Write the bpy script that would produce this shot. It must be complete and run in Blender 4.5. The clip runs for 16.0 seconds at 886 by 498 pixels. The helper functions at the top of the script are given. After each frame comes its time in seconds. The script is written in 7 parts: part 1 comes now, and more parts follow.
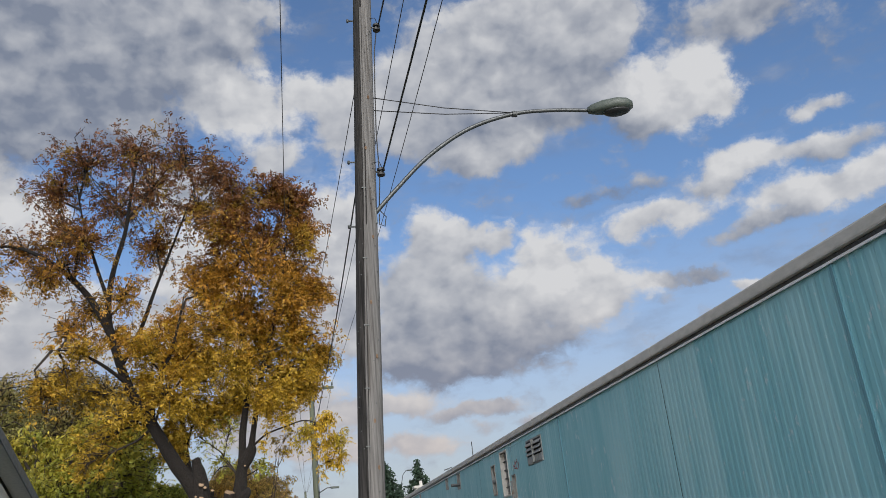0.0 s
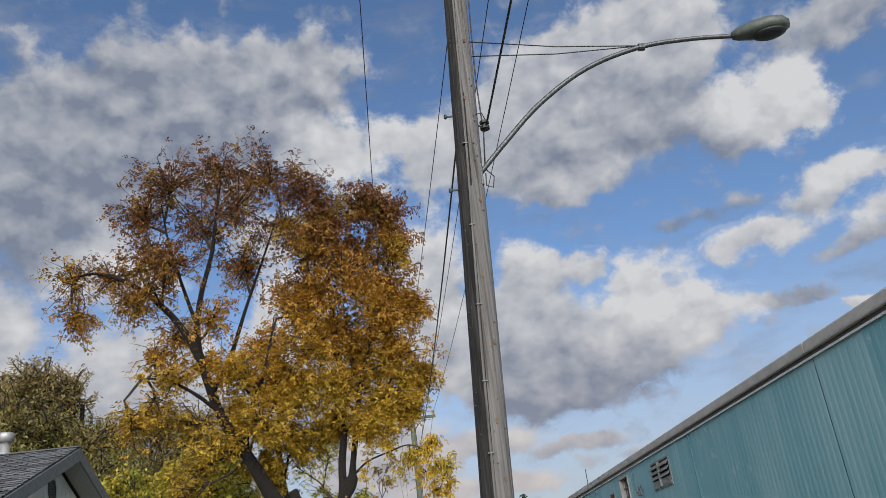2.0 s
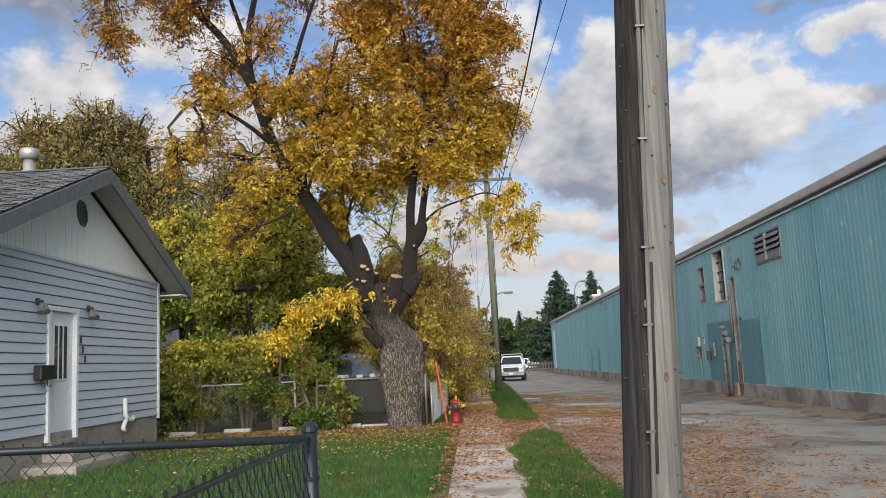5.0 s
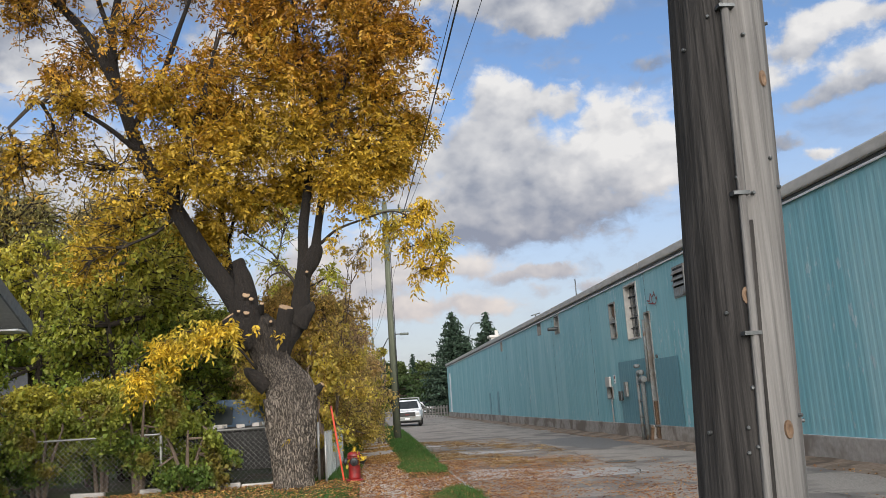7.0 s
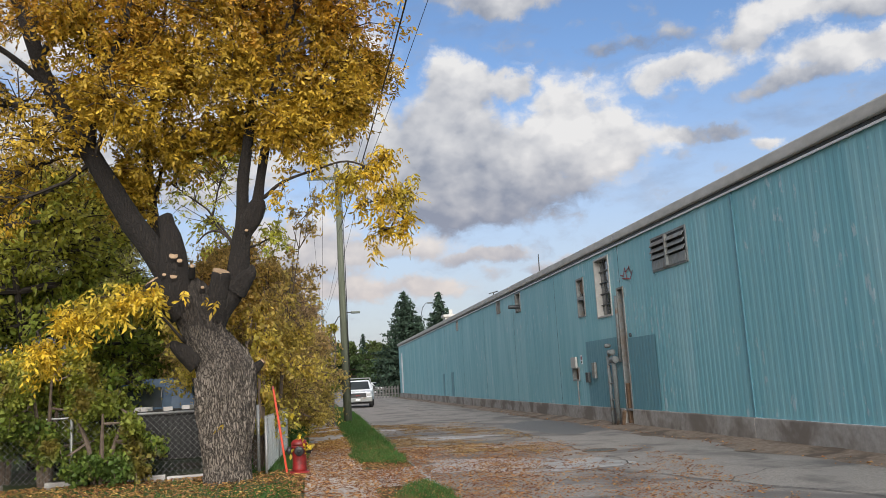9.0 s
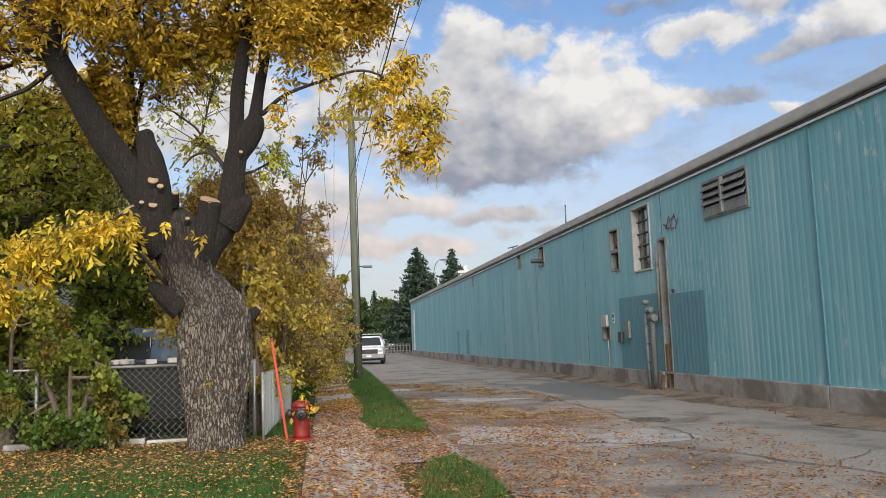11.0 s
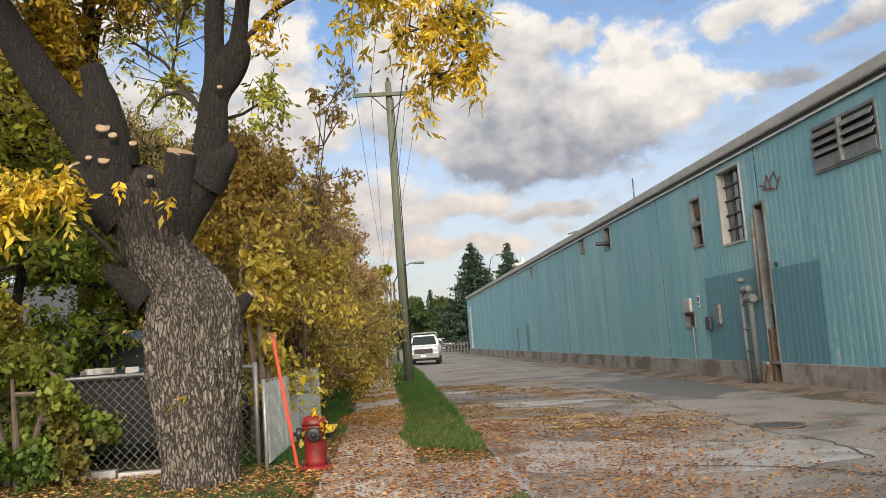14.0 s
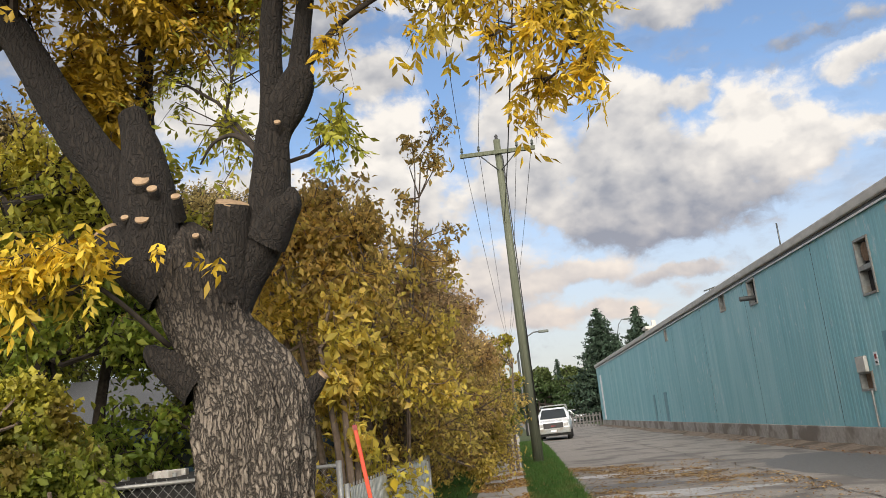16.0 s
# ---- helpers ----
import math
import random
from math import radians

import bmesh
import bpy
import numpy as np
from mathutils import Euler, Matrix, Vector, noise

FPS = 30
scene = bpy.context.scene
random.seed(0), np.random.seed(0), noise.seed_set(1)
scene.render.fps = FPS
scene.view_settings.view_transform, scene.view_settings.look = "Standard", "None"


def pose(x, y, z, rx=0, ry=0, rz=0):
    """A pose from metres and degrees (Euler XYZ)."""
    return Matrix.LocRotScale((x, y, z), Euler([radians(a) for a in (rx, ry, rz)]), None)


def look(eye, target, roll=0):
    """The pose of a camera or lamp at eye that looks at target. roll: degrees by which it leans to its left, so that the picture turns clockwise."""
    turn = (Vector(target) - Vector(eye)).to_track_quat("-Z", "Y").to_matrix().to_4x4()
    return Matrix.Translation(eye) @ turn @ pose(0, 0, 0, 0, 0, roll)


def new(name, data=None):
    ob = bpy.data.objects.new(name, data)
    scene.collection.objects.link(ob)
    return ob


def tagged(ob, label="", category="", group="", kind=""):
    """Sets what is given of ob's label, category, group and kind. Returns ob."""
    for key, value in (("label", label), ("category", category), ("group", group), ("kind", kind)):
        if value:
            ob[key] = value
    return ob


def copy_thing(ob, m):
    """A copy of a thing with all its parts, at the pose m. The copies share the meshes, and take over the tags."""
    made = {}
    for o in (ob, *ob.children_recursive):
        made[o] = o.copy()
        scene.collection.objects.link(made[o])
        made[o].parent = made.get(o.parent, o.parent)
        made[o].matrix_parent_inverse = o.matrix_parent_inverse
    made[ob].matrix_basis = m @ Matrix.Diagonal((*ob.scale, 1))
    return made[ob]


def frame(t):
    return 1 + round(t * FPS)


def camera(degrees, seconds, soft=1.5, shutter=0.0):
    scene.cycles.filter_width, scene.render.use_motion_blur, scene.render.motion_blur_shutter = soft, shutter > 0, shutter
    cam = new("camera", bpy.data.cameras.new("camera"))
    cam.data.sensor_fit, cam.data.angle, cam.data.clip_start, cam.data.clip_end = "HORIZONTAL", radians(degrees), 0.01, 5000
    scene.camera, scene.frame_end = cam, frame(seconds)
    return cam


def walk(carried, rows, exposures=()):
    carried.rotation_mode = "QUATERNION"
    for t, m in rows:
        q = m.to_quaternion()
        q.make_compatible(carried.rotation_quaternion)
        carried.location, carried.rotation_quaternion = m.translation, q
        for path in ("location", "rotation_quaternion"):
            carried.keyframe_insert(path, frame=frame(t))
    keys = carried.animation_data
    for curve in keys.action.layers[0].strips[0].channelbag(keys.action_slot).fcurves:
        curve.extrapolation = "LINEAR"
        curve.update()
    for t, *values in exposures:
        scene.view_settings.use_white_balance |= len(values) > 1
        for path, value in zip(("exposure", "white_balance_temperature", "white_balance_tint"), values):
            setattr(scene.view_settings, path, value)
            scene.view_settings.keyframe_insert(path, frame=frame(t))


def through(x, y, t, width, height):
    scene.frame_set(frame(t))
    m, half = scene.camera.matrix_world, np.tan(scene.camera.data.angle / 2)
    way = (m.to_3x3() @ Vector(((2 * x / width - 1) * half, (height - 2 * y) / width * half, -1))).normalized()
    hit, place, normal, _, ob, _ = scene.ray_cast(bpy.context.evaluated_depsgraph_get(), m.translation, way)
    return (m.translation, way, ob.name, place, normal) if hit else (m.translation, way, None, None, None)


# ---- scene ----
cam = camera(56.5, 16.0, soft=0.6)
METRES, EYE, TILT, LEAN, TURN = 15.957, 1.5, 0.0, 0.0, -8.1
PATH = [
    (0, (-0.077, 0.072, 1.42), (0.288, 1.921, 2.089), -6.3),
    (0.5, (-0.068, 0.61, 1.421), (0.256, 2.458, 2.113), -7.2),
    (1, (-0.131, 1.132, 1.395), (0.136, 2.972, 2.133), -7.5),
    (1.5, (-0.151, 1.656, 1.385), (0.056, 3.492, 2.151), -7.5),
    (2, (-0.128, 2.192, 1.403), (0.025, 4.031, 2.174), -7.2),
    (2.5, (-0.16, 2.785, 1.398), (-0.05, 4.647, 2.12), -5.8),
    (3, (-0.13, 3.362, 1.357), (-0.081, 5.259, 1.988), -5.0),
    (3.5, (-0.182, 3.831, 1.336), (-0.241, 5.765, 1.843), -4.4),
    (4, (-0.234, 4.292, 1.326), (-0.381, 6.248, 1.717), -4.1),
    (4.5, (-0.263, 4.81, 1.334), (-0.409, 6.78, 1.646), -3.6),
    (5, (-0.319, 5.361, 1.338), (-0.38, 7.341, 1.612), -2.8),
    (7.5, (-0.536, 8.243, 1.352), (-0.292, 10.193, 1.725), -3.9),
    (8, (-0.538, 8.772, 1.35), (-0.262, 10.721, 1.698), -3.7),
    (8.5, (-0.537, 9.265, 1.353), (-0.243, 11.216, 1.684), -3.5),
    (9, (-0.502, 9.766, 1.361), (-0.183, 11.716, 1.673), -3.3),
    (11.5, (-0.384, 12.484, 1.293), (-0.104, 14.457, 1.455), -1.8),
    (12, (-0.292, 12.961, 1.265), (-0.035, 14.942, 1.352), -2.0),
    (12.5, (-0.3, 13.417, 1.243), (-0.049, 15.401, 1.27), -1.7),
    (13, (-0.179, 13.832, 1.236), (0.055, 15.818, 1.271), -2.5),
    (13.5, (-0.103, 14.368, 1.241), (0.053, 16.357, 1.376), -3.2),
    (14, (-0.006, 14.881, 1.212), (0.149, 16.863, 1.432), -4.1),
    (14.5, (0.051, 15.38, 1.26), (0.206, 17.361, 1.488), -4.2),
    (15, (0.046, 15.923, 1.293), (0.103, 17.907, 1.543), -4.4),
    (15.5, (0.072, 16.329, 1.296), (0.045, 18.308, 1.581), -4.2),
    (16, (0.144, 16.756, 1.329), (0.022, 18.708, 1.744), -6.2),
]
EXPO = [(0.0, -0.14, 6200, 10), (3.0, -0.16, 6200, 10), (3.9, -0.05, 6250, 10), (5.0, 0.2, 6450, 10), (9.0, 0.17, 6350, 10), (11.5, 0.28, 6700, 10), (12.5, 0.42, 7900, 10), (13.2, 0.48, 7500, 10), (14.5, 0.28, 6850, 10), (16.0, 0.36, 6900, 10)]
walk(cam, [(t, look(eye, target, roll)) for t, eye, target, roll in PATH], EXPO)

# ---- world and sun ----
SUN_AZ, SUN_EL = 180.0, 26.0        # degrees, clockwise from +y


def node(tree, kind, **values):
    n = tree.nodes.new(kind)
    for key, value in values.items():
        if key.startswith("i_"):
            n.inputs[int(key[2:])].default_value = value
        elif key == "op":
            n.operation = value
        elif key == "mode":
            n.data_type = value
        elif key == "blend":
            n.blend_type = value
        elif key == "interp":
            n.interpolation_type = value
    return n


def math_node(tree, op, a, b=None, c=None):
    n = node(tree, "ShaderNodeMath", op=op)
    for k, v in enumerate((a, b, c)):
        if v is None:
            continue
        if isinstance(v, (int, float)):
            n.inputs[k].default_value = v
        else:
            tree.links.new(v, n.inputs[k])
    return n.outputs[0]


def vec_node(tree, op, a, b=None, c=None):
    n = node(tree, "ShaderNodeVectorMath", op=op)
    for k, v in enumerate((a, b, c)):
        if v is None:
            continue
        if isinstance(v, (tuple, list)):
            n.inputs[k].default_value = v
        else:
            tree.links.new(v, n.inputs[k])
    return n.outputs[1] if op == "LENGTH" else n.outputs[0]


def ramp_between(tree, value, low, high, out_low=0.0, out_high=1.0, smooth=True):
    n = node(tree, "ShaderNodeMapRange")
    n.interpolation_type = "SMOOTHSTEP" if smooth else "LINEAR"
    tree.links.new(value, n.inputs[0])
    for k, v in zip((1, 2, 3, 4), (low, high, out_low, out_high)):
        n.inputs[k].default_value = v
    return n.outputs[0]


def mix_colour(tree, factor, a, b, blend="MIX"):
    n = node(tree, "ShaderNodeMix", mode="RGBA", blend=blend)
    n.clamp_factor = True
    for slot, v in ((0, factor), (6, a), (7, b)):
        if isinstance(v, (int, float)):
            n.inputs[slot].default_value = v
        elif isinstance(v, (tuple, list)):
            n.inputs[slot].default_value = (*v, 1.0)[:4]
        else:
            tree.links.new(v, n.inputs[slot])
    return n.outputs[2]


def noise_node(tree, vector, scale, detail=4.0, rough=0.55, distortion=0.0):
    n = node(tree, "ShaderNodeTexNoise")
    n.inputs["Scale"].default_value = scale
    n.inputs["Detail"].default_value = detail
    n.inputs["Roughness"].default_value = rough
    n.inputs["Distortion"].default_value = distortion
    tree.links.new(vector, n.inputs["Vector"])
    return n


world = bpy.data.worlds.new("evening_sky")
scene.world = world
world.use_nodes = True
wt = world.node_tree
wt.nodes.clear()
sky = node(wt, "ShaderNodeTexSky")
sky.sky_type = "NISHITA"
sky.sun_disc = False
sky.sun_elevation = radians(SUN_EL)
sky.sun_rotation = radians(SUN_AZ)
sky.altitude = 200
sky.air_density, sky.dust_density, sky.ozone_density = 1.0, 0.6, 1.6
way = node(wt, "ShaderNodeTexCoord").outputs["Generated"]
sep = node(wt, "ShaderNodeSeparateXYZ")
wt.links.new(way, sep.inputs[0])
azimuth = math_node(wt, "ARCTAN2", sep.outputs[0], sep.outputs[1])
height = math_node(wt, "ARCSINE", sep.outputs[2])
flat = node(wt, "ShaderNodeCombineXYZ")
wt.links.new(azimuth, flat.inputs[0])
wt.links.new(height, flat.inputs[1])
SKY = 0.1                            # strength of the sky

# Cloud banks: azimuth, elevation, half width, half height in degrees, how sunlit (0 grey to 1 bright), weight.
BANKS = []


def bank(az, el, w, h, sunlit, weight=1.0):
    BANKS.append((radians(az), radians(el), radians(w) * 1.25, radians(h) * 1.25, sunlit, weight))


# the great cumulus over the warehouse
bank(11.0, 20.6, 2.4, 1.9, 0.85)
bank(14.6, 20.2, 2.6, 1.1, 0.75, 0.9)
bank(9.8, 17.2, 4.4, 3.2, 0.48)
bank(18.6, 16.6, 4.8, 3.2, 1.0)
bank(22.0, 15.0, 4.4, 2.0, 0.85)
bank(15.0, 14.8, 5.6, 2.6, 0.5)
bank(13.6, 12.0, 7.0, 2.2, 0.12)
bank(8.6, 13.0, 3.8, 2.8, 0.22)
# the mass above it, and the bright puff beside that
bank(18.0, 33.2, 9.5, 4.0, 0.5)
bank(25.0, 34.0, 5.0, 3.6, 0.62)
bank(9.0, 30.0, 5.2, 3.6, 0.62)
bank(4.8, 28.6, 3.2, 2.8, 0.75)
bank(15.0, 28.0, 8.0, 3.2, 0.30)
bank(14.8, 25.4, 4.2, 1.3, 0.62, 0.85)
bank(22.5, 29.2, 5.0, 3.0, 0.22)
bank(29.6, 27.6, 4.2, 3.0, 1.05)
bank(32.6, 26.2, 2.2, 1.7, 0.95)
bank(27.0, 26.0, 3.6, 1.9, 0.25, 0.8)
# white heap behind the pole and above the old tree
bank(-3.2, 30.3, 4.4, 2.5, 1.0)
bank(1.6, 30.6, 2.2, 1.4, 0.8, 0.8)
bank(-1.0, 26.4, 2.6, 1.6, 0.7, 0.8)
bank(3.2, 21.0, 3.8, 4.4, 0.75)
bank(2.6, 16.4, 4.4, 3.4, 0.6)
bank(-6.4, 20.4, 3.4, 2.8, 0.95)
bank(-8.0, 24.6, 4.0, 2.2, 0.5, 0.8)
bank(-7.0, 15.4, 6.0, 3.8, 0.7)
# ragged streaks running up to the right
bank(26.6, 19.2, 4.4, 1.3, 0.85, 0.9)
bank(33.4, 21.8, 3.8, 1.4, 0.85, 0.9)
bank(30.4, 20.6, 2.6, 0.9, 0.6, 0.8)
bank(36.4, 18.6, 4.8, 1.5, 0.9, 0.95)
bank(41.0, 18.9, 4.0, 1.5, 0.85, 0.9)
bank(33.4, 17.4, 3.4, 0.8, 0.3, 0.7)
bank(38.6, 24.2, 2.2, 0.9, 0.8, 0.75)
bank(39.0, 21.4, 4.0, 0.9, 0.45, 0.7)
bank(28.2, 15.0, 3.0, 0.7, 0.22, 0.7)
bank(31.6, 14.2, 1.4, 0.5, 0.9, 0.75)
bank(24.4, 21.6, 5.0, 0.8, 0.05, 0.55)
bank(36.0, 31.0, 7.0, 2.4, 0.28, 0.75)
# dull grey deck on the other side
bank(-14.4, 33.0, 13.0, 5.2, 0.16, 1.15)
bank(-5.0, 35.6, 6.0, 2.8, 0.34)
bank(-16.4, 28.4, 9.0, 3.4, 0.06)
bank(-26.0, 27.0, 9.0, 6.0, 0.14, 1.1)
bank(-18.6, 22.2, 4.6, 2.4, 0.95)
bank(-17.0, 15.4, 5.4, 4.2, 0.62)
bank(-26.0, 18.6, 5.4, 2.8, 0.72)
bank(-28.0, 13.6, 9.0, 3.6, 0.6)
# thin bars near the horizon
bank(12.4, 8.3, 3.2, 0.7, 0.35, 0.7)
bank(6.4, 9.3, 4.4, 1.2, 0.7, 0.8)
bank(5.0, 6.4, 7.0, 1.1, 0.75, 0.8)
bank(4.8, 13.4, 2.6, 1.6, 0.8, 0.8)
bank(-2.0, 9.0, 7.0, 3.0, 0.65, 0.9)
bank(18.0, 7.0, 6.0, 0.8, 0.5, 0.6)

# large slow drift of the outlines, then the banks themselves
coarse = noise_node(wt, flat.outputs[0], 11.0, 6.0, 0.62)
shift = vec_node(wt, "MULTIPLY_ADD", coarse.outputs["Color"], (0.11, 0.065, 0.0), (-0.055, -0.0325, 0.0))
warped = vec_node(wt, "ADD", flat.outputs[0], shift)
total = sunny = None
for az, el, w, h, sunlit, weight in BANKS:
    off = vec_node(wt, "MULTIPLY_ADD", warped, (1 / w, 1 / h, 0.0), (-az / w, -el / h, 0.0))
    one = ramp_between(wt, vec_node(wt, "LENGTH", off), 1.0, 0.1, 0.0, weight)
    lean = vec_node(wt, "MULTIPLY_ADD", off, (0.10, 0.34, 0.0), (sunlit, 0.0, 0.0))
    tilt = node(wt, "ShaderNodeVectorMath", op="DOT_PRODUCT")
    wt.links.new(lean, tilt.inputs[0])
    tilt.inputs[1].default_value = (1.0, 1.0, 0.0)
    mine = math_node(wt, "MULTIPLY", one, tilt.outputs["Value"])
    total = one if total is None else math_node(wt, "ADD", total, one)
    sunny = mine if sunny is None else math_node(wt, "ADD", sunny, mine)
sunny = math_node(wt, "DIVIDE", sunny, math_node(wt, "MAXIMUM", total, 0.05))
# the rest of the sky, behind and above, carries the same broken cloud
wide = ramp_between(wt, noise_node(wt, vec_node(wt, "ADD", way, (3.1, 0.4, 1.7)), 2.6, 3.0).outputs["Fac"], 0.45, 0.62)
front = math_node(wt, "MULTIPLY", ramp_between(wt, sep.outputs[1], 0.35, 0.62, 1.0, 0.0), 0.85)
sunny = math_node(wt, "MULTIPLY_ADD", front, 0.5, sunny)
total = math_node(wt, "MULTIPLY_ADD", wide, front, math_node(wt, "MINIMUM", total, 1.0))


def billows(shift_by, folds, octaves):
    """Heaped, cauliflower-like relief of the clouds, about -0.5 to 0.5."""
    place = vec_node(wt, "MULTIPLY_ADD", flat.outputs[0], (1.0, 1.35, 1.0), shift_by)
    swirl = noise_node(wt, place, 26.0, 5.0, 0.6)
    place = vec_node(wt, "MULTIPLY_ADD", swirl.outputs["Color"], (0.030, 0.024, 0.0), place)
    puff = node(wt, "ShaderNodeTexVoronoi")
    puff.feature = "SMOOTH_F1"
    puff.inputs["Scale"].default_value = 15.0
    puff.inputs["Detail"].default_value = folds
    puff.inputs["Roughness"].default_value = 0.52
    puff.inputs["Lacunarity"].default_value = 2.3
    puff.inputs["Smoothness"].default_value = 0.35
    puff.normalize = True
    wt.links.new(place, puff.inputs["Vector"])
    fine = noise_node(wt, place, 20.0, octaves, 0.6)
    heap = math_node(wt, "MULTIPLY_ADD", puff.outputs["Distance"], -1.1, 0.45)
    return math_node(wt, "ADD", heap, math_node(wt, "MULTIPLY_ADD", fine.outputs["Fac"], 1.5, -0.75))


relief = billows((0.0, 0.0, 0.0), 3.0, 8.0)
facing = billows((0.0, 0.0, 0.0), 1.0, 2.5)
uphill = billows((0.015, 0.030, 0.0), 1.0, 2.5)
here = math_node(wt, "MULTIPLY_ADD", relief, 1.05, total)
cover = ramp_between(wt, here, 0.10, 0.74)
thin = ramp_between(wt, noise_node(wt, vec_node(wt, "MULTIPLY", flat.outputs[0], (1.0, 2.6, 1.0)), 8.0, 6.0, 0.6).outputs["Fac"], 0.46, 0.74, 0.0, 0.42)
cover = math_node(wt, "MAXIMUM", cover, thin)
edge = math_node(wt, "SUBTRACT", facing, uphill)
glow = math_node(wt, "MULTIPLY_ADD", edge, 0.62, math_node(wt, "MULTIPLY_ADD", sunny, 0.95, 0.0))
glow = math_node(wt, "MULTIPLY_ADD", relief, 0.20, glow)
glow = ramp_between(wt, glow, -0.05, 1.05, 0.0, 1.0, smooth=False)
low = ramp_between(wt, height, 0.02, 0.30, 1.0, 0.0)
CLOUD_DARK, CLOUD_LIT, CLOUD_WARM = (2.3, 2.6, 3.3), (7.4, 7.25, 7.1), (6.7, 5.9, 5.4)
shade = mix_colour(wt, low, CLOUD_DARK, (3.3, 3.35, 3.95))
bright = mix_colour(wt, low, CLOUD_LIT, CLOUD_WARM)
cloud = mix_colour(wt, glow, shade, bright)
haze = ramp_between(wt, height, 0.0, 0.40, 0.85, 0.0)
clear = mix_colour(wt, haze, mix_colour(wt, 1.0, sky.outputs[0], (1.18, 1.28, 1.42), "MULTIPLY"), (5.0, 4.9, 5.0))
final = mix_colour(wt, cover, clear, cloud)
back = node(wt, "ShaderNodeBackground")
back.inputs[1].default_value = SKY
wt.links.new(final, back.inputs[0])
wt.links.new(back.outputs[0], node(wt, "ShaderNodeOutputWorld").inputs[0])

sun_data = bpy.data.lights.new("sun", "SUN")
sun_data.energy, sun_data.angle, sun_data.color = 5.6, radians(62), (1.0, 0.94, 0.86)
sun = new("sun", sun_data)
a, e = radians(SUN_AZ), radians(SUN_EL)
sun.matrix_world = look((0, 0, 0), (-math.sin(a) * math.cos(e), -math.cos(a) * math.cos(e), -math.sin(e)))


# ---- materials ----
def surface(name, c1, c2, scale=20.0, rough=0.8, bump=0.2, stretch=(1, 1, 1), c3=None, big=None, big_at=(0.45, 0.65), island=0.0, sharp=(0.3, 0.7),
            each=0.0, metal=0.0, through=0.0, bump_dist=0.01, detail=5.0, flake=None):
    """A weathered surface: grain between c1 and c2, stains of c3 at a larger size, and a little difference from piece to piece."""
    m = bpy.data.materials.new(name)
    m.use_nodes = True
    t = m.node_tree
    t.nodes.clear()
    place = node(t, "ShaderNodeNewGeometry")
    v = vec_node(t, "MULTIPLY", place.outputs["Position"], stretch)
    grain = noise_node(t, v, scale, detail, 0.6)
    fac = ramp_between(t, grain.outputs["Fac"], *sharp, smooth=False)
    colour = mix_colour(t, fac, c1, c2)
    if c3:
        v2 = vec_node(t, "MULTIPLY", place.outputs["Position"], stretch if big and big < 0 else (1, 1, 1))
        stain = noise_node(t, v2, abs(big or scale / 12), 4.0, 0.6, 0.4)
        colour = mix_colour(t, ramp_between(t, stain.outputs["Fac"], *big_at), colour, c3)
    if flake:      # worn spots: colour, size, cover
        worn = noise_node(t, vec_node(t, "MULTIPLY", place.outputs["Position"], (1, 1, 0.45)), flake[1], 6.0, 0.68)
        where = noise_node(t, place.outputs["Position"], 0.45, 2.0)
        spots_ = math_node(t, "MULTIPLY_ADD", where.outputs["Fac"], 0.35, worn.outputs["Fac"])
        colour = mix_colour(t, ramp_between(t, spots_, flake[2], flake[2] + 0.09, 0.0, 0.75), colour, flake[0])
    if island or each:
        source = place.outputs["Random Per Island"] if island else node(t, "ShaderNodeObjectInfo").outputs["Random"]
        hsv = node(t, "ShaderNodeHueSaturation")
        amount = island or each
        t.links.new(math_node(t, "MULTIPLY_ADD", source, 2 * amount, 1 - amount), hsv.inputs["Value"])
        t.links.new(math_node(t, "MULTIPLY_ADD", source, 0.06 * amount, 0.5 - 0.03 * amount), hsv.inputs["Hue"])
        t.links.new(colour, hsv.inputs["Color"])
        colour = hsv.outputs[0]
    b = node(t, "ShaderNodeBsdfPrincipled")
    t.links.new(colour, b.inputs["Base Color"])
    t.links.new(ramp_between(t, grain.outputs["Fac"], 0.2, 0.8, min(1, rough + 0.08), max(0.03, rough - 0.08)), b.inputs["Roughness"])
    b.inputs["Metallic"].default_value = metal
    if bump:
        k = node(t, "ShaderNodeBump")
        k.inputs["Strength"].default_value = bump
        k.inputs["Distance"].default_value = bump_dist
        t.links.new(grain.outputs["Fac"], k.inputs["Height"])
        t.links.new(k.outputs[0], b.inputs["Normal"])
    out = node(t, "ShaderNodeOutputMaterial")
    if through:
        tr = node(t, "ShaderNodeBsdfTranslucent")
        t.links.new(colour, tr.inputs[0])
        ms = node(t, "ShaderNodeMixShader")
        ms.inputs[0].default_value = through
        t.links.new(b.outputs[0], ms.inputs[1])
        t.links.new(tr.outputs[0], ms.inputs[2])
        t.links.new(ms.outputs[0], out.inputs[0])
    else:
        t.links.new(b.outputs[0], out.inputs[0])
    return m


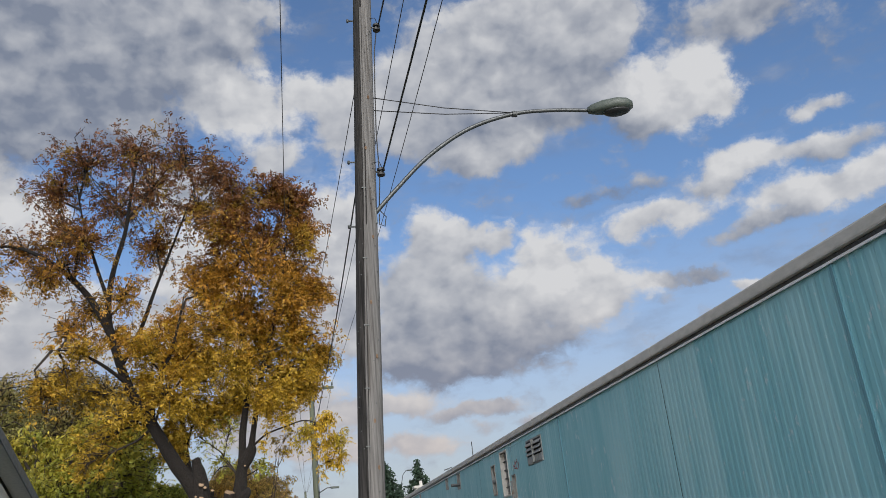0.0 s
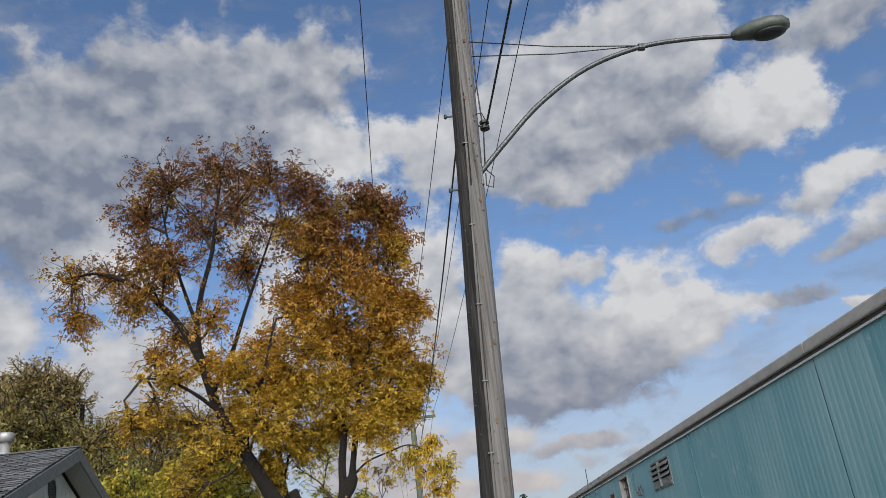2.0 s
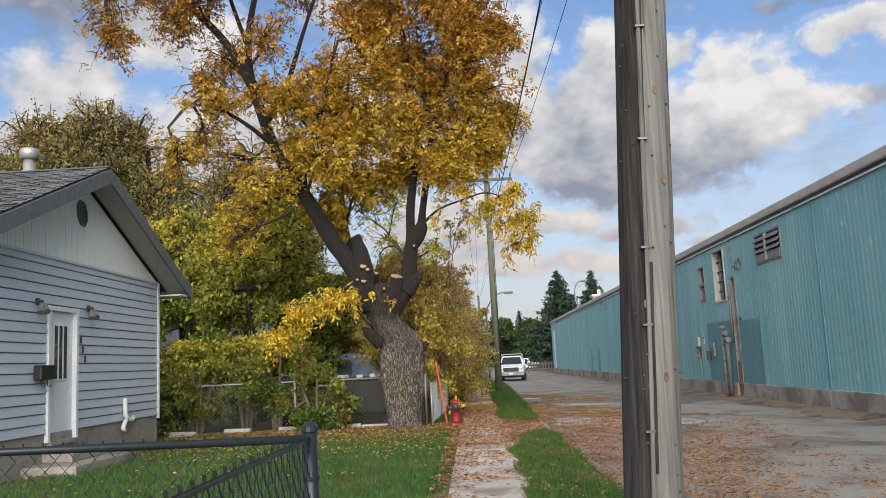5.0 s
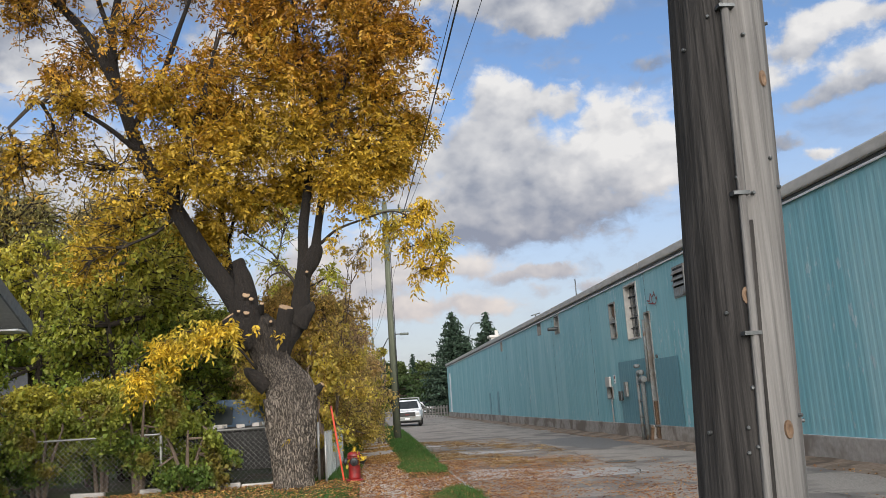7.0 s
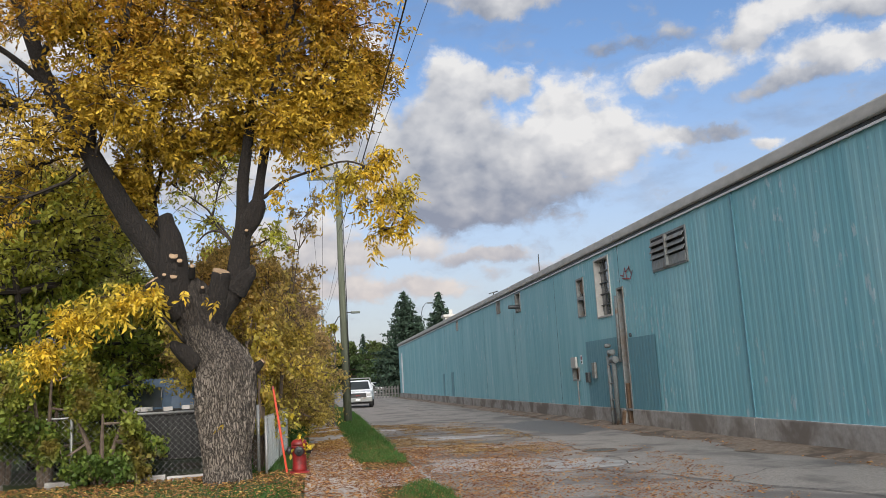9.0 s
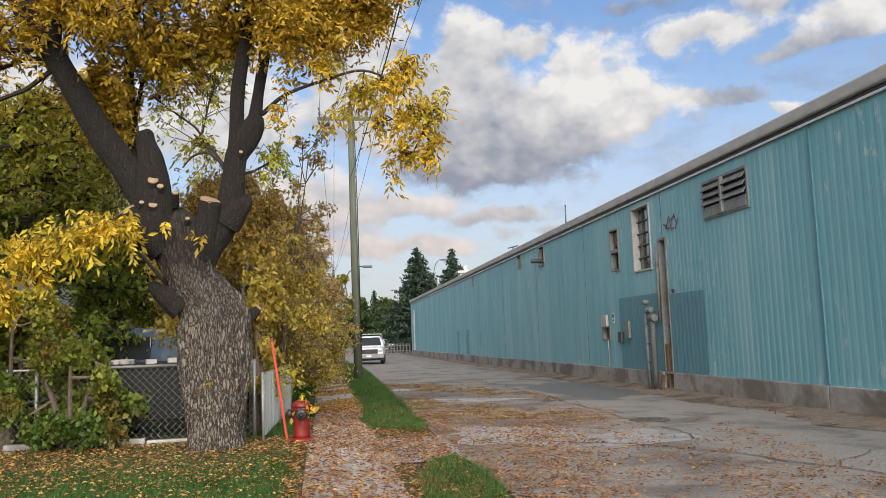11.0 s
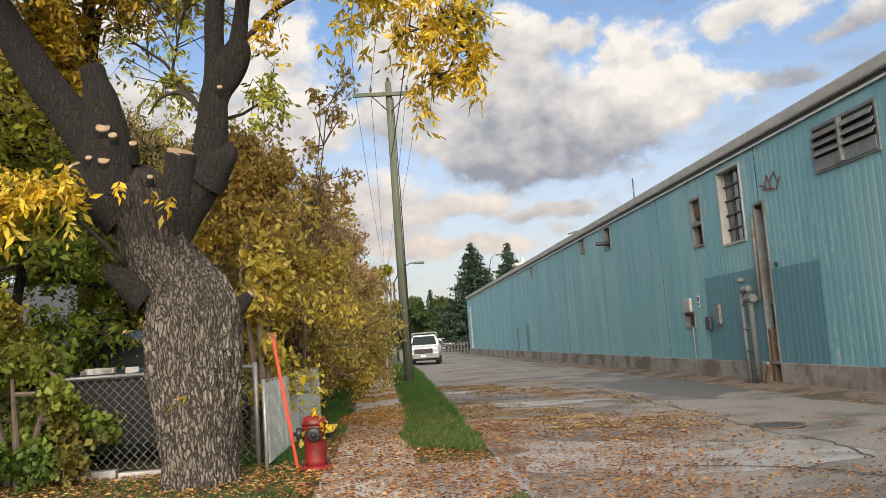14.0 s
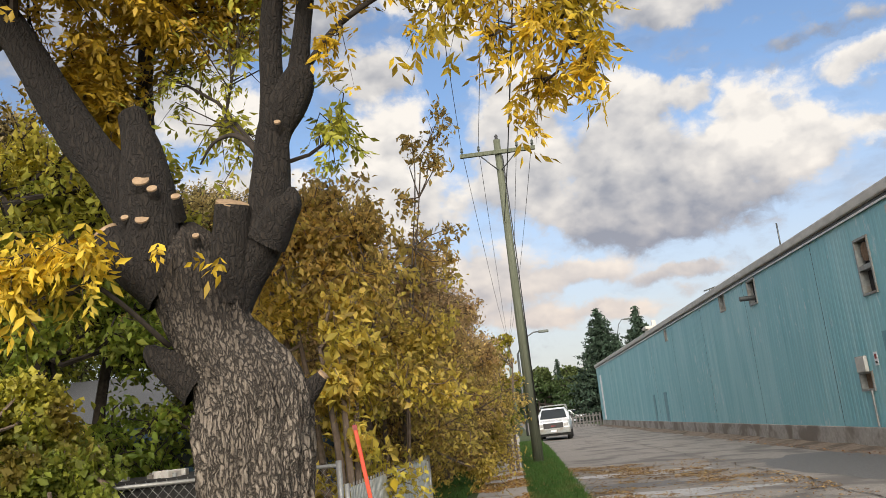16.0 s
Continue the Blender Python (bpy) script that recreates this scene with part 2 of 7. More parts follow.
def leaf_material(name, low, mid, top, z0, z1, patch, patch_scale=0.7, through=0.4):
    """Autumn leaves: the colour turns with height and from bough to bough, and each leaf differs."""
    m = bpy.data.materials.new(name)
    m.use_nodes = True
    t = m.node_tree
    t.nodes.clear()
    g = node(t, "ShaderNodeNewGeometry")
    s3 = node(t, "ShaderNodeSeparateXYZ")
    t.links.new(g.outputs["Position"], s3.inputs[0])
    bough = noise_node(t, g.outputs["Position"], patch_scale, 3.0, 0.5)
    rise = ramp_between(t, s3.outputs[2], z0, z1, -0.15, 1.15, smooth=False)
    rise = math_node(t, "ADD", rise, math_node(t, "MULTIPLY_ADD", bough.outputs["Fac"], 1.2, -0.6))
    rise = math_node(t, "ADD", rise, math_node(t, "MULTIPLY_ADD", g.outputs["Random Per Island"], 0.36, -0.18))
    c = mix_colour(t, ramp_between(t, rise, 0.0, 0.5), low, mid)
    c = mix_colour(t, ramp_between(t, rise, 0.5, 1.0), c, top)
    other = noise_node(t, vec_node(t, "ADD", g.outputs["Position"], (7.7, 1.3, 4.1)), patch_scale * 1.6, 2.0)
    c = mix_colour(t, ramp_between(t, other.outputs["Fac"], 0.52, 0.68, 0.0, 0.8), c, patch)
    hsv = node(t, "ShaderNodeHueSaturation")
    t.links.new(math_node(t, "MULTIPLY_ADD", math_node(t, "FRACT", math_node(t, "MULTIPLY", g.outputs["Random Per Island"], 17.3)), 0.9, 0.55), hsv.inputs["Value"])
    t.links.new(c, hsv.inputs["Color"])
    b = node(t, "ShaderNodeBsdfPrincipled")
    b.inputs["Roughness"].default_value = 0.6
    t.links.new(hsv.outputs[0], b.inputs["Base Color"])
    tr = node(t, "ShaderNodeBsdfTranslucent")
    t.links.new(hsv.outputs[0], tr.inputs[0])
    ms = node(t, "ShaderNodeMixShader")
    ms.inputs[0].default_value = through
    t.links.new(b.outputs[0], ms.inputs[1])
    t.links.new(tr.outputs[0], ms.inputs[2])
    t.links.new(ms.outputs[0], node(t, "ShaderNodeOutputMaterial").inputs[0])
    return m


def glass_material(name, tint, rough=0.05):
    m = bpy.data.materials.new(name)
    m.use_nodes = True
    b = m.node_tree.nodes["Principled BSDF"]
    b.inputs["Base Color"].default_value = (*tint, 1)
    b.inputs["Roughness"].default_value = rough
    b.inputs["IOR"].default_value = 1.5
    b.inputs["Coat Weight"].default_value = 0.6
    return m


M_GROUND = surface("lawn_soil", (0.035, 0.055, 0.018), (0.075, 0.10, 0.03), 9.0, 0.95, 0.5, c3=(0.11, 0.085, 0.045), big=0.5, big_at=(0.5, 0.7))
M_ROAD = surface("worn_road", (0.15, 0.132, 0.115), (0.36, 0.325, 0.285), 42.0, 0.85, 0.5, c3=(0.135, 0.121, 0.108), big=0.7, big_at=(0.46, 0.64), detail=8.0)
M_TAR = surface("tar_seam", (0.045, 0.04, 0.036), (0.12, 0.108, 0.095), 30.0, 0.9, 0.4)
M_WETPATCH = surface("patched_asphalt", (0.09, 0.086, 0.082), (0.17, 0.16, 0.15), 30.0, 0.7, 0.4)
M_PALEPATCH = surface("bare_concrete", (0.32, 0.30, 0.28), (0.47, 0.45, 0.425), 30.0, 0.36, 0.3, c3=(0.27, 0.25, 0.23), big=2.0)
M_WALKWAY = surface("pavement_concrete", (0.38, 0.34, 0.30), (0.54, 0.50, 0.45), 18.0, 0.85, 0.4, c3=(0.24, 0.20, 0.16), big=1.1, big_at=(0.5, 0.7), each=0.12)
M_CONCRETE = surface("old_concrete", (0.24, 0.215, 0.18), (0.34, 0.31, 0.27), 10.0, 0.9, 0.4, c3=(0.17, 0.15, 0.13), big=0.9, big_at=(0.48, 0.66))
M_TEAL = surface("faded_teal_paint", (0.155, 0.37, 0.415), (0.205, 0.435, 0.475), 3.4, 0.5, 0.05, stretch=(1, 1.3, 0.12), c3=(0.28, 0.49, 0.52), big=-0.7, big_at=(0.42, 0.70), flake=((0.44, 0.55, 0.57), 5.0, 0.775))
M_TEALDARK = surface("fresher_teal_paint", (0.092, 0.225, 0.27), (0.11, 0.258, 0.305), 6.0, 0.45, 0.1, stretch=(1, 1.6, 0.15))
M_FLASHING = surface("pale_flashing", (0.36, 0.35, 0.32), (0.50, 0.48, 0.44), 6.0, 0.6, 0.1, stretch=(1, 0.4, 1))
M_GREYMETAL = surface("grey_metal", (0.20, 0.215, 0.21), (0.29, 0.30, 0.285), 12.0, 0.5, 0.1, c3=(0.20, 0.17, 0.14), big=2.0, metal=0.3)
M_PIPE = surface("dull_grey_pipe_paint", (0.11, 0.125, 0.125), (0.18, 0.195, 0.19), 16.0, 0.7, 0.2, c3=(0.12, 0.08, 0.05), big=3.0, big_at=(0.55, 0.7))
M_RUST = surface("rusty_brown", (0.10, 0.06, 0.035), (0.20, 0.13, 0.08), 14.0, 0.9, 0.4)
M_DARK = surface("dark_void", (0.012, 0.012, 0.013), (0.03, 0.03, 0.03), 8.0, 0.9, 0.0)
M_GLASS = glass_material("window_glass", (0.05, 0.06, 0.065))
M_POLE = surface("weathered_pole_wood", (0.075, 0.070, 0.066), (0.205, 0.195, 0.183), 26.0, 0.9, 0.9, stretch=(1.6, 1.6, 0.035), c3=(0.07, 0.062, 0.054), big=-9.0, big_at=(0.6, 0.70), bump_dist=0.012)
# pole wood for the dark side: stain and shade together in the colour
M_POLEDARK = surface("stained_and_shaded_pole_wood", (0.006, 0.005, 0.0045), (0.036, 0.032, 0.029), 26.0, 0.95, 1.0, stretch=(1.6, 1.6, 0.03), bump_dist=0.015, sharp=(0.38, 0.64))
M_SOIL = surface("packed_dirt", (0.15, 0.11, 0.075), (0.26, 0.20, 0.15), 9.0, 0.95, 0.5, c3=(0.09, 0.065, 0.045), big=1.2)
M_FOOTING = surface("stained_footing", (0.25, 0.23, 0.205), (0.37, 0.345, 0.31), 8.0, 0.9, 0.4, c3=(0.17, 0.145, 0.12), big=0.8, big_at=(0.45, 0.62))
M_POLEGREEN = surface("treated_pole_wood", (0.075, 0.085, 0.055), (0.135, 0.145, 0.10), 20.0, 0.9, 0.4, stretch=(1.5, 1.5, 0.05))
M_STEELDARK = surface("dark_galvanised", (0.06, 0.065, 0.065), (0.12, 0.125, 0.125), 25.0, 0.45, 0.1, metal=0.6)
M_LAMPGREY = surface("lamp_grey_green", (0.05, 0.062, 0.052), (0.09, 0.105, 0.088), 25.0, 0.5, 0.1)
M_WIRE = surface("black_cable", (0.012, 0.012, 0.012), (0.03, 0.03, 0.03), 30.0, 0.6, 0.0)
M_BLACKVINYL = surface("black_vinyl", (0.008, 0.012, 0.016), (0.02, 0.026, 0.03), 40.0, 0.35, 0.1)
M_GALV = surface("galvanised_wire", (0.30, 0.30, 0.29), (0.45, 0.45, 0.43), 40.0, 0.5, 0.0, metal=0.5)


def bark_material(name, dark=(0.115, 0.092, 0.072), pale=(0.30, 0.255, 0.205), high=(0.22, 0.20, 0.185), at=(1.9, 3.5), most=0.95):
    """Scaly furrowed bark: plates between dark cracks, paler at the weathered foot; shade under the crown is put into
    the upper tone.
    """
    m = bpy.data.materials.new(name)
    m.use_nodes = True
    t = m.node_tree
    t.nodes.clear()
    g = node(t, "ShaderNodeNewGeometry")
    wander = noise_node(t, g.outputs["Position"], 7.0, 4.0, 0.65)
    moved = vec_node(t, "MULTIPLY_ADD", wander.outputs["Color"], (0.12, 0.12, 0.30), g.outputs["Position"])
    v = vec_node(t, "MULTIPLY", moved, (1.0, 1.0, 0.24))
    crack = node(t, "ShaderNodeTexVoronoi")
    crack.feature = "DISTANCE_TO_EDGE"
    crack.inputs["Scale"].default_value = 27.0
    crack.inputs["Randomness"].default_value = 1.0
    t.links.new(v, crack.inputs["Vector"])
    plate = ramp_between(t, crack.outputs["Distance"], -0.02, 0.20, 0.0, 1.0)
    fine = noise_node(t, vec_node(t, "MULTIPLY", g.outputs["Position"], (1, 1, 0.35)), 60.0, 6.0, 0.75)
    tone = mix_colour(t, ramp_between(t, fine.outputs["Fac"], 0.32, 0.68), dark, pale)
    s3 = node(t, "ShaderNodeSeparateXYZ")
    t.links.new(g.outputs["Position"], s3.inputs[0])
    shade_height = math_node(t, "ADD", s3.outputs[2], math_node(t, "MULTIPLY", noise_node(t, g.outputs["Position"], 2.2, 3.0).outputs["Fac"], 1.6))
    # multiplies the tone darker with height: crown shade in the bark colour
    tone = mix_colour(t, ramp_between(t, shade_height, *at, 0.0, most), tone, high, "MULTIPLY")
    colour = mix_colour(t, plate, mix_colour(t, 0.88, tone, (0.018, 0.013, 0.010)), tone)
    b = node(t, "ShaderNodeBsdfPrincipled")
    b.inputs["Roughness"].default_value = 0.95
    t.links.new(colour, b.inputs["Base Color"])
    k = node(t, "ShaderNodeBump")
    k.inputs["Strength"].default_value = 1.0
    k.inputs["Distance"].default_value = 0.03
    t.links.new(math_node(t, "MULTIPLY_ADD", fine.outputs["Fac"], 0.5, plate), k.inputs["Height"])
    t.links.new(k.outputs[0], b.inputs["Normal"])
    t.links.new(b.outputs[0], node(t, "ShaderNodeOutputMaterial").inputs[0])
    return m


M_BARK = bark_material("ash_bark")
# darker copy of the bark: the limbs' backlit shade is in its colour
M_LIMB = bark_material("shaded_limb_bark", (0.010, 0.0075, 0.0055), (0.036, 0.027, 0.020), (0.6, 0.58, 0.56), (3.0, 6.0), 0.9)
M_SHRUBTWIG = surface("shrub_twig_bark", (0.10, 0.075, 0.055), (0.19, 0.14, 0.105), 18.0, 0.95, 0.2)
M_TWIG = surface("twig_bark", (0.016, 0.012, 0.009), (0.045, 0.034, 0.025), 18.0, 0.95, 0.2)
M_CUT = surface("cut_wood", (0.22, 0.145, 0.085), (0.36, 0.25, 0.15), 22.0, 0.85, 0.2)
M_SIDING = surface("blue_grey_siding", (0.46, 0.51, 0.58), (0.54, 0.59, 0.66), 9.0, 0.55, 0.08, stretch=(0.6, 0.6, 4), each=0.03)
M_WHITE = surface("white_trim", (0.68, 0.69, 0.70), (0.80, 0.80, 0.79), 12.0, 0.5, 0.05)
M_GABLE = surface("gable_panel", (0.74, 0.76, 0.74), (0.82, 0.83, 0.81), 20.0, 0.7, 0.1, stretch=(1, 4, 0.1))
M_FASCIAGAP = surface("slate_grey_fascia_and_gap_shade", (0.10, 0.115, 0.125), (0.15, 0.165, 0.175), 12.0, 0.5, 0.05)
M_SOFFIT = surface("soffit_grey", (0.32, 0.33, 0.32), (0.40, 0.40, 0.39), 16.0, 0.7, 0.05)
M_SHINGLE = surface("asphalt_shingle", (0.045, 0.048, 0.052), (0.115, 0.118, 0.125), 40.0, 0.95, 0.5, island=0.45)
M_DOOR = surface("white_door", (0.66, 0.70, 0.74), (0.76, 0.79, 0.82), 12.0, 0.45, 0.05)
M_BLACK = surface("black_paint", (0.012, 0.012, 0.013), (0.03, 0.03, 0.03), 30.0, 0.5, 0.1)
M_PVC = surface("white_pvc", (0.66, 0.66, 0.63), (0.76, 0.76, 0.73), 20.0, 0.4, 0.0)
M_RED = surface("hydrant_red", (0.20, 0.012, 0.012), (0.29, 0.02, 0.018), 16.0, 0.45, 0.2, c3=(0.11, 0.012, 0.011), big=4.0)
M_ORANGE = surface("marker_orange", (0.42, 0.035, 0.010), (0.52, 0.052, 0.013), 16.0, 0.5, 0.05)
M_TRUCKWHITE = surface("white_car_paint", (0.70, 0.71, 0.72), (0.78, 0.79, 0.80), 5.0, 0.25, 0.0)
M_TYRE = surface("tyre_rubber", (0.015, 0.015, 0.015), (0.035, 0.034, 0.032), 30.0, 0.9, 0.2)
M_BLUE = surface("blue_tarp_paint", (0.03, 0.075, 0.14), (0.05, 0.11, 0.19), 6.0, 0.4, 0.1)
M_FENCEWOOD = surface("brown_fence_wood", (0.09, 0.065, 0.05), (0.16, 0.12, 0.09), 14.0, 0.9, 0.3, stretch=(2, 2, 0.2), each=0.2)
M_SLAT = surface("weathered_white_slat", (0.40, 0.43, 0.42), (0.56, 0.58, 0.56), 14.0, 0.6, 0.1, stretch=(1, 1, 0.2), each=0.12)
M_STUCCO = surface("pale_stucco", (0.60, 0.54, 0.50), (0.66, 0.65, 0.61), 20.0, 0.9, 0.2)
M_GRASS = surface("grass_blades", (0.040, 0.105, 0.016), (0.078, 0.165, 0.030), 2.2, 0.7, 0.0, c3=(0.15, 0.15, 0.045), big=0.8, big_at=(0.52, 0.76), island=0.4, through=0.35)
M_LITTER = surface("fallen_leaves", (0.30, 0.125, 0.045), (0.46, 0.25, 0.095), 1.6, 0.75, 0.0, c3=(0.22, 0.085, 0.035), big=3.0, island=0.5, through=0.15)
M_LITTERTAN = surface("weathered_tan_leaves", (0.27, 0.165, 0.07), (0.40, 0.265, 0.125), 1.6, 0.8, 0.0, c3=(0.20, 0.115, 0.05), big=3.0, island=0.5, through=0.1)
M_LITTERYELLOW = surface("fallen_yellow_leaves", (0.44, 0.25, 0.07), (0.54, 0.34, 0.11), 1.6, 0.7, 0.0, c3=(0.42, 0.20, 0.05), big=3.0, island=0.45, through=0.15)
M_NEEDLE = surface("spruce_needles", (0.014, 0.032, 0.018), (0.032, 0.06, 0.032), 3.0, 0.8, 0.0, island=0.4)
M_ASH = leaf_material("ash_leaves", (0.45, 0.29, 0.022), (0.40, 0.195, 0.014), (0.16, 0.062, 0.018), 4.6, 12.3, (0.40, 0.26, 0.02), through=0.25)
M_YELLOW = leaf_material("yellow_leaves", (0.60, 0.42, 0.03), (0.68, 0.48, 0.04), (0.60, 0.40, 0.03), 0.0, 4.0, (0.45, 0.36, 0.04))
M_HEDGE = leaf_material("hedge_leaves", (0.60, 0.47, 0.11), (0.58, 0.42, 0.15), (0.55, 0.38, 0.20), 0.3, 4.6, (0.46, 0.29, 0.13), 1.1, 0.55)
M_HEDGEYELLOW = leaf_material("yellow_shrub_leaves", (0.60, 0.51, 0.08), (0.68, 0.53, 0.11), (0.64, 0.45, 0.15), 0.3, 4.4, (0.52, 0.36, 0.11), 1.1, 0.56)
M_OLIVE = leaf_material("olive_leaves", (0.19, 0.27, 0.035), (0.38, 0.37, 0.048), (0.56, 0.45, 0.055), 0.5, 7.5, (0.24, 0.28, 0.038), 0.45)
M_FAROLIVE = leaf_material("willow_leaves", (0.17, 0.20, 0.05), (0.25, 0.235, 0.065), (0.29, 0.215, 0.08), 3.0, 15.0, (0.30, 0.19, 0.03), 0.25)
M_FARGREEN = leaf_material("far_leaves", (0.035, 0.07, 0.02), (0.06, 0.10, 0.03), (0.10, 0.13, 0.035), 0.0, 9.0, (0.05, 0.085, 0.025), 0.2)
M_VINE = leaf_material("green_shrub_leaves", (0.10, 0.165, 0.028), (0.24, 0.28, 0.04), (0.44, 0.39, 0.05), 0.0, 2.4, (0.22, 0.15, 0.03), 0.8)


# ---- mesh helpers ----
def thing(name, label, category, at=(0, 0, 0), group="", kind=""):
    ob = new(name)
    ob.empty_display_size = 0.2
    ob.matrix_world = Matrix.Translation(at)
    return tagged(ob, label, category, group, kind)


def mesh_of(name, bm, material, smooth=False):
    me = bpy.data.meshes.new(name)
    bm.to_mesh(me)
    bm.free()
    if smooth:
        me.polygons.foreach_set("use_smooth", [True] * len(me.polygons))
    me.materials.append(material)
    return me


def under(ob, parent):
    """Hangs ob, whose mesh is in world metres, under its thing or under a part of it."""
    ob.parent = parent
    ob.matrix_parent_inverse = parent.matrix_basis.inverted() if parent.parent is None else Matrix.Identity(4)
    return ob


def part(name, bm, material, parent=None, label="", smooth=False, kind=""):
    ob = new(name, mesh_of(name, bm, material, smooth) if isinstance(bm, bmesh.types.BMesh) else bm)
    if parent is not None:
        under(ob, parent)
    return tagged(ob, label, kind=kind)


def raw(name, verts, faces, material, parent=None, label="", smooth=False, kind=""):
    me = bpy.data.meshes.new(name)
    me.from_pydata(verts, [], faces)
    me.update()
    if smooth:
        me.polygons.foreach_set("use_smooth", [True] * len(me.polygons))
    me.materials.append(material)
    return part(name, me, material, parent, label, kind=kind)


def box(bm, x0, x1, y0, y1, z0, z1, bevel=0.0, turn=None):
    made = bmesh.ops.create_cube(bm, size=1.0)["verts"]
    m = Matrix.Translation(((x0 + x1) / 2, (y0 + y1) / 2, (z0 + z1) / 2))
    if turn is not None:
        m = m @ turn
    bmesh.ops.transform(bm, matrix=m @ Matrix.Diagonal((abs(x1 - x0), abs(y1 - y0), abs(z1 - z0), 1)), verts=made)
    if bevel:
        edges = {e for v in made for e in v.link_edges}
        bmesh.ops.bevel(bm, geom=list(edges), offset=bevel, segments=2, affect="EDGES", profile=0.6)
    return bm


def boxed(*a, **k):
    return box(bmesh.new(), *a, **k)


def frame_at(d):
    d = Vector(d).normalized()
    u = d.cross(Vector((0, 0, 1)) if abs(d.z) < 0.9 else Vector((1, 0, 0))).normalized()
    return u, d.cross(u)


def tube_into(verts, faces, points, radii, seg=6, caps=True):
    start = len(verts)
    n = len(points)
    u = None
    for k, p in enumerate(points):
        d = Vector(points[min(k + 1, n - 1)]) - Vector(points[max(k - 1, 0)])
        if d.length < 1e-9:
            d = Vector((0, 0, 1))
        d.normalize()
        if u is None:
            u, w = frame_at(d)
        else:
            u = (u - d * u.dot(d)).normalized()
            w = d.cross(u)
        for s in range(seg):
            a = 2 * math.pi * s / seg
            q = Vector(p) + (u * math.cos(a) + w * math.sin(a)) * radii[k]
            verts.append((q.x, q.y, q.z))
    for k in range(n - 1):
        for s in range(seg):
            t2 = (s + 1) % seg
            faces.append((start + k * seg + s, start + k * seg + t2, start + (k + 1) * seg + t2, start + (k + 1) * seg + s))
    if caps:
        faces.append(tuple(start + s for s in reversed(range(seg))))
        faces.append(tuple(start + (n - 1) * seg + s for s in range(seg)))


def tube(name, points, radii, material, parent=None, seg=10, label="", kind=""):
    v, f = [], []
    if isinstance(radii, (int, float)):
        radii = [radii] * len(points)
    tube_into(v, f, points, radii, seg)
    return raw(name, v, f, material, parent, label, True, kind)


def smooth_line(points, steps=6):
    """A Catmull-Rom line through the points (x, y, z, radius)."""
    p = [np.array(q, float) for q in points]
    p = [2 * p[0] - p[1]] + p + [2 * p[-1] - p[-2]]
    out = []
    for k in range(1, len(p) - 2):
        for s in range(steps):
            t = s / steps
            out.append(0.5 * (2 * p[k] + (p[k + 1] - p[k - 1]) * t + (2 * p[k - 1] - 5 * p[k] + 4 * p[k + 1] - p[k + 2]) * t * t
                              + (3 * p[k] - p[k - 1] - 3 * p[k + 1] + p[k + 2]) * t ** 3))
    out.append(p[-2])
    return np.array(out)


def lathe(profile, centre, seg=24, axis="z"):
    """Turns a profile of (radius, height) about an upright axis."""
    bm = bmesh.new()
    rings = []
    for r, h in profile:
        ring = []
        for s in range(seg):
            a = 2 * math.pi * s / seg
            q = (r * math.cos(a), r * math.sin(a), h)
            if axis == "x":
                q = (q[2], q[0], q[1])
            elif axis == "y":
                q = (q[0], q[2], q[1])
            ring.append(bm.verts.new(Vector(q) + Vector(centre)))
        rings.append(ring)
    for lower, upper in zip(rings, rings[1:]):
        for s in range(seg):
            bm.faces.new((lower[s], lower[(s + 1) % seg], upper[(s + 1) % seg], upper[s]))
    bm.faces.new(list(reversed(rings[0])))
    bm.faces.new(rings[-1])
    bmesh.ops.recalc_face_normals(bm, faces=bm.faces)
    return bm


RNG = np.random.default_rng(11)


def leaf_mesh(name, centres, size, width, material, parent=None, droop=0.35, lie=None, label="", kind="", spread=0.35):
    """Many small folded leaves, each of two triangles, at the given places."""
    c = np.asarray(centres, float)
    n = len(c)
    d = RNG.normal(size=(n, 3))
    if lie is not None:
        d[:, 2] *= lie
    else:
        d[:, 2] -= droop * 2
    d /= np.linalg.norm(d, axis=1)[:, None]
    up = RNG.normal(size=(n, 3)) * (0.3 if lie is not None else 1.0) + (0, 0, 1.2)
    side = np.cross(d, up)
    side /= np.linalg.norm(side, axis=1)[:, None] + 1e-9
    normal = np.cross(side, d)
    s = (size * (1 + spread * RNG.normal(size=n)).clip(0.45, 1.7))[:, None]
    w = s * (width / size)
    base, tip = c - d * s * 0.5, c + d * s * 0.5
    fold = normal * w * 0.28
    left, right = c + side * w * 0.5 + fold, c - side * w * 0.5 + fold
    verts = np.stack([base, left, tip, right], 1).reshape(-1, 3)
    me = bpy.data.meshes.new(name)
    me.vertices.add(4 * n)
    me.vertices.foreach_set("co", verts.ravel())
    idx = np.arange(n)[:, None] * 4
    tri = np.concatenate([idx + [0, 2, 1], idx + [0, 3, 2]], 1).ravel()
    me.loops.add(6 * n)
    me.loops.foreach_set("vertex_index", tri)
    me.polygons.add(2 * n)
    me.polygons.foreach_set("loop_start", np.arange(2 * n) * 3)
    me.update(calc_edges=True)
    me.materials.append(material)
    return part(name, me, material, parent, label, kind=kind)


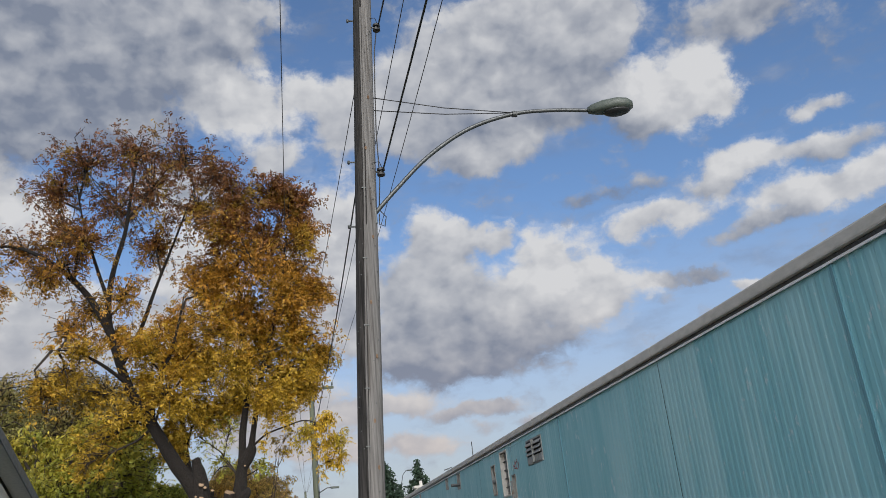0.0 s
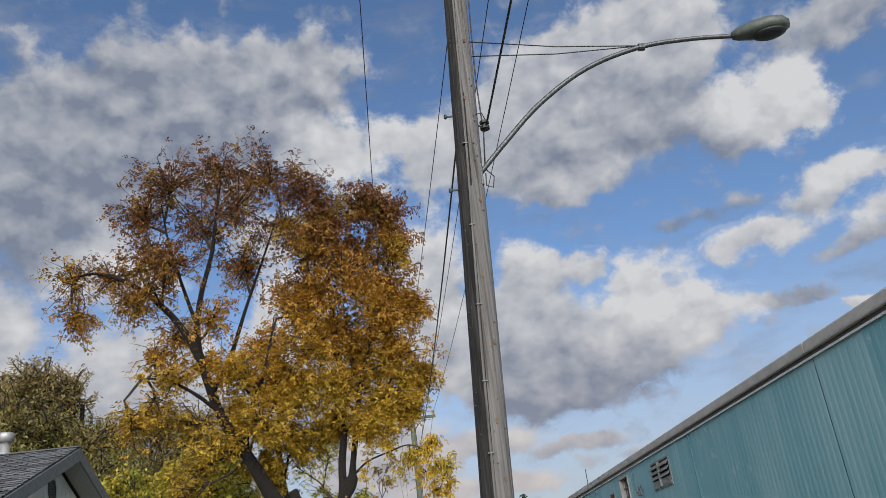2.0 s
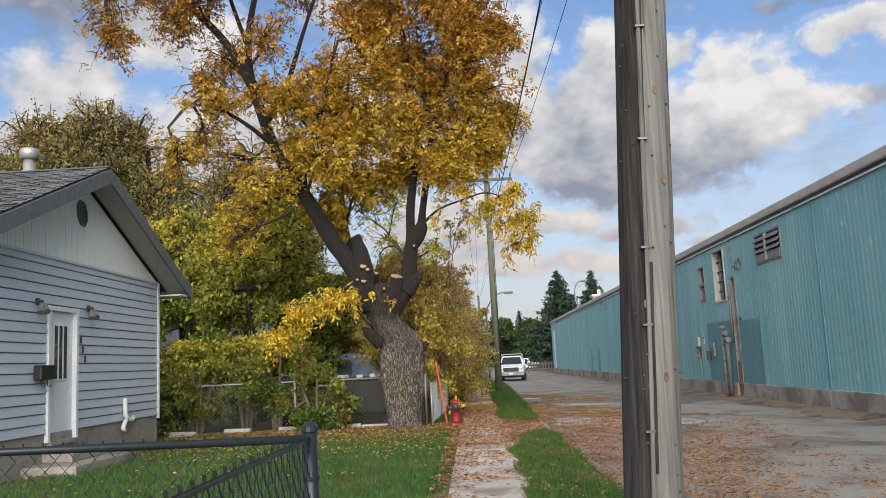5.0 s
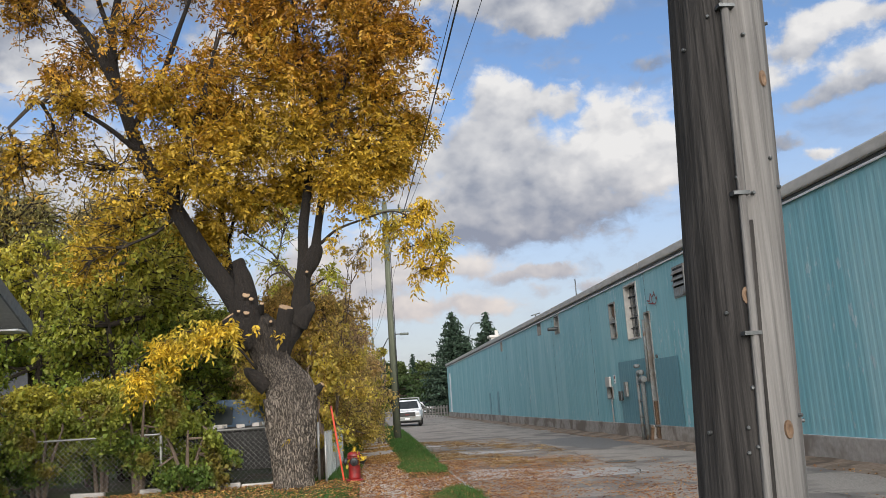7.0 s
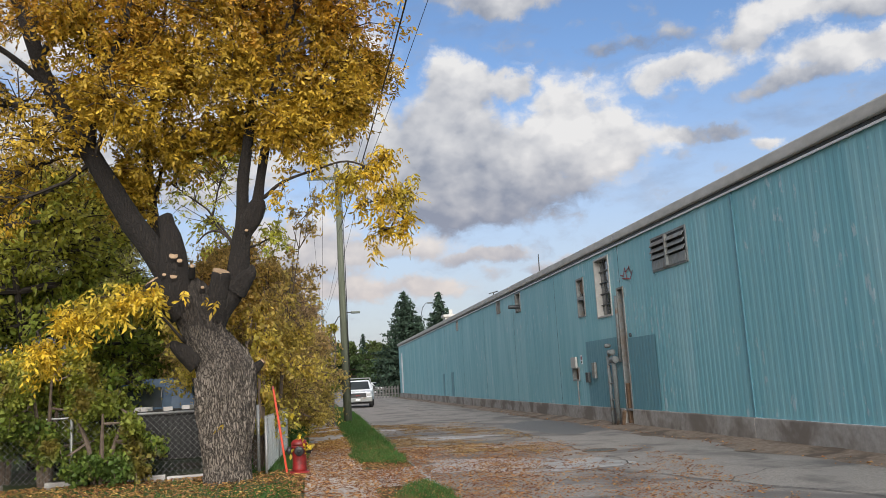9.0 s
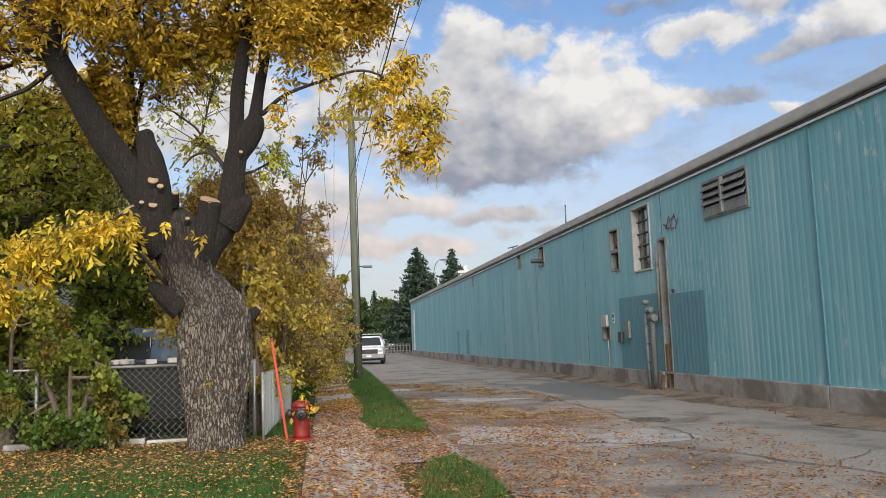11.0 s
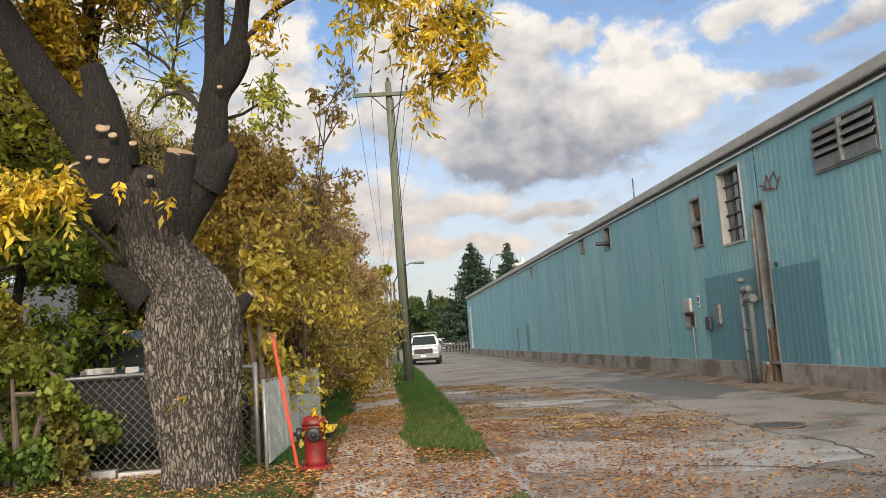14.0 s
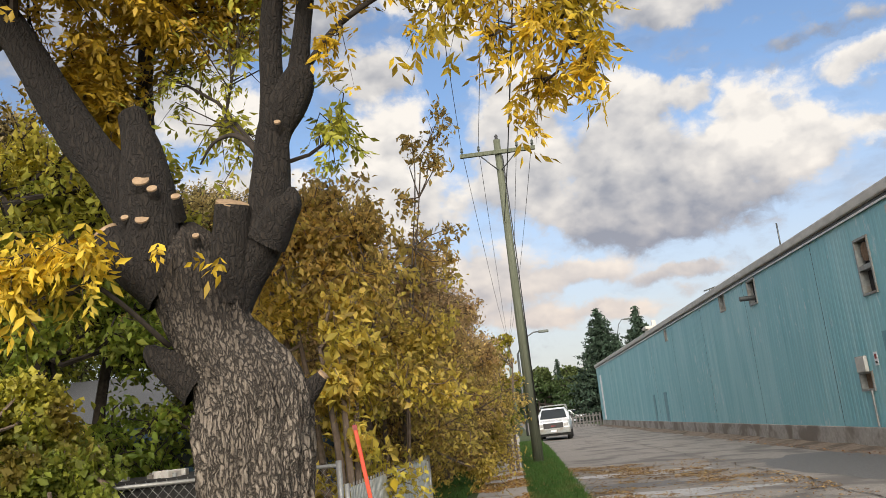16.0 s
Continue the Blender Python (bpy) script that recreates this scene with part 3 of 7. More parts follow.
def compound_leaves(name, spots, material, parent, leaflets=5, length=0.20, leaf=0.085, width=0.034, droop=0.8, label=""):
    """Feathered leaves: pairs of folded leaflets along a drooping stalk, and one at its tip."""
    c = np.asarray(spots, float)
    n = len(c)
    d = RNG.normal(size=(n, 3))
    d[:, 2] = d[:, 2] * 0.6 - droop
    d /= np.linalg.norm(d, axis=1)[:, None]
    side = np.cross(d, RNG.normal(size=(n, 3)) * 0.5 + (0, 0, 1.0))
    side /= np.linalg.norm(side, axis=1)[:, None] + 1e-9
    grow = (0.7 + 0.6 * RNG.random(n))[:, None]
    bases, ways, flats = [], [], []
    for k in range(leaflets):
        last = k == leaflets - 1
        t = 1.0 if last else 0.35 + 0.5 * (k // 2) / max(1, (leaflets - 1) // 2)
        s = 0.0 if last else (1.0 if k % 2 else -1.0)
        w = d + side * s * 1.1 + RNG.normal(size=(n, 3)) * 0.22 - (0, 0, 0.25)
        w /= np.linalg.norm(w, axis=1)[:, None]
        nrm = np.cross(w, side if last else d) + RNG.normal(size=(n, 3)) * 0.25
        bases.append(c + d * grow * length * (t - 0.5))
        ways.append(w * grow * leaf * (0.8 + 0.4 * RNG.random(n))[:, None])
        flats.append(nrm / (np.linalg.norm(nrm, axis=1)[:, None] + 1e-9))
    base, way_, nrm = np.concatenate(bases), np.concatenate(ways), np.concatenate(flats)
    across = np.cross(nrm, way_)
    across *= (width / leaf) * 0.5 * np.linalg.norm(way_, axis=1)[:, None] / (np.linalg.norm(across, axis=1)[:, None] + 1e-9)
    fold = nrm * np.linalg.norm(across, axis=1)[:, None] * 0.45
    mid = base + way_ * 0.45 + fold
    verts = np.stack([base, mid + across, base + way_, mid - across], 1).reshape(-1, 3)
    m = len(base)
    me = bpy.data.meshes.new(name)
    me.vertices.add(4 * m)
    me.vertices.foreach_set("co", verts.ravel())
    idx = np.arange(m)[:, None] * 4
    me.loops.add(6 * m)
    me.loops.foreach_set("vertex_index", np.concatenate([idx + [0, 2, 1], idx + [0, 3, 2]], 1).ravel())
    me.polygons.add(2 * m)
    me.polygons.foreach_set("loop_start", np.arange(2 * m) * 3)
    me.update(calc_edges=True)
    me.materials.append(material)
    return part(name, me, material, parent, label)


def twigs_and_leaves(verts, faces, start, centre, radius, twigs, per_twig, thick=0.02, sag=0.15, fill=0.75):
    """Boughs from a start point out through a lobe of the crown; returns the places of the leaves."""
    start, centre, radius = np.array(start, float), np.array(centre, float), np.array(radius, float)
    spots = []
    mid = (start + centre) / 2 + RNG.normal(size=3) * 0.12 * np.linalg.norm(centre - start)
    hub = [start, mid, centre]
    tube_into(verts, faces, [tuple(q) for q in hub], [thick * 1.6, thick * 1.2, thick * 0.8], 5, False)
    for _ in range(twigs):
        d = RNG.normal(size=3)
        d /= np.linalg.norm(d)
        tip = centre + d * radius * (0.30 + 0.95 * RNG.random() ** 0.8)
        t = RNG.random() * 0.7 + 0.3
        root = mid + (centre - mid) * t
        bend = (root + tip) / 2 + RNG.normal(size=3) * 0.12 * np.linalg.norm(tip - root) + (0, 0, 0.08)
        tip = tip - (0, 0, sag * RNG.random())
        pts = [root, bend, tip]
        tube_into(verts, faces, [tuple(q) for q in pts], [thick * 0.6, thick * 0.4, thick * 0.12], 3, False)
        k = max(2, int(per_twig * (0.5 + RNG.random())))
        u = 1 - fill * RNG.random(k) ** 1.3
        a = ((1 - u) ** 2)[:, None] * root + (2 * u * (1 - u))[:, None] * bend + (u ** 2)[:, None] * tip
        reach = 0.10 * np.mean(radius) + 0.05
        spots.append(a + RNG.normal(size=(k, 3)) * reach * 0.75)
    return spots


# ---- ground, road, pavement ----
ROAD_X0, ROAD_X1, FALL = 1.06, 7.62, 0.025


def ground_z(x):
    return 0.0 if x < 1 else -FALL * (min(x, 7.8) - 1)


gv, gf = [], []
for x in (-600, -60, -10, 1.0, 4.5, 7.8, 60, 600):
    for y in (-600, -60, 0, 30, 100, 300, 1500):
        gv.append((x, y, ground_z(x) - 0.012))
for i in range(7):
    for j in range(6):
        gf.append((i * 7 + j, (i + 1) * 7 + j, (i + 1) * 7 + j + 1, i * 7 + j + 1))
tagged(raw("ground", gv, gf, M_GROUND), "grassy soil ground with worn bare earth", "ground", kind="structure")

rv, rf = [], []
xs = np.linspace(ROAD_X0, ROAD_X1 + 0.25, 15)
ys = np.linspace(-25, 190, 216)
for x in xs:
    for y in ys:
        wob = 0.05 * noise.noise((x * 0.3, y * 1.3, 0)) if x == xs[0] else 0
        rv.append((x + wob, y, ground_z(x) + 0.004 + 0.012 * noise.noise((x * 0.5, y * 0.4, 3.3))))
for i in range(len(xs) - 1):
    for j in range(len(ys) - 1):
        a = i * len(ys) + j
        rf.append((a, a + len(ys), a + len(ys) + 1, a + 1))
road = tagged(raw("road", rv, rf, M_ROAD, smooth=True), "worn grey concrete and asphalt lane with cracks", "road", kind="structure")


def road_z(x, y):
    return ground_z(x) + 0.004 + 0.012 * noise.noise((x * 0.5, y * 0.4, 3.3))


def patch(name, x, y, rx, ry, material, lift, seed, label=""):
    """A thin patch of other surfacing with an uneven outline, lying on the road."""
    verts, faces, n = [], [], 40
    for ring in (1.0, 0.75, 0.5, 0.25):
        for k in range(n):
            a = 2 * math.pi * k / n
            r = 1 + 0.5 * noise.noise((math.cos(a) * 1.7 + seed, math.sin(a) * 1.7, seed * 0.7)) + 0.10 * noise.noise((math.cos(a) * 7, math.sin(a) * 7, seed))
            px, py = x + rx * r * ring * math.cos(a), y + ry * r * ring * math.sin(a)
            verts.append((px, py, road_z(px, py) + (lift if ring < 1 else 0.003)))
    verts.append((x, y, road_z(x, y) + lift))
    for q in range(3):
        for k in range(n):
            faces.append((q * n + k, q * n + (k + 1) % n, (q + 1) * n + (k + 1) % n, (q + 1) * n + k))
    faces += [(3 * n + k, 3 * n + (k + 1) % n, 4 * n) for k in range(n)]
    raw(name, verts, faces, material, road, label)


patch("bare_patch", 2.2, 26.6, 1.0, 0.55, M_PALEPATCH, 0.008, 1.0, "pale bare concrete patch")
patch("bare_patch", 2.5, 29.9, 1.3, 0.5, M_PALEPATCH, 0.008, 2.3)
patch("bare_patch", 2.0, 23.3, 0.9, 1.0, M_PALEPATCH, 0.008, 5.1)
patch("bare_patch", 3.1, 22.7, 1.1, 0.9, M_PALEPATCH, 0.008, 6.4)
patch("bare_patch", 2.6, 34.0, 1.4, 0.6, M_PALEPATCH, 0.008, 8.2)
patch("asphalt_patch", 2.4, 24.6, 0.7, 0.6, M_WETPATCH, 0.0105, 3.3, "dark patched asphalt")
patch("asphalt_patch", 6.2, 33.0, 1.5, 3.4, M_WETPATCH, 0.0105, 4.4)
patch("asphalt_patch", 2.0, 31.6, 1.0, 0.5, M_WETPATCH, 0.0105, 7.7)


def seam(points, width=0.05):
    """A tarred crack along the road."""
    v, f = [], []
    line = []
    for (x0, y0), (x1, y1) in zip(points, points[1:]):
        n = max(3, int(math.hypot(x1 - x0, y1 - y0) / 0.14))
        line += [(x0 + (x1 - x0) * k / n, y0 + (y1 - y0) * k / n) for k in range(n)]
    line.append(points[-1])
    for k, (x, y) in enumerate(line):
        j = noise.noise((x * 1.1, y * 1.1, 5)) * 0.22 + noise.noise((x * 4.1, y * 4.1, 3)) * 0.05
        w = width * (0.6 + 0.8 * abs(noise.noise((x * 3, y * 3, 9))))
        dx, dy = (np.subtract(line[min(k + 1, len(line) - 1)], line[max(k - 1, 0)]))
        d = math.hypot(dx, dy) or 1
        nx, ny = -dy / d, dx / d
        for s in (-1, 1):
            px, py = x + nx * (j + s * w), y + ny * (j + s * w)
            v.append((px, py, road_z(px, py) + 0.012))
        if k:
            f.append((2 * k - 2, 2 * k - 1, 2 * k + 1, 2 * k))
    raw("tar_seam", v, f, M_TAR, road, "black tarred crack")


seam([(2.6, 22.2), (3.6, 21.6), (4.5, 19.6), (5.6, 17.0), (6.4, 12.0), (6.6, 4.0)], 0.022)
seam([(1.3, 17.9), (3.0, 17.2), (5.5, 17.3)], 0.009)
seam([(1.8, 19.2), (3.4, 19.4), (4.8, 18.9)], 0.008)
seam([(4.3, 22.0), (4.5, 30.0), (4.4, 45.0), (4.5, 80.0)], 0.016)
seam([(1.2, 36.6), (4.0, 36.9), (7.2, 36.6)], 0.014)
seam([(1.2, 25.6), (3.0, 25.4), (4.4, 25.6)], 0.014)
seam([(1.4, 28.4), (3.0, 28.2), (4.5, 28.6)], 0.014)
seam([(4.6, 19.6), (5.6, 20.6), (7.3, 20.9)], 0.010)

# pavement slabs, with gaps between them
slab_bm = boxed(-0.455, 0.455, -0.745, 0.745, -0.10, 0.012, bevel=0.008)
slab_mesh = mesh_of("slab", slab_bm, M_WALKWAY)
pavement = thing("pavement", "cracked concrete pavement slabs strewn with leaves", "pavement", (-0.25, 20, 0), kind="structure")
for k in range(64):
    s = part("slab", slab_mesh, None, pavement)
    y = -8 + 1.5 * k
    drift = 0.06 * math.sin(y * 0.11) + (0.05 if y > 24 else 0)
    s.matrix_basis = pose(-0.26 + drift, y, 0.010 * noise.noise((0, y, 0)), 0.5 * noise.noise((1, y, 0)), 0.6 * noise.noise((2, y, 0)), 0)
# the crossing between the verges
tagged(raw("apron", [(0.15, 21.0, 0.006), (1.12, 20.9, 0.006), (1.14, 23.4, 0.006), (0.7, 23.2, 0.008), (0.2, 23.3, 0.006)],
           [(0, 1, 2, 3, 4)], M_PALEPATCH), "pale crumbling concrete apron across the verge", "pavement", kind="structure")


# dirt washed up along the foot of the warehouse
dv, df = [], []
dys = np.linspace(-14, 90, 260)
for y in dys:
    n0 = noise.noise((0.0, y * 0.45, 2.0))
    inner = 6.95 + 0.45 * n0 + 0.25 * noise.noise((3.0, y * 1.7, 2.0)) + 0.25 * max(0, (y - 36) / 20 if y < 56 else 1)
    rise = 0.07 + 0.05 * noise.noise((7.0, y * 0.8, 0.0))
    for x, up in ((inner, 0.006), ((inner + 7.75) / 2, 0.02 + rise * 0.35), (7.75, 0.03 + rise)):
        dv.append((x, y, ground_z(x) + up))
for k in range(len(dys) - 1):
    for c in range(2):
        df.append((3 * k + c, 3 * k + c + 1, 3 * k + c + 4, 3 * k + c + 3))
tagged(raw("dirt_verge", dv, df, M_SOIL, smooth=True), "brown dirt washed against the warehouse footing", "ground", kind="structure")


# ---- warehouse ----
WX = 7.76
Z_FOOT, Z_TOP = 0.30, 4.76
warehouse = thing("warehouse", "long low warehouse clad in faded teal corrugated metal", "building", (WX + 9, 30, 0))
PITCH = 0.2
OPENINGS = [(31.70, 32.85, 2.88, 4.53), (33.97, 34.60, 3.62, 4.19), (33.97, 34.60, 3.05, 3.56), (41.86, 42.62, 3.90, 4.63),
            (45.50, 46.15, 4.14, 4.70), (30.78, 31.20, 0.30, 3.52), (56.5, 57.0, 4.1, 4.62), (35.05, 35.66, 1.10, 1.46)]


def rib_x(y):
    """The corrugated profile: shallow ribs that stand out towards the road."""
    u = (y / PITCH) % 1.0
    rise = min(1, max(0, (0.5 - abs(u - 0.5)) / 0.12 - 1.2))
    return WX - (0.0045 + 0.002 * noise.noise((y * 0.4, 2.0, 6.0))) * rise


def cladding(y0, y1, z_low, z_high):
    """One bay of corrugated sheet, pierced by the openings that fall into it."""
    v, f = [], []
    stops = [y0, y1]
    k = math.floor(y0 / PITCH)
    while k * PITCH < y1:
        stops += [(k + u) * PITCH for u in (0.02, 0.14, 0.265, 0.735, 0.86) if y0 < (k + u) * PITCH < y1]
        k += 1
    holes = [o for o in OPENINGS if o[1] > y0 and o[0] < y1]
    for o in holes:
        stops += [min(max(s, y0), y1) for s in o[:2]]
    stops = sorted(set(round(s, 4) for s in stops))
    for ya, yb in zip(stops, stops[1:]):
        if yb - ya < 1e-3:
            continue
        mid = (ya + yb) / 2
        cuts = sorted((o[2], min(o[3], z_high)) for o in holes if o[0] < mid < o[1] and o[2] < z_high)
        z = z_low
        spans = []
        for c0, c1 in cuts:
            if c0 > z:
                spans.append((z, c0))
            z = c1
        if z < z_high:
            spans.append((z, z_high))
        for za, zb in spans:
            b = len(v)
            v += [(rib_x(ya), ya, za), (rib_x(yb), yb, za), (rib_x(yb), yb, zb), (rib_x(ya), ya, zb)]
            f.append((b, b + 3, b + 2, b + 1))
            if za == z_low:      # the sheet's cut lower edge
                b = len(v)
                v += [(rib_x(ya), ya, za), (rib_x(yb), yb, za), (rib_x(yb) + 0.03, yb, za), (rib_x(ya) + 0.03, ya, za)]
                f.append((b, b + 1, b + 2, b + 3))
    return v, f


BAYS = [-14.0, -5.0, 4.0, 10.5, 17.0, 24.64, 30.98, 37.1, 43.2, 49.3, 55.4, 61.5, 70.6, 79.7, 90.7]
for y0, y1 in zip(BAYS, BAYS[1:]):
    jut = 0.02 * noise.noise((y0, 0.3, 0.8))
    v, f = cladding(y0 + 0.012, y1 - 0.012, Z_FOOT + jut - 0.0012 * max(0, y0 - 20), Z_TOP)
    raw("cladding_panel", v, f, M_TEAL, warehouse)
part("backing_wall", boxed(WX + 0.12, WX + 0.3, -14, 30.70, -0.5, 4.7), M_DARK, warehouse)
part("backing_wall", boxed(WX + 0.55, WX + 0.75, 30.70, 90.6, -0.5, 4.7), M_DARK, warehouse)
part("end_wall", boxed(WX + 0.03, WX + 22, 90.55, 90.72, -0.4, 4.7), M_TEAL, warehouse)
part("end_wall", boxed(WX + 0.03, WX + 22, -14.1, -14.0, -0.4, 4.7), M_TEAL, warehouse)
for y0, y1 in ((-14, 8), (8, 24.6), (24.6, 30.72), (31.28, 43), (43, 66), (66, 90.6)):
    part("foundation", boxed(WX - 0.07 + 0.02 * noise.noise((y0, 1, 1)), WX + 0.2, y0, y1 - 0.02, -0.6, 0.31, bevel=0.02), M_FOOTING, warehouse, "stained concrete footing")
for y0, y1 in zip(BAYS[::2], BAYS[2::2]):
    part("roof_flashing", boxed(WX - 0.13, WX + 0.35, y0, y1 - 0.01, 4.80, 5.02, bevel=0.035), M_FLASHING, warehouse, "pale weathered roof edge")
    part("gutter_strip", boxed(WX - 0.045, WX + 0.1, y0, y1 - 0.01, 4.70, 4.797, bevel=0.006), M_STEELDARK, warehouse, "dark drip edge")
    part("drip_trim", boxed(WX - 0.058, WX - 0.03, y0, y1 - 0.01, 4.685, 4.725), M_WHITE, warehouse, "thin pale trim")
part("roof", boxed(WX + 0.3, WX + 22, -14, 90.6, 4.9, 5.0), M_CONCRETE, warehouse)
for y0, y1 in zip(BAYS, BAYS[1:]):
    part("bottom_trim", boxed(WX - 0.03, WX - 0.012, y0 + 0.02, y1 - 0.02, 0.285 - 0.0012 * max(0, y0 - 20), 0.312 - 0.0012 * max(0, y0 - 20)), M_WHITE, warehouse, "pale flaking bottom edge")
# vertical joint covers
for y in (24.64, 10.5, -5.0):
    part("joint_cover", boxed(WX - 0.034, WX - 0.004, y - 0.035, y + 0.035, 0.33, 4.69), M_TEALDARK, warehouse)
# the fresher sheets by the pipes
v, f = cladding(28.95, 30.74, 0.31, 2.16)
raw("repair_sheet", [(x - 0.014, y, z) for x, y, z in v], f, M_TEALDARK, warehouse, "darker fresher teal sheet")
v, f = cladding(31.24, 34.2, 0.30, 2.24)
raw("repair_sheet", [(x - 0.014, y, z) for x, y, z in v], f, M_TEALDARK, warehouse, "darker fresher teal sheet")


def reveal(o, depth, material):
    y0, y1, z0, z1 = o
    bm = bmesh.new()
    for a in ((y0 - 0.03, y0 + 0.02, z0 - 0.03, z1 + 0.03), (y1 - 0.02, y1 + 0.03, z0 - 0.03, z1 + 0.03),
              (y0 + 0.02, y1 - 0.02, z0 - 0.03, z0 + 0.02), (y0 + 0.02, y1 - 0.02, z1 - 0.02, z1 + 0.03)):
        box(bm, WX - 0.035, WX + depth, *a)
    return bm


big = part("window", reveal(OPENINGS[0], 0.20, M_FLASHING), M_FLASHING, warehouse, "tall recessed window with steel bars")
part("pane", boxed(WX + 0.15, WX + 0.17, 31.72, 32.83, 2.90, 4.51), M_GLASS, big, "dark dirty glass")
for k in range(1, 5):
    z = 2.9 + 1.61 * k / 5
    part("glazing_bar", boxed(WX + 0.10, WX + 0.15, 31.72, 32.83, z - 0.015, z + 0.015), M_STEELDARK, big)
for k in range(1, 3):
    y = 31.72 + 1.11 * k / 3
    part("glazing_bar", boxed(WX + 0.11, WX + 0.148, y - 0.015, y + 0.015, 2.9, 4.51), M_STEELDARK, big)
part("boarding", boxed(WX + 0.17, WX + 0.195, 31.74, 32.28, 2.92, 4.49), M_STUCCO, big, "pale blanked lower panes")
for o in OPENINGS[1:5] + OPENINGS[6:7]:
    w = part("window", reveal(o, 0.2, M_GREYMETAL), M_GREYMETAL, warehouse, "small recessed window")
    part("pane", boxed(WX + 0.14, WX + 0.16, o[0] + 0.02, o[1] - 0.02, o[2] + 0.02, o[3] - 0.02), M_DARK, w)
part("fan_hood", lathe([(0.20, 0.0), (0.21, 0.05), (0.15, 0.10)], (WX + 0.04, 34.28, 3.92), 18, "x"), M_RUST, warehouse, "rusty fan housing")
part("exhaust_pipe", lathe([(0.06, -0.45), (0.075, -0.44), (0.075, 0.1), (0.06, 0.12)], (WX + 0.02, 42.2, 4.08), 14, "x"), M_STEELDARK, warehouse, "dark exhaust stub")
box_hole = part("recess", reveal(OPENINGS[7], 0.15, M_GREYMETAL), M_GREYMETAL, warehouse, "small hatch with meters")
part("hatch_back", boxed(WX + 0.10, WX + 0.13, 35.07, 35.64, 1.12, 1.44), M_RUST, box_hole)
part("meter_box", boxed(WX - 0.10, WX - 0.02, 35.12, 35.58, 1.48, 1.82, bevel=0.015), M_FLASHING, warehouse, "pale meter box")
part("conduit", lathe([(0.025, 0.0), (0.025, 0.75)], (WX - 0.06, 35.12, 0.33), 8), M_GREYMETAL, warehouse)
part("switch_box", boxed(WX - 0.11, WX - 0.03, 33.92, 34.18, 1.02, 1.32, bevel=0.012), M_STEELDARK, warehouse, "small dark switch box")
part("switch_box", boxed(WX - 0.11, WX - 0.03, 33.32, 33.56, 1.14, 1.60, bevel=0.012), M_GREYMETAL, warehouse)
part("notice", boxed(WX - 0.046, WX - 0.040, 34.55, 34.72, 1.58, 1.86), M_WHITE, warehouse, "small white notice")
part("notice_mark", boxed(WX - 0.052, WX - 0.048, 34.585, 34.685, 1.72, 1.82), M_RED, warehouse)
part("notice_mark", boxed(WX - 0.052, WX - 0.048, 34.585, 34.685, 1.62, 1.67), M_BLACK, warehouse)
# louvred vent
vent = part("vent", reveal((26.76, 28.63, 3.66, 4.43), 0.0, M_GREYMETAL), M_GREYMETAL, warehouse, "weathered grey louvred vent")
part("vent_back", boxed(WX - 0.028, WX - 0.022, 26.78, 28.61, 3.68, 4.41), M_DARK, vent)
for y0, y1 in ((26.79, 27.66), (27.73, 28.60)):
    for k in range(3):
        z = 3.98 + k * 0.155
        slat = boxed(WX - 0.078, WX - 0.062, y0, y1, z - 0.062, z + 0.062, turn=Matrix.Rotation(radians(32), 4, "Y"))
        part("slat", slat, M_GREYMETAL, vent)
part("vent_apron", boxed(WX - 0.052, WX - 0.036, 26.79, 28.60, 3.67, 3.89), M_GREYMETAL, vent)
part("mullion", boxed(WX - 0.12, WX - 0.04, 27.665, 27.725, 3.68, 4.41), M_GREYMETAL, vent)
# gap in the cladding with the pipes
slot = part("recess_lining", reveal(OPENINGS[5], 0.5, M_GREYMETAL), M_GREYMETAL, warehouse, "pale edged gap in the cladding")
part("inner_boarding", boxed(WX + 0.15, WX + 0.2, 30.80, 31.18, 1.5, 3.5), M_FOOTING, slot, "stained inner boarding")
part("inner_boarding", boxed(WX + 0.12, WX + 0.17, 30.80, 31.18, 0.9, 1.48), M_DARK, slot)
part("rusty_post", boxed(WX - 0.02, WX + 0.12, 31.04, 31.19, -0.22, 0.98, bevel=0.02), M_RUST, slot, "rusted steel post")


def pipe(points, r, material=M_PIPE, label=""):
    return tube("pipe", points, r, material, warehouse, 12, label)


pipe([(WX - 0.20, 31.42, -0.22), (WX - 0.20, 31.42, 1.6), (WX - 0.17, 31.40, 1.72)], 0.065, label="thick grey standpipe")
pipe([(WX - 0.24, 31.72, -0.22), (WX - 0.24, 31.74, 1.75)], 0.045, label="grey gas pipe")
pipe([(WX - 0.06, 31.30, 1.55), (WX - 0.06, 31.24, 3.35)], 0.04)
for z in (0.55, 1.0, 1.5):
    pipe([(WX - 0.22, 31.44, z), (WX - 0.24, 31.72, z)], 0.02)
part("valve", lathe([(0.04, -0.15), (0.085, -0.12), (0.085, -0.09), (0.05, -0.05), (0.05, 0.06), (0.085, 0.09), (0.085, 0.12), (0.04, 0.15)], (WX - 0.22, 31.52, 1.82), 18, "y"), M_PIPE, warehouse, "round grey valve body", True)
part("valve", lathe([(0.03, -0.09), (0.055, -0.07), (0.06, 0.0), (0.055, 0.07), (0.03, 0.09)], (WX - 0.24, 31.7, 2.02), 16, "x"), M_PIPE, warehouse, "grey pressure regulator", True)
part("valve", lathe([(0.04, -0.16), (0.09, -0.15), (0.09, 0.15), (0.04, 0.16)], (WX - 0.2, 31.42, 1.62), 14, "y"), M_PIPE, warehouse)
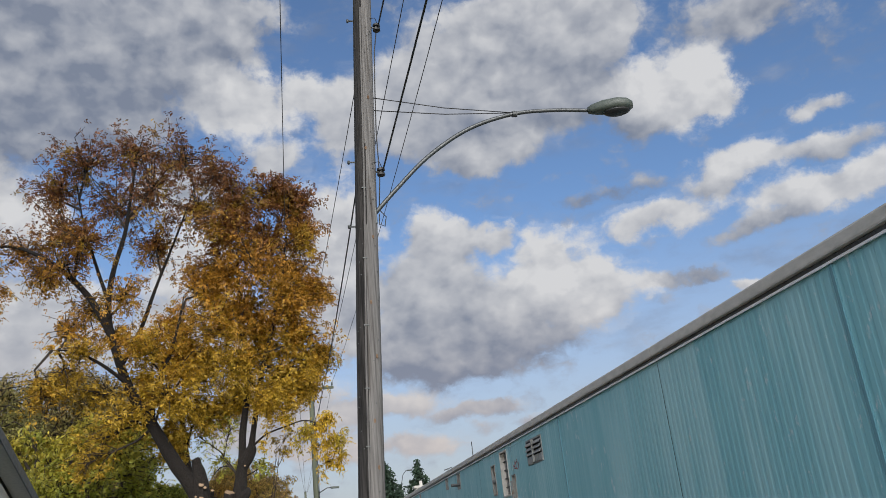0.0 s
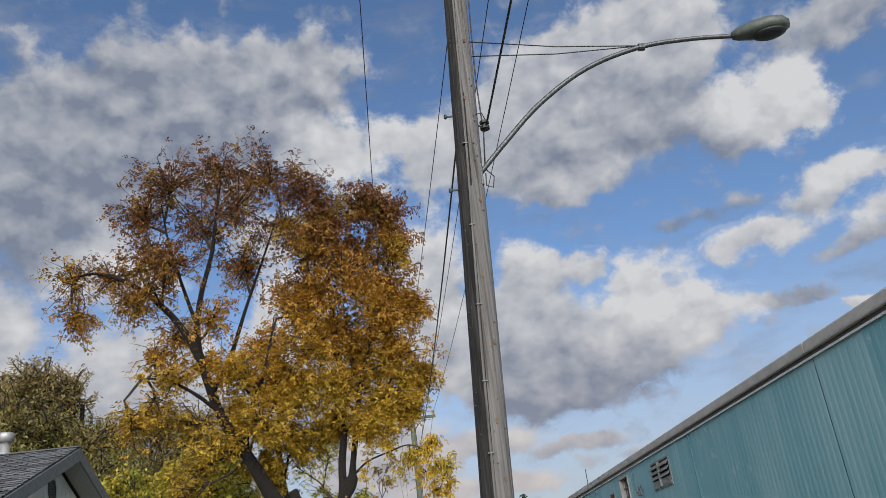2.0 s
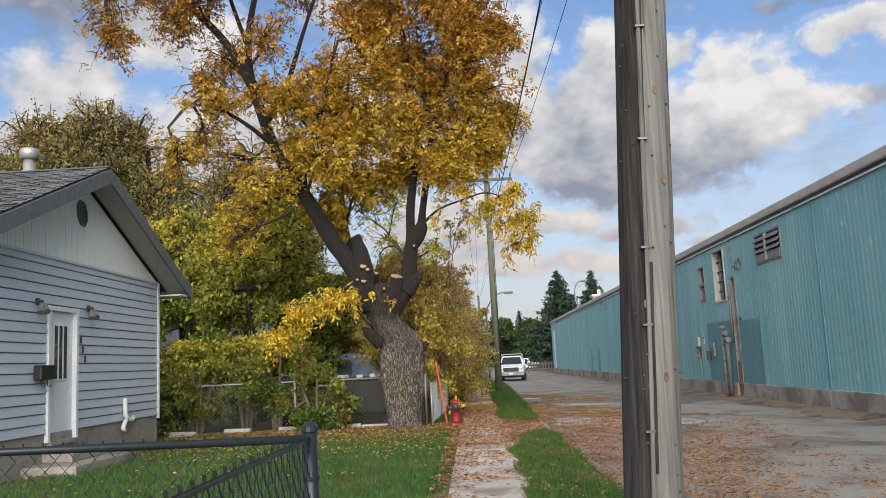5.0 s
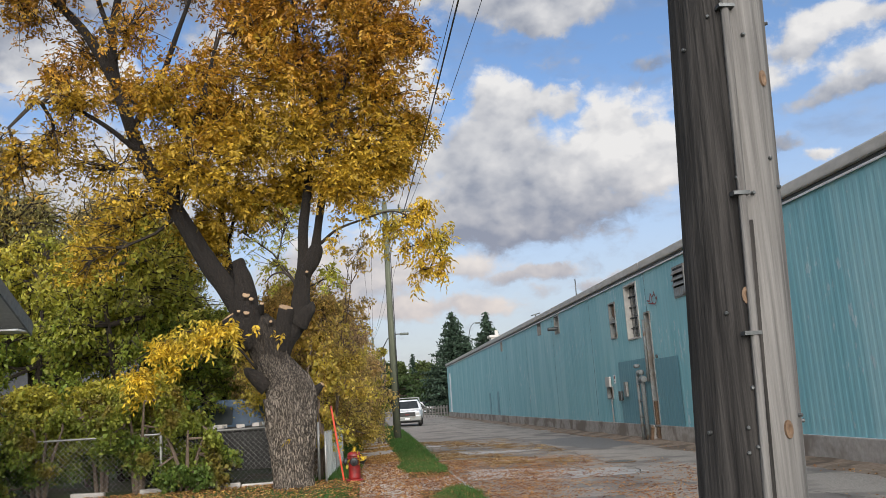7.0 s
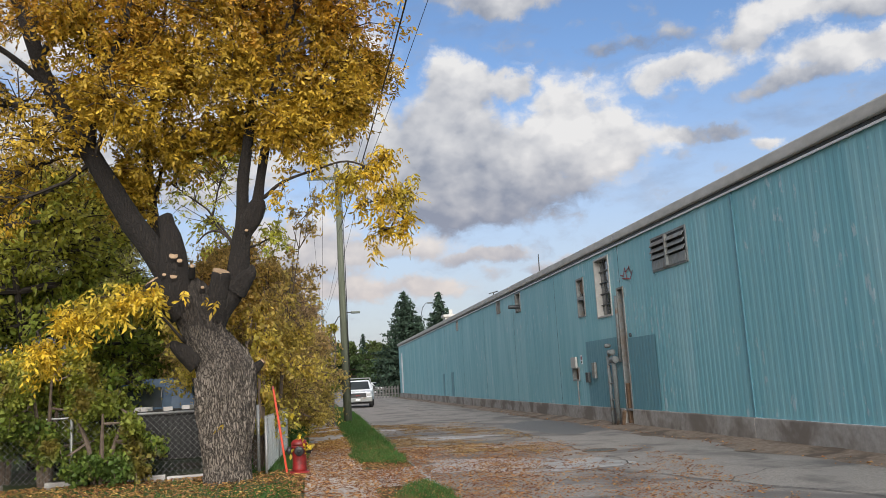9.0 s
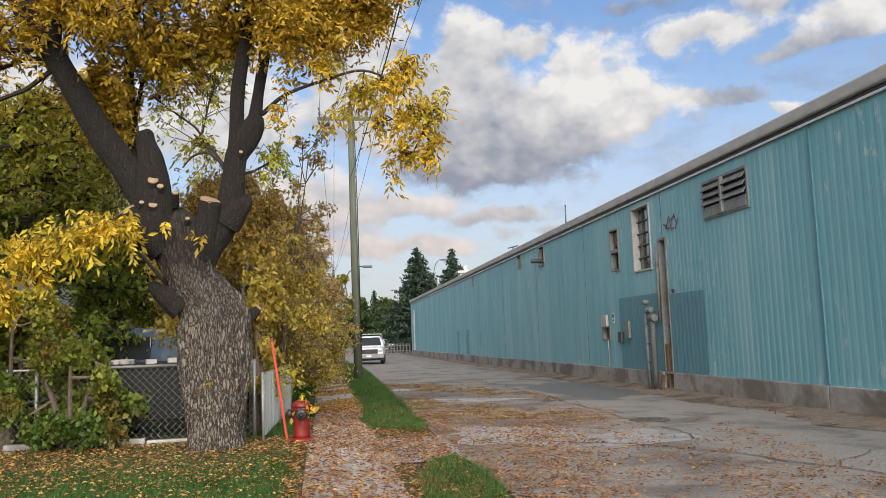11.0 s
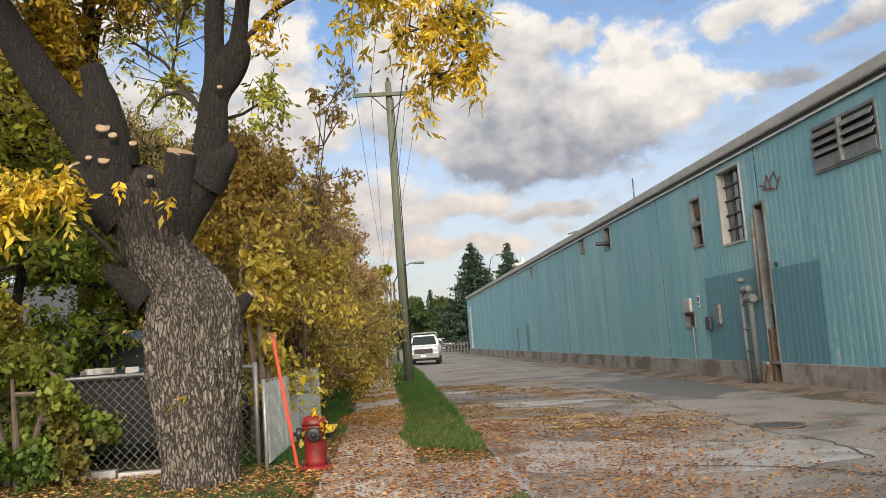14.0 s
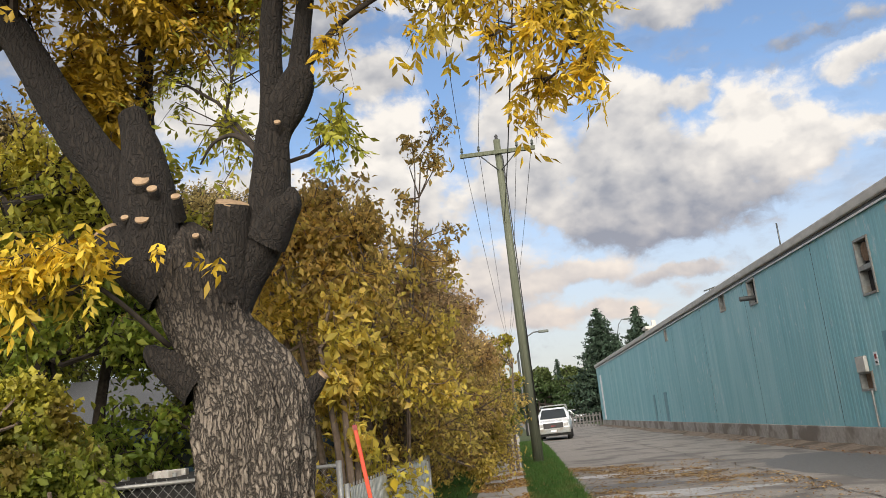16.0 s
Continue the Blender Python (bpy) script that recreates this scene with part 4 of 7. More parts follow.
part("brace", boxed(WX - 0.30, WX - 0.22, 30.86, 30.94, -0.25, 0.30, turn=Matrix.Rotation(radians(25), 4, "X")), M_RUST, warehouse)
# red scrawl, as plain strokes
for y, z, l, a in ((30.72, 3.83, 0.22, 15), (30.55, 3.90, 0.26, -60), (30.42, 3.86, 0.30, 70), (30.28, 3.94, 0.24, -20), (30.14, 3.92, 0.26, 60), (30.05, 3.78, 0.28, -50), (30.45, 3.72, 0.5, 8)):
    part("paint_stroke", boxed(WX - 0.026, WX - 0.0225, y - l / 2, y + l / 2, z - 0.017, z + 0.017, turn=Matrix.Rotation(radians(a), 4, "X")), M_RED, warehouse, "red sprayed stroke")
part("cable_clip", lathe([(0.05, 0.0), (0.05, 0.04)], (WX - 0.06, 30.47, 2.23), 12, "x"), M_STEELDARK, warehouse)
# narrow hollow in the far wall
part("side_door", boxed(WX - 0.03, WX - 0.012, 58.9, 59.7, 0.3, 1.75), M_TEALDARK, warehouse, "teal service door")
part("side_door", boxed(WX - 0.03, WX - 0.012, 62.4, 63.0, 0.3, 1.7), M_TEALDARK, warehouse)
part("far_door", boxed(WX - 0.035, WX - 0.012, 87.4, 88.4, 0.35, 4.0), M_WHITE, warehouse, "pale upper door")
# things on the roof
aerial = thing("roof_aerial", "thin steel aerial rod on the roof edge", "aerial", (WX + 0.6, 40.5, 5.0))
tube("rod", [(WX + 0.5, 40.5, 5.0), (WX + 0.5, 40.5, 5.95)], 0.022, M_STEELDARK, aerial, 6)
part("foot", boxed(WX + 0.42, WX + 0.58, 40.42, 40.58, 5.0, 5.05), M_STEELDARK, aerial)
aerial2 = thing("roof_aerial", "small cross-shaped aerial on the roof", "aerial", (WX + 1.4, 52, 5.0))
tube("rod", [(WX + 1.2, 52, 5.0), (WX + 1.2, 52, 5.75)], 0.03, M_STEELDARK, aerial2, 6)
tube("crossbar", [(WX + 0.95, 52, 5.66), (WX + 1.45, 52, 5.78)], 0.03, M_STEELDARK, aerial2, 6)
hood = thing("roof_vent", "square pale vent hood on the roof", "vent", (WX + 2.4, 72, 5.0))
part("shaft", boxed(WX + 1.7, WX + 2.8, 71.5, 72.5, 5.0, 6.0), M_FLASHING, hood)
part("cap", boxed(WX + 1.55, WX + 2.95, 71.35, 72.65, 6.0, 6.2, bevel=0.04), M_FLASHING, hood)
part("spout", boxed(WX + 2.1, WX + 2.35, 71.9, 72.1, 6.2, 6.6), M_FLASHING, hood)


# ---- grey house ----
HX = -6.91
Y0, Y1, EAVE, RIDGE, YM = 15.55, 22.55, 3.32, 4.80, 19.05
HB = -18.5
house = thing("house", "small blue-grey clapboard house with a shallow gable roof", "house", (HX - 5, YM, 0))
part("foundation", boxed(HB, HX - 0.03, Y0 + 0.04, Y1 - 0.04, -0.3, 0.56), M_CONCRETE, house, "bare concrete foundation")
# gable wall around the door opening
DY0, DY1, DZ0, DZ1 = 18.06, 18.90, 0.42, 2.47
# backing walls coloured dark, to stand in for the shadow lines between clapboards
for nm, a in (("wall", (Y0 + 0.02, DY0, 0.56, EAVE)), ("wall", (DY1, Y1 - 0.02, 0.56, EAVE)), ("wall", (DY0, DY1, DZ1, EAVE))):
    part(nm, boxed(HX - 0.16, HX - 0.02, *a), M_FASCIAGAP, house)
part("wall", boxed(HB, HX - 0.16, Y0 + 0.02, Y0 + 0.16, 0.56, EAVE), M_FASCIAGAP, house)
part("wall", boxed(HB, HX - 0.16, Y1 - 0.16, Y1 - 0.02, 0.56, EAVE), M_SIDING, house)
part("wall", boxed(HB - 0.14, HB, Y0 + 0.02, Y1 - 0.02, -0.3, EAVE), M_SIDING, house)
part("floor_slab", boxed(HB, HX - 0.17, Y0 + 0.17, Y1 - 0.17, 0.40, 0.44), M_CONCRETE, house)


def board(length):
    """A clapboard: thin above, thick at its lower edge; runs along +y from 0, faces +x."""
    bm = bmesh.new()
    h = 0.139
    prof = [(-0.01, 0.0), (0.024, 0.002), (0.024, 0.012), (0.004, h), (-0.01, h)]
    ends = [[bm.verts.new((x, y, z)) for x, z in prof] for y in (0, length)]
    n = len(prof)
    for k in range(n):
        bm.faces.new((ends[0][k], ends[0][(k + 1) % n], ends[1][(k + 1) % n], ends[1][k]))
    bm.faces.new(list(reversed(ends[0])))
    bm.faces.new(ends[1])
    bmesh.ops.recalc_face_normals(bm, faces=bm.faces)
    return mesh_of("clapboard", bm, M_SIDING)


ROWS_OF_BOARDS = 18
boards = {k: board(l) for k, l in (("full", Y1 - Y0 - 0.02), ("left", DY0 - 0.07 - Y0 - 0.02), ("right", Y1 - DY1 - 0.07 - 0.02), ("side", HX - HB - 0.03))}
for k in range(ROWS_OF_BOARDS):
    # boards leave 14 mm open; the dark backing draws their shadow lines
    z = 0.565 + 0.153 * k
    for key, y in ((("full", Y0 + 0.01),) if z > DZ1 + 0.05 else (("left", Y0 + 0.01), ("right", DY1 + 0.08))):
        b = part("clapboard", boards[key], None, house)
        b.matrix_basis = pose(HX - 0.02, y, z)
    b = part("clapboard", boards["side"], None, house)
    b.matrix_basis = pose(HB + 0.02, Y0 + 0.02, z, 0, 0, -90)
for y in (Y0 - 0.005, Y1 - 0.075):
    part("corner_trim", boxed(HX - 0.06, HX + 0.02, y, y + 0.08, 0.50, EAVE - 0.02, bevel=0.006), M_WHITE, house, "white corner trim")
# white gable panel with fine upright grooves
slope = (RIDGE - EAVE) / (Y1 - YM)
k = 0
y = Y0 + 0.02
while y < Y1 - 0.03:
    y2 = min(y + 0.105, Y1 - 0.02)
    bm = bmesh.new()
    zc = [EAVE + slope * (Y1 - YM - abs(q - YM)) - 0.06 for q in (y, y2 - 0.006)]
    q = [(y, EAVE - 0.005), (y2 - 0.006, EAVE - 0.005), (y2 - 0.006, max(zc[1], EAVE)), (y, max(zc[0], EAVE))]
    a = [bm.verts.new((HX - 0.0015 * (k % 2), yy, zz)) for yy, zz in q]
    c = [bm.verts.new((HX - 0.1, yy, zz)) for yy, zz in q]
    for m in range(4):
        bm.faces.new((a[m], c[m], c[(m + 1) % 4], a[(m + 1) % 4]))
    bm.faces.new(a)
    bm.faces.new(list(reversed(c)))
    bmesh.ops.recalc_face_normals(bm, faces=bm.faces)
    part("gable_board", bm, M_GABLE, house)
    y = y2
    k += 1
part("gable_trim", boxed(HX - 0.02, HX + 0.024, Y0 + 0.05, Y1 - 0.05, EAVE - 0.05, EAVE - 0.008), M_SIDING, house)
# roof: deck, soffit, fascias, shingle courses
OX, OY = 0.52, 0.52
E_Y0, E_Y1 = Y0 - OY, Y1 + OY
ez = EAVE - slope * OY + 0.04


def roof_slab(side, lift0, lift1, x0, x1, grow=0.0):
    ye = (E_Y0 - grow) if side < 0 else (E_Y1 + grow)
    zz = ez - slope * grow
    bm = bmesh.new()
    ring = []
    for x in (x0, x1):
        ring.append([bm.verts.new((x, ye, zz + lift0)), bm.verts.new((x, YM, RIDGE + 0.04 + lift0)), bm.verts.new((x, YM, RIDGE + 0.04 + lift1)), bm.verts.new((x, ye, zz + lift1))])
    for m in range(4):
        bm.faces.new((ring[0][m], ring[0][(m + 1) % 4], ring[1][(m + 1) % 4], ring[1][m]))
    bm.faces.new(list(reversed(ring[0])))
    bm.faces.new(ring[1])
    bmesh.ops.recalc_face_normals(bm, faces=bm.faces)
    return bm


roof = None
for side in (-1, 1):
    r = part("roof", roof_slab(side, 0.02, 0.10, HB - 0.3, HX + OX - 0.03), M_SHINGLE, house, "dark shingled roof slope")
    roof = roof or r
    part("soffit", roof_slab(side, -0.035, 0.012, HX + 0.03, HX + OX - 0.035), M_SOFFIT, house, "pale grey soffit")
    part("barge_board", roof_slab(side, -0.16, 0.085, HX + OX - 0.03, HX + OX + 0.005, 0.01), M_FASCIAGAP, house, "slate grey barge board")
for ye, d in ((E_Y0, -1), (E_Y1, 1)):
    part("eave_fascia", boxed(HB - 0.3, HX + OX - 0.035, ye - 0.02, ye + 0.02, ez - 0.12, ez + 0.07), M_FASCIAGAP, house)
    part("eave_soffit", boxed(HB - 0.3, HX + OX - 0.04, min(ye, ye - d * OY), max(ye, ye - d * OY), ez - 0.115, ez - 0.085), M_WHITE, house, "white eave soffit")
    part("gutter", boxed(HB - 0.3, HX + OX, ye + d * 0.025 - 0.05, ye + d * 0.025 + 0.05, ez - 0.06, ez + 0.06, bevel=0.02), M_FASCIAGAP, house)
sv, sf = [], []
run = math.hypot(YM - E_Y0, RIDGE + 0.04 - ez)
for side in (-1, 1):
    n_rows = int(run / 0.14)
    for row in range(n_rows):
        t0, t1 = row / n_rows, min(1.0, (row + 1.06) / n_rows)
        x = HB - 0.3 - 0.15 * (row % 2)
        while x < HX + OX:
            x1 = min(x + 0.30, HX + OX - 0.02)
            xa = max(x, HB - 0.3)
            if x1 - xa > 0.02:
                b = len(sv)
                lift = 0.108 + 0.008 * RNG.random()
                for t, up in ((t0, lift + 0.022), (t1, lift - 0.004)):
                    yy = (E_Y0 - 0.03 if side < 0 else E_Y1 + 0.03) * (1 - t) + YM * t
                    zz = (ez - slope * 0.03) * (1 - t) + (RIDGE + 0.04) * t
                    sv += [(xa + 0.004, yy, zz + up), (x1 - 0.004, yy, zz + up)]
                yy, zz = sv[b][1], sv[b][2]
                sv += [(xa + 0.004, yy, zz - 0.024), (x1 - 0.004, yy, zz - 0.014)]
                quad = (b, b + 1, b + 3, b + 2)
                sf += [quad, (b + 4, b + 5, b + 1, b)]
            x += 0.30
raw("shingle_cover", sv, sf, M_SHINGLE, roof, "rows of dark grey asphalt shingles", kind="stuff")
part("ridge_cap", boxed(HB - 0.3, HX + OX, YM - 0.11, YM + 0.11, RIDGE + 0.135, RIDGE + 0.165, bevel=0.012), M_SHINGLE, house)
# octagonal gable vent
vv = lathe([(0.05, -0.01), (0.20, -0.01), (0.20, 0.035), (0.165, 0.035), (0.165, 0.015), (0.01, 0.015)], (0, 0, 0), 8, "x")
bmesh.ops.transform(vv, matrix=pose(HX, YM, 4.18) @ Matrix.Rotation(radians(22.5), 4, "X") @ Matrix.Diagonal((1, 0.85, 1.2, 1)), verts=vv.verts)
gv = part("gable_vent", vv, M_FASCIAGAP, house, "dark octagonal louvred vent")
for k in range(7):
    part("slat", boxed(HX + 0.016, HX + 0.03, YM - 0.125, YM + 0.125, 4.03 + k * 0.05, 4.055 + k * 0.05, turn=Matrix.Rotation(radians(30), 4, "Y")), M_STEELDARK, gv)
# door
door = part("door", boxed(HX - 0.09, HX - 0.045, DY0 + 0.012, DY1 - 0.012, DZ0 + 0.015, DZ1 - 0.02, bevel=0.004), M_DOOR, house, "white door with three narrow upright panes")
for k in range(3):
    y = DY0 + 0.20 + 0.15 * k
    part("pane_frame", boxed(HX - 0.046, HX - 0.030, y - 0.018, y + 0.128, 1.36, 2.26, bevel=0.004), M_DOOR, door)
    part("pane", boxed(HX - 0.030, HX - 0.026, y + 0.008, y + 0.102, 1.39, 2.23), M_GLASS, door, "dark narrow glass pane")
part("handle", lathe([(0.02, 0.0), (0.02, 0.04), (0.032, 0.05), (0.032, 0.08), (0.015, 0.09)], (HX - 0.045, DY0 + 0.08, 1.42), 12, "x"), M_STEELDARK, door, "dark door knob")
for a in ((DY0 - 0.07, DY0 + 0.012, DZ0, DZ1 + 0.06), (DY1 - 0.012, DY1 + 0.075, DZ0, DZ1 + 0.06), (DY0 + 0.012, DY1 - 0.012, DZ1 - 0.015, DZ1 + 0.06)):
    part("door_frame", boxed(HX - 0.12, HX + 0.028, *a, bevel=0.006), M_WHITE, house, "white door frame")
part("threshold", boxed(HX - 0.12, HX + 0.05, DY0, DY1, DZ0 - 0.05, DZ0 + 0.012), M_CONCRETE, house)
# mail box and lamps on the wall
mb = part("mail_box", boxed(HX + 0.02, HX + 0.15, 17.55, 17.95, 1.38, 1.58, bevel=0.02), M_BLACK, house, "black wall mail box")
part("flap", boxed(HX + 0.03, HX + 0.165, 17.54, 17.96, 1.56, 1.60, bevel=0.012), M_BLACK, mb)
for y in (17.66, 17.84):
    tube("paper_hook", [(HX + 0.08, y, 1.38), (HX + 0.09, y, 1.30), (HX + 0.13, y, 1.27), (HX + 0.15, y, 1.31)], 0.008, M_BLACK, mb, 6)
for y in (17.62, 19.28):
    lamp = part("wall_lamp", lathe([(0.055, 0.0), (0.055, 0.03), (0.02, 0.05), (0.02, 0.10)], (HX + 0.02, y, 2.56), 14, "x"), M_STEELDARK, house, "twin outdoor flood lamp")
    for dy in (-0.06, 0.07):
        cone = lathe([(0.03, 0.0), (0.045, 0.06), (0.06, 0.13), (0.062, 0.16)], (0, 0, 0), 14)
        bmesh.ops.transform(cone, matrix=pose(HX + 0.11, y + dy * 0.6, 2.52, 25, 150 if dy > 0 else 165, 0), verts=cone.verts)
        part("lamp_head", cone, M_GREYMETAL, lamp)
# plain bars where the house number hangs
for k, (y, z) in enumerate(((19.03, 2.02), (19.11, 1.86), (19.19, 1.70))):
    part("number_bar", boxed(HX + 0.022, HX + 0.032, y - 0.03, y + 0.03, z - 0.055, z + 0.055), M_STEELDARK, house, "plain dark bar")
tube("drain_pipe", [(HX + 0.06, 20.72, 0.98), (HX + 0.07, 20.72, 0.70), (HX + 0.09, 20.74, 0.60), (HX + 0.10, 20.95, 0.56), (HX + 0.10, 21.02, 0.62)], 0.042, M_PVC, house, 12, "white plastic drain pipe")
tube("drain_pipe", [(HX + 0.09, 20.74, 0.60), (HX + 0.10, 20.62, 0.52), (HX + 0.10, 20.55, 0.44), (HX + 0.11, 20.62, 0.38)], 0.042, M_PVC, house, 12)
flue = part("flue", lathe([(0.12, 4.6), (0.12, 5.06), (0.10, 5.07), (0.10, 5.26)], (-8.0, 19.35, 0), 18), M_GALV, house, "galvanised flue pipe", True)
part("flue_cap", lathe([(0.10, 5.26), (0.16, 5.27), (0.165, 5.40), (0.15, 5.45), (0.05, 5.47)], (-8.0, 19.35, 0), 18), M_GALV, flue, "", True)
stoop = thing("door_step", "low broken concrete slab step below the door", "step", (-6.4, 18.5, 0))
part("slab", boxed(-6.93, -6.1, 17.3, 19.3, -0.05, 0.13, bevel=0.03), M_CONCRETE, stoop)
part("slab", boxed(-6.93, -6.45, 17.9, 19.05, 0.13, 0.28, bevel=0.02), M_CONCRETE, stoop)


# ---- fences ----
def chain_link(name, p0, p1, z0, z1, pitch, wire, material, parent, label):
    """Woven diamond mesh between two points: bent wires that run up the fence side by side."""
    p0, p1 = np.array((*p0, 0.0)), np.array((*p1, 0.0))
    length = np.linalg.norm(p1 - p0)
    d = (p1 - p0) / length
    nrm = np.array((-d[1], d[0], 0))
    v, f = [], []
    rows = int((z1 - z0) / pitch)
    for k in range(int(length / pitch)):
        pts = []
        for r in range(rows + 1):
            side = (r + k) % 2
            q = p0 + d * (k + side) * pitch + nrm * wire * (0.9 if side else -0.9)
            pts.append((q[0], q[1], z0 + (z1 - z0) * r / rows))
        # a little tail that sticks out at the top
        pts.append((pts[-1][0] + d[0] * pitch * 0.3, pts[-1][1] + d[1] * pitch * 0.3, z1 + 0.035))
        tube_into(v, f, pts, [wire] * len(pts), 3, False)
    return raw(name, v, f, material, parent, label, kind="stuff")


black = thing("chain_link_fence", "black vinyl chain-link fence round the house lawn", "fence", (-1.15, 9.5, 0))
chain_link("mesh", (-1.15, 9.5), (-9.6, 9.75), 0.03, 1.0, 0.052, 0.0035, M_BLACKVINYL, black, "black diamond wire mesh")
chain_link("mesh", (-1.15, 9.5), (-1.22, 1.0), 0.03, 1.0, 0.052, 0.0035, M_BLACKVINYL, black, "black diamond wire mesh")
for x, y in ((-1.15, 9.5), (-4.1, 9.6), (-6.9, 9.67), (-9.6, 9.75), (-1.17, 6.7), (-1.19, 3.9), (-1.22, 1.0)):
    r = 0.038 if (x, y) == (-1.15, 9.5) else 0.026
    pst = tube("post", [(x, y, -0.1), (x, y, 1.04)], r, M_BLACKVINYL, black, 14, "black fence post")
    part("post_cap", lathe([(r + 0.006, 1.035), (r + 0.006, 1.06), (r * 0.5, 1.085)], (x, y, 0), 14), M_BLACKVINYL, pst)
tube("top_rail", [(-1.15, 9.5, 1.0), (-9.6, 9.75, 1.0)], 0.021, M_BLACKVINYL, black, 10)
tube("top_rail", [(-1.15, 9.5, 1.0), (-1.22, 1.0, 1.0)], 0.012, M_BLACKVINYL, black, 8)
for z in (0.2, 0.5, 0.8):
    part("tension_band", lathe([(0.041, z), (0.044, z + 0.002), (0.044, z + 0.02), (0.041, z + 0.022)], (-1.15, 9.5, 0), 14), M_BLACKVINYL, black)

silver = thing("chain_link_fence", "galvanised chain-link fence behind the tree", "fence", (-4, 24.25, 0))
chain_link("mesh", (-1.45, 24.2), (-10.5, 24.7), 0.06, 1.08, 0.05, 0.0028, M_GALV, silver, "galvanised diamond wire mesh")
for k in range(4):
    x = -1.45 - 3.0 * k
    tube("post", [(x, 24.2 + 0.055 * (-1.45 - x), -0.1), (x, 24.2 + 0.055 * (-1.45 - x), 1.12)], 0.027, M_GALV, silver, 10)
tube("top_rail", [(-1.45, 24.2, 1.08), (-10.5, 24.7, 1.08)], 0.018, M_GALV, silver, 8)
kerb = thing("garden_edging", "broken whitewashed concrete edging under the fence", "edging", (-4, 24.1, 0))
for k in range(14):
    if k in (2, 4, 6, 9):
        continue
    x = -2.3 - 0.62 * k
    tilt = Matrix.Rotation(radians(3 * noise.noise((k, 0.5, 0))), 4, "Y")
    part("edging_block", boxed(x - 0.6, x, 24.02, 24.14, -0.05, 0.085 + 0.05 * noise.noise((k * 0.7, 0.3, 2)), bevel=0.015, turn=tilt), M_PALEPATCH, kerb)

slatted = thing("slatted_fence", "chain-link fence with white privacy slats", "fence", (-1.3, 26, 0))
chain_link("mesh", (-1.30, 23.75), (-1.12, 28.6), 0.05, 0.90, 0.06, 0.003, M_GALV, slatted, "galvanised diamond wire mesh")
slat_mesh = mesh_of("white_slat", boxed(-0.004, 0.004, -0.024, 0.024, 0, 0.84), M_SLAT)
for k in range(78):
    y = 23.9 + 0.06 * k
    s = part("white_slat", slat_mesh, None, slatted)
    s.matrix_basis = pose(-1.30 + 0.037 * (y - 23.75), y, 0.06, 0, 0, 4 * noise.noise((0, y * 5, 0)))
for y in (23.75, 26.2, 28.6):
    tube("post", [(-1.30 + 0.037 * (y - 23.75), y, -0.1), (-1.30 + 0.037 * (y - 23.75), y, 0.94)], 0.021, M_GALV, slatted, 10)

board_fence = thing("board_fence", "dark brown upright board fence behind the gardens", "fence", (-12, 36, 0))
plank = mesh_of("plank", boxed(-0.07, 0.07, -0.012, 0.012, 0, 1.9, bevel=0.004), M_FENCEWOOD)
for k in range(48):
    p = part("plank", plank, None, board_fence)
    p.matrix_basis = pose(-17 + 0.16 * k, 36 + 0.004 * k, 0.05 + 0.03 * noise.noise((k, 3, 0)), 0, 0, 0)
part("fence_rail", boxed(-17.1, -9.3, 36.03, 36.08, 0.45, 0.55), M_FENCEWOOD, board_fence)
part("fence_rail", boxed(-17.1, -9.3, 36.03, 36.08, 1.45, 1.55), M_FENCEWOOD, board_fence)


# ---- poles, lamp and wires ----
pole = thing("utility_pole", "weathered grey wooden utility pole leaning over the road", "pole", (0.64, 10.33, 0))
LEAN_X = 0.053
pv, pf = [], []
SEG = 40
levels = np.linspace(-0.3, 10.4, 90)
for z in levels:
    r = 0.172 - 0.0042 * z
    for s in range(SEG):
        a = 2 * math.pi * s / SEG
        groove = -0.006 * max(0, noise.noise((math.cos(a) * 6, math.sin(a) * 6, z * 0.25)) - 0.15) * 4
        rr = r + groove + 0.004 * noise.noise((math.cos(a) * 2, math.sin(a) * 2, z * 0.6))
        pv.append((0.652 + LEAN_X * z + rr * math.cos(a), 10.33 + rr * math.sin(a), z))
for k in range(len(levels) - 1):
    for s in range(SEG):
        b, c = k * SEG, (s + 1) % SEG
        pf.append((b + s, b + c, b + SEG + c, b + SEG + s))
pf.append(tuple((len(levels) - 1) * SEG + s for s in range(SEG)))
shaft = raw("shaft", pv, pf, M_POLE, pole, "cracked grey timber shaft, one side dark with stain and painted shade", True)
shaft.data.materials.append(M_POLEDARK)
# faces of the dark side by angle: stained wood with shade painted in
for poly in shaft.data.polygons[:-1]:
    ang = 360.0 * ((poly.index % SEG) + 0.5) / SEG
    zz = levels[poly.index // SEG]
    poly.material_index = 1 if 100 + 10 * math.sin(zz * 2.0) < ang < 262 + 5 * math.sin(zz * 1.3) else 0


def on_pole(z, angle, out=0.0):
    a = radians(angle)
    r = 0.172 - 0.0042 * z + out
    return (0.652 + LEAN_X * z + r * math.cos(a), 10.33 + r * math.sin(a), z)


ground_wire = tube("ground_moulding", [on_pole(z, 256 + 3 * math.sin(z * 1.3), 0.006) for z in np.linspace(0.1, 8.9, 30)], 0.014, M_POLE, pole, 6, "wooden ground-wire moulding")
for z in (0.9, 1.5, 1.95, 2.6, 3.3, 4.1, 5.0, 6.0):
    part("staple", boxed(*(lambda q: (q[0] - 0.028, q[0] + 0.028, q[1] - 0.012, q[1] + 0.02, q[2] - 0.006, q[2] + 0.006))(on_pole(z, 256, 0.012))), M_STEELDARK, pole)
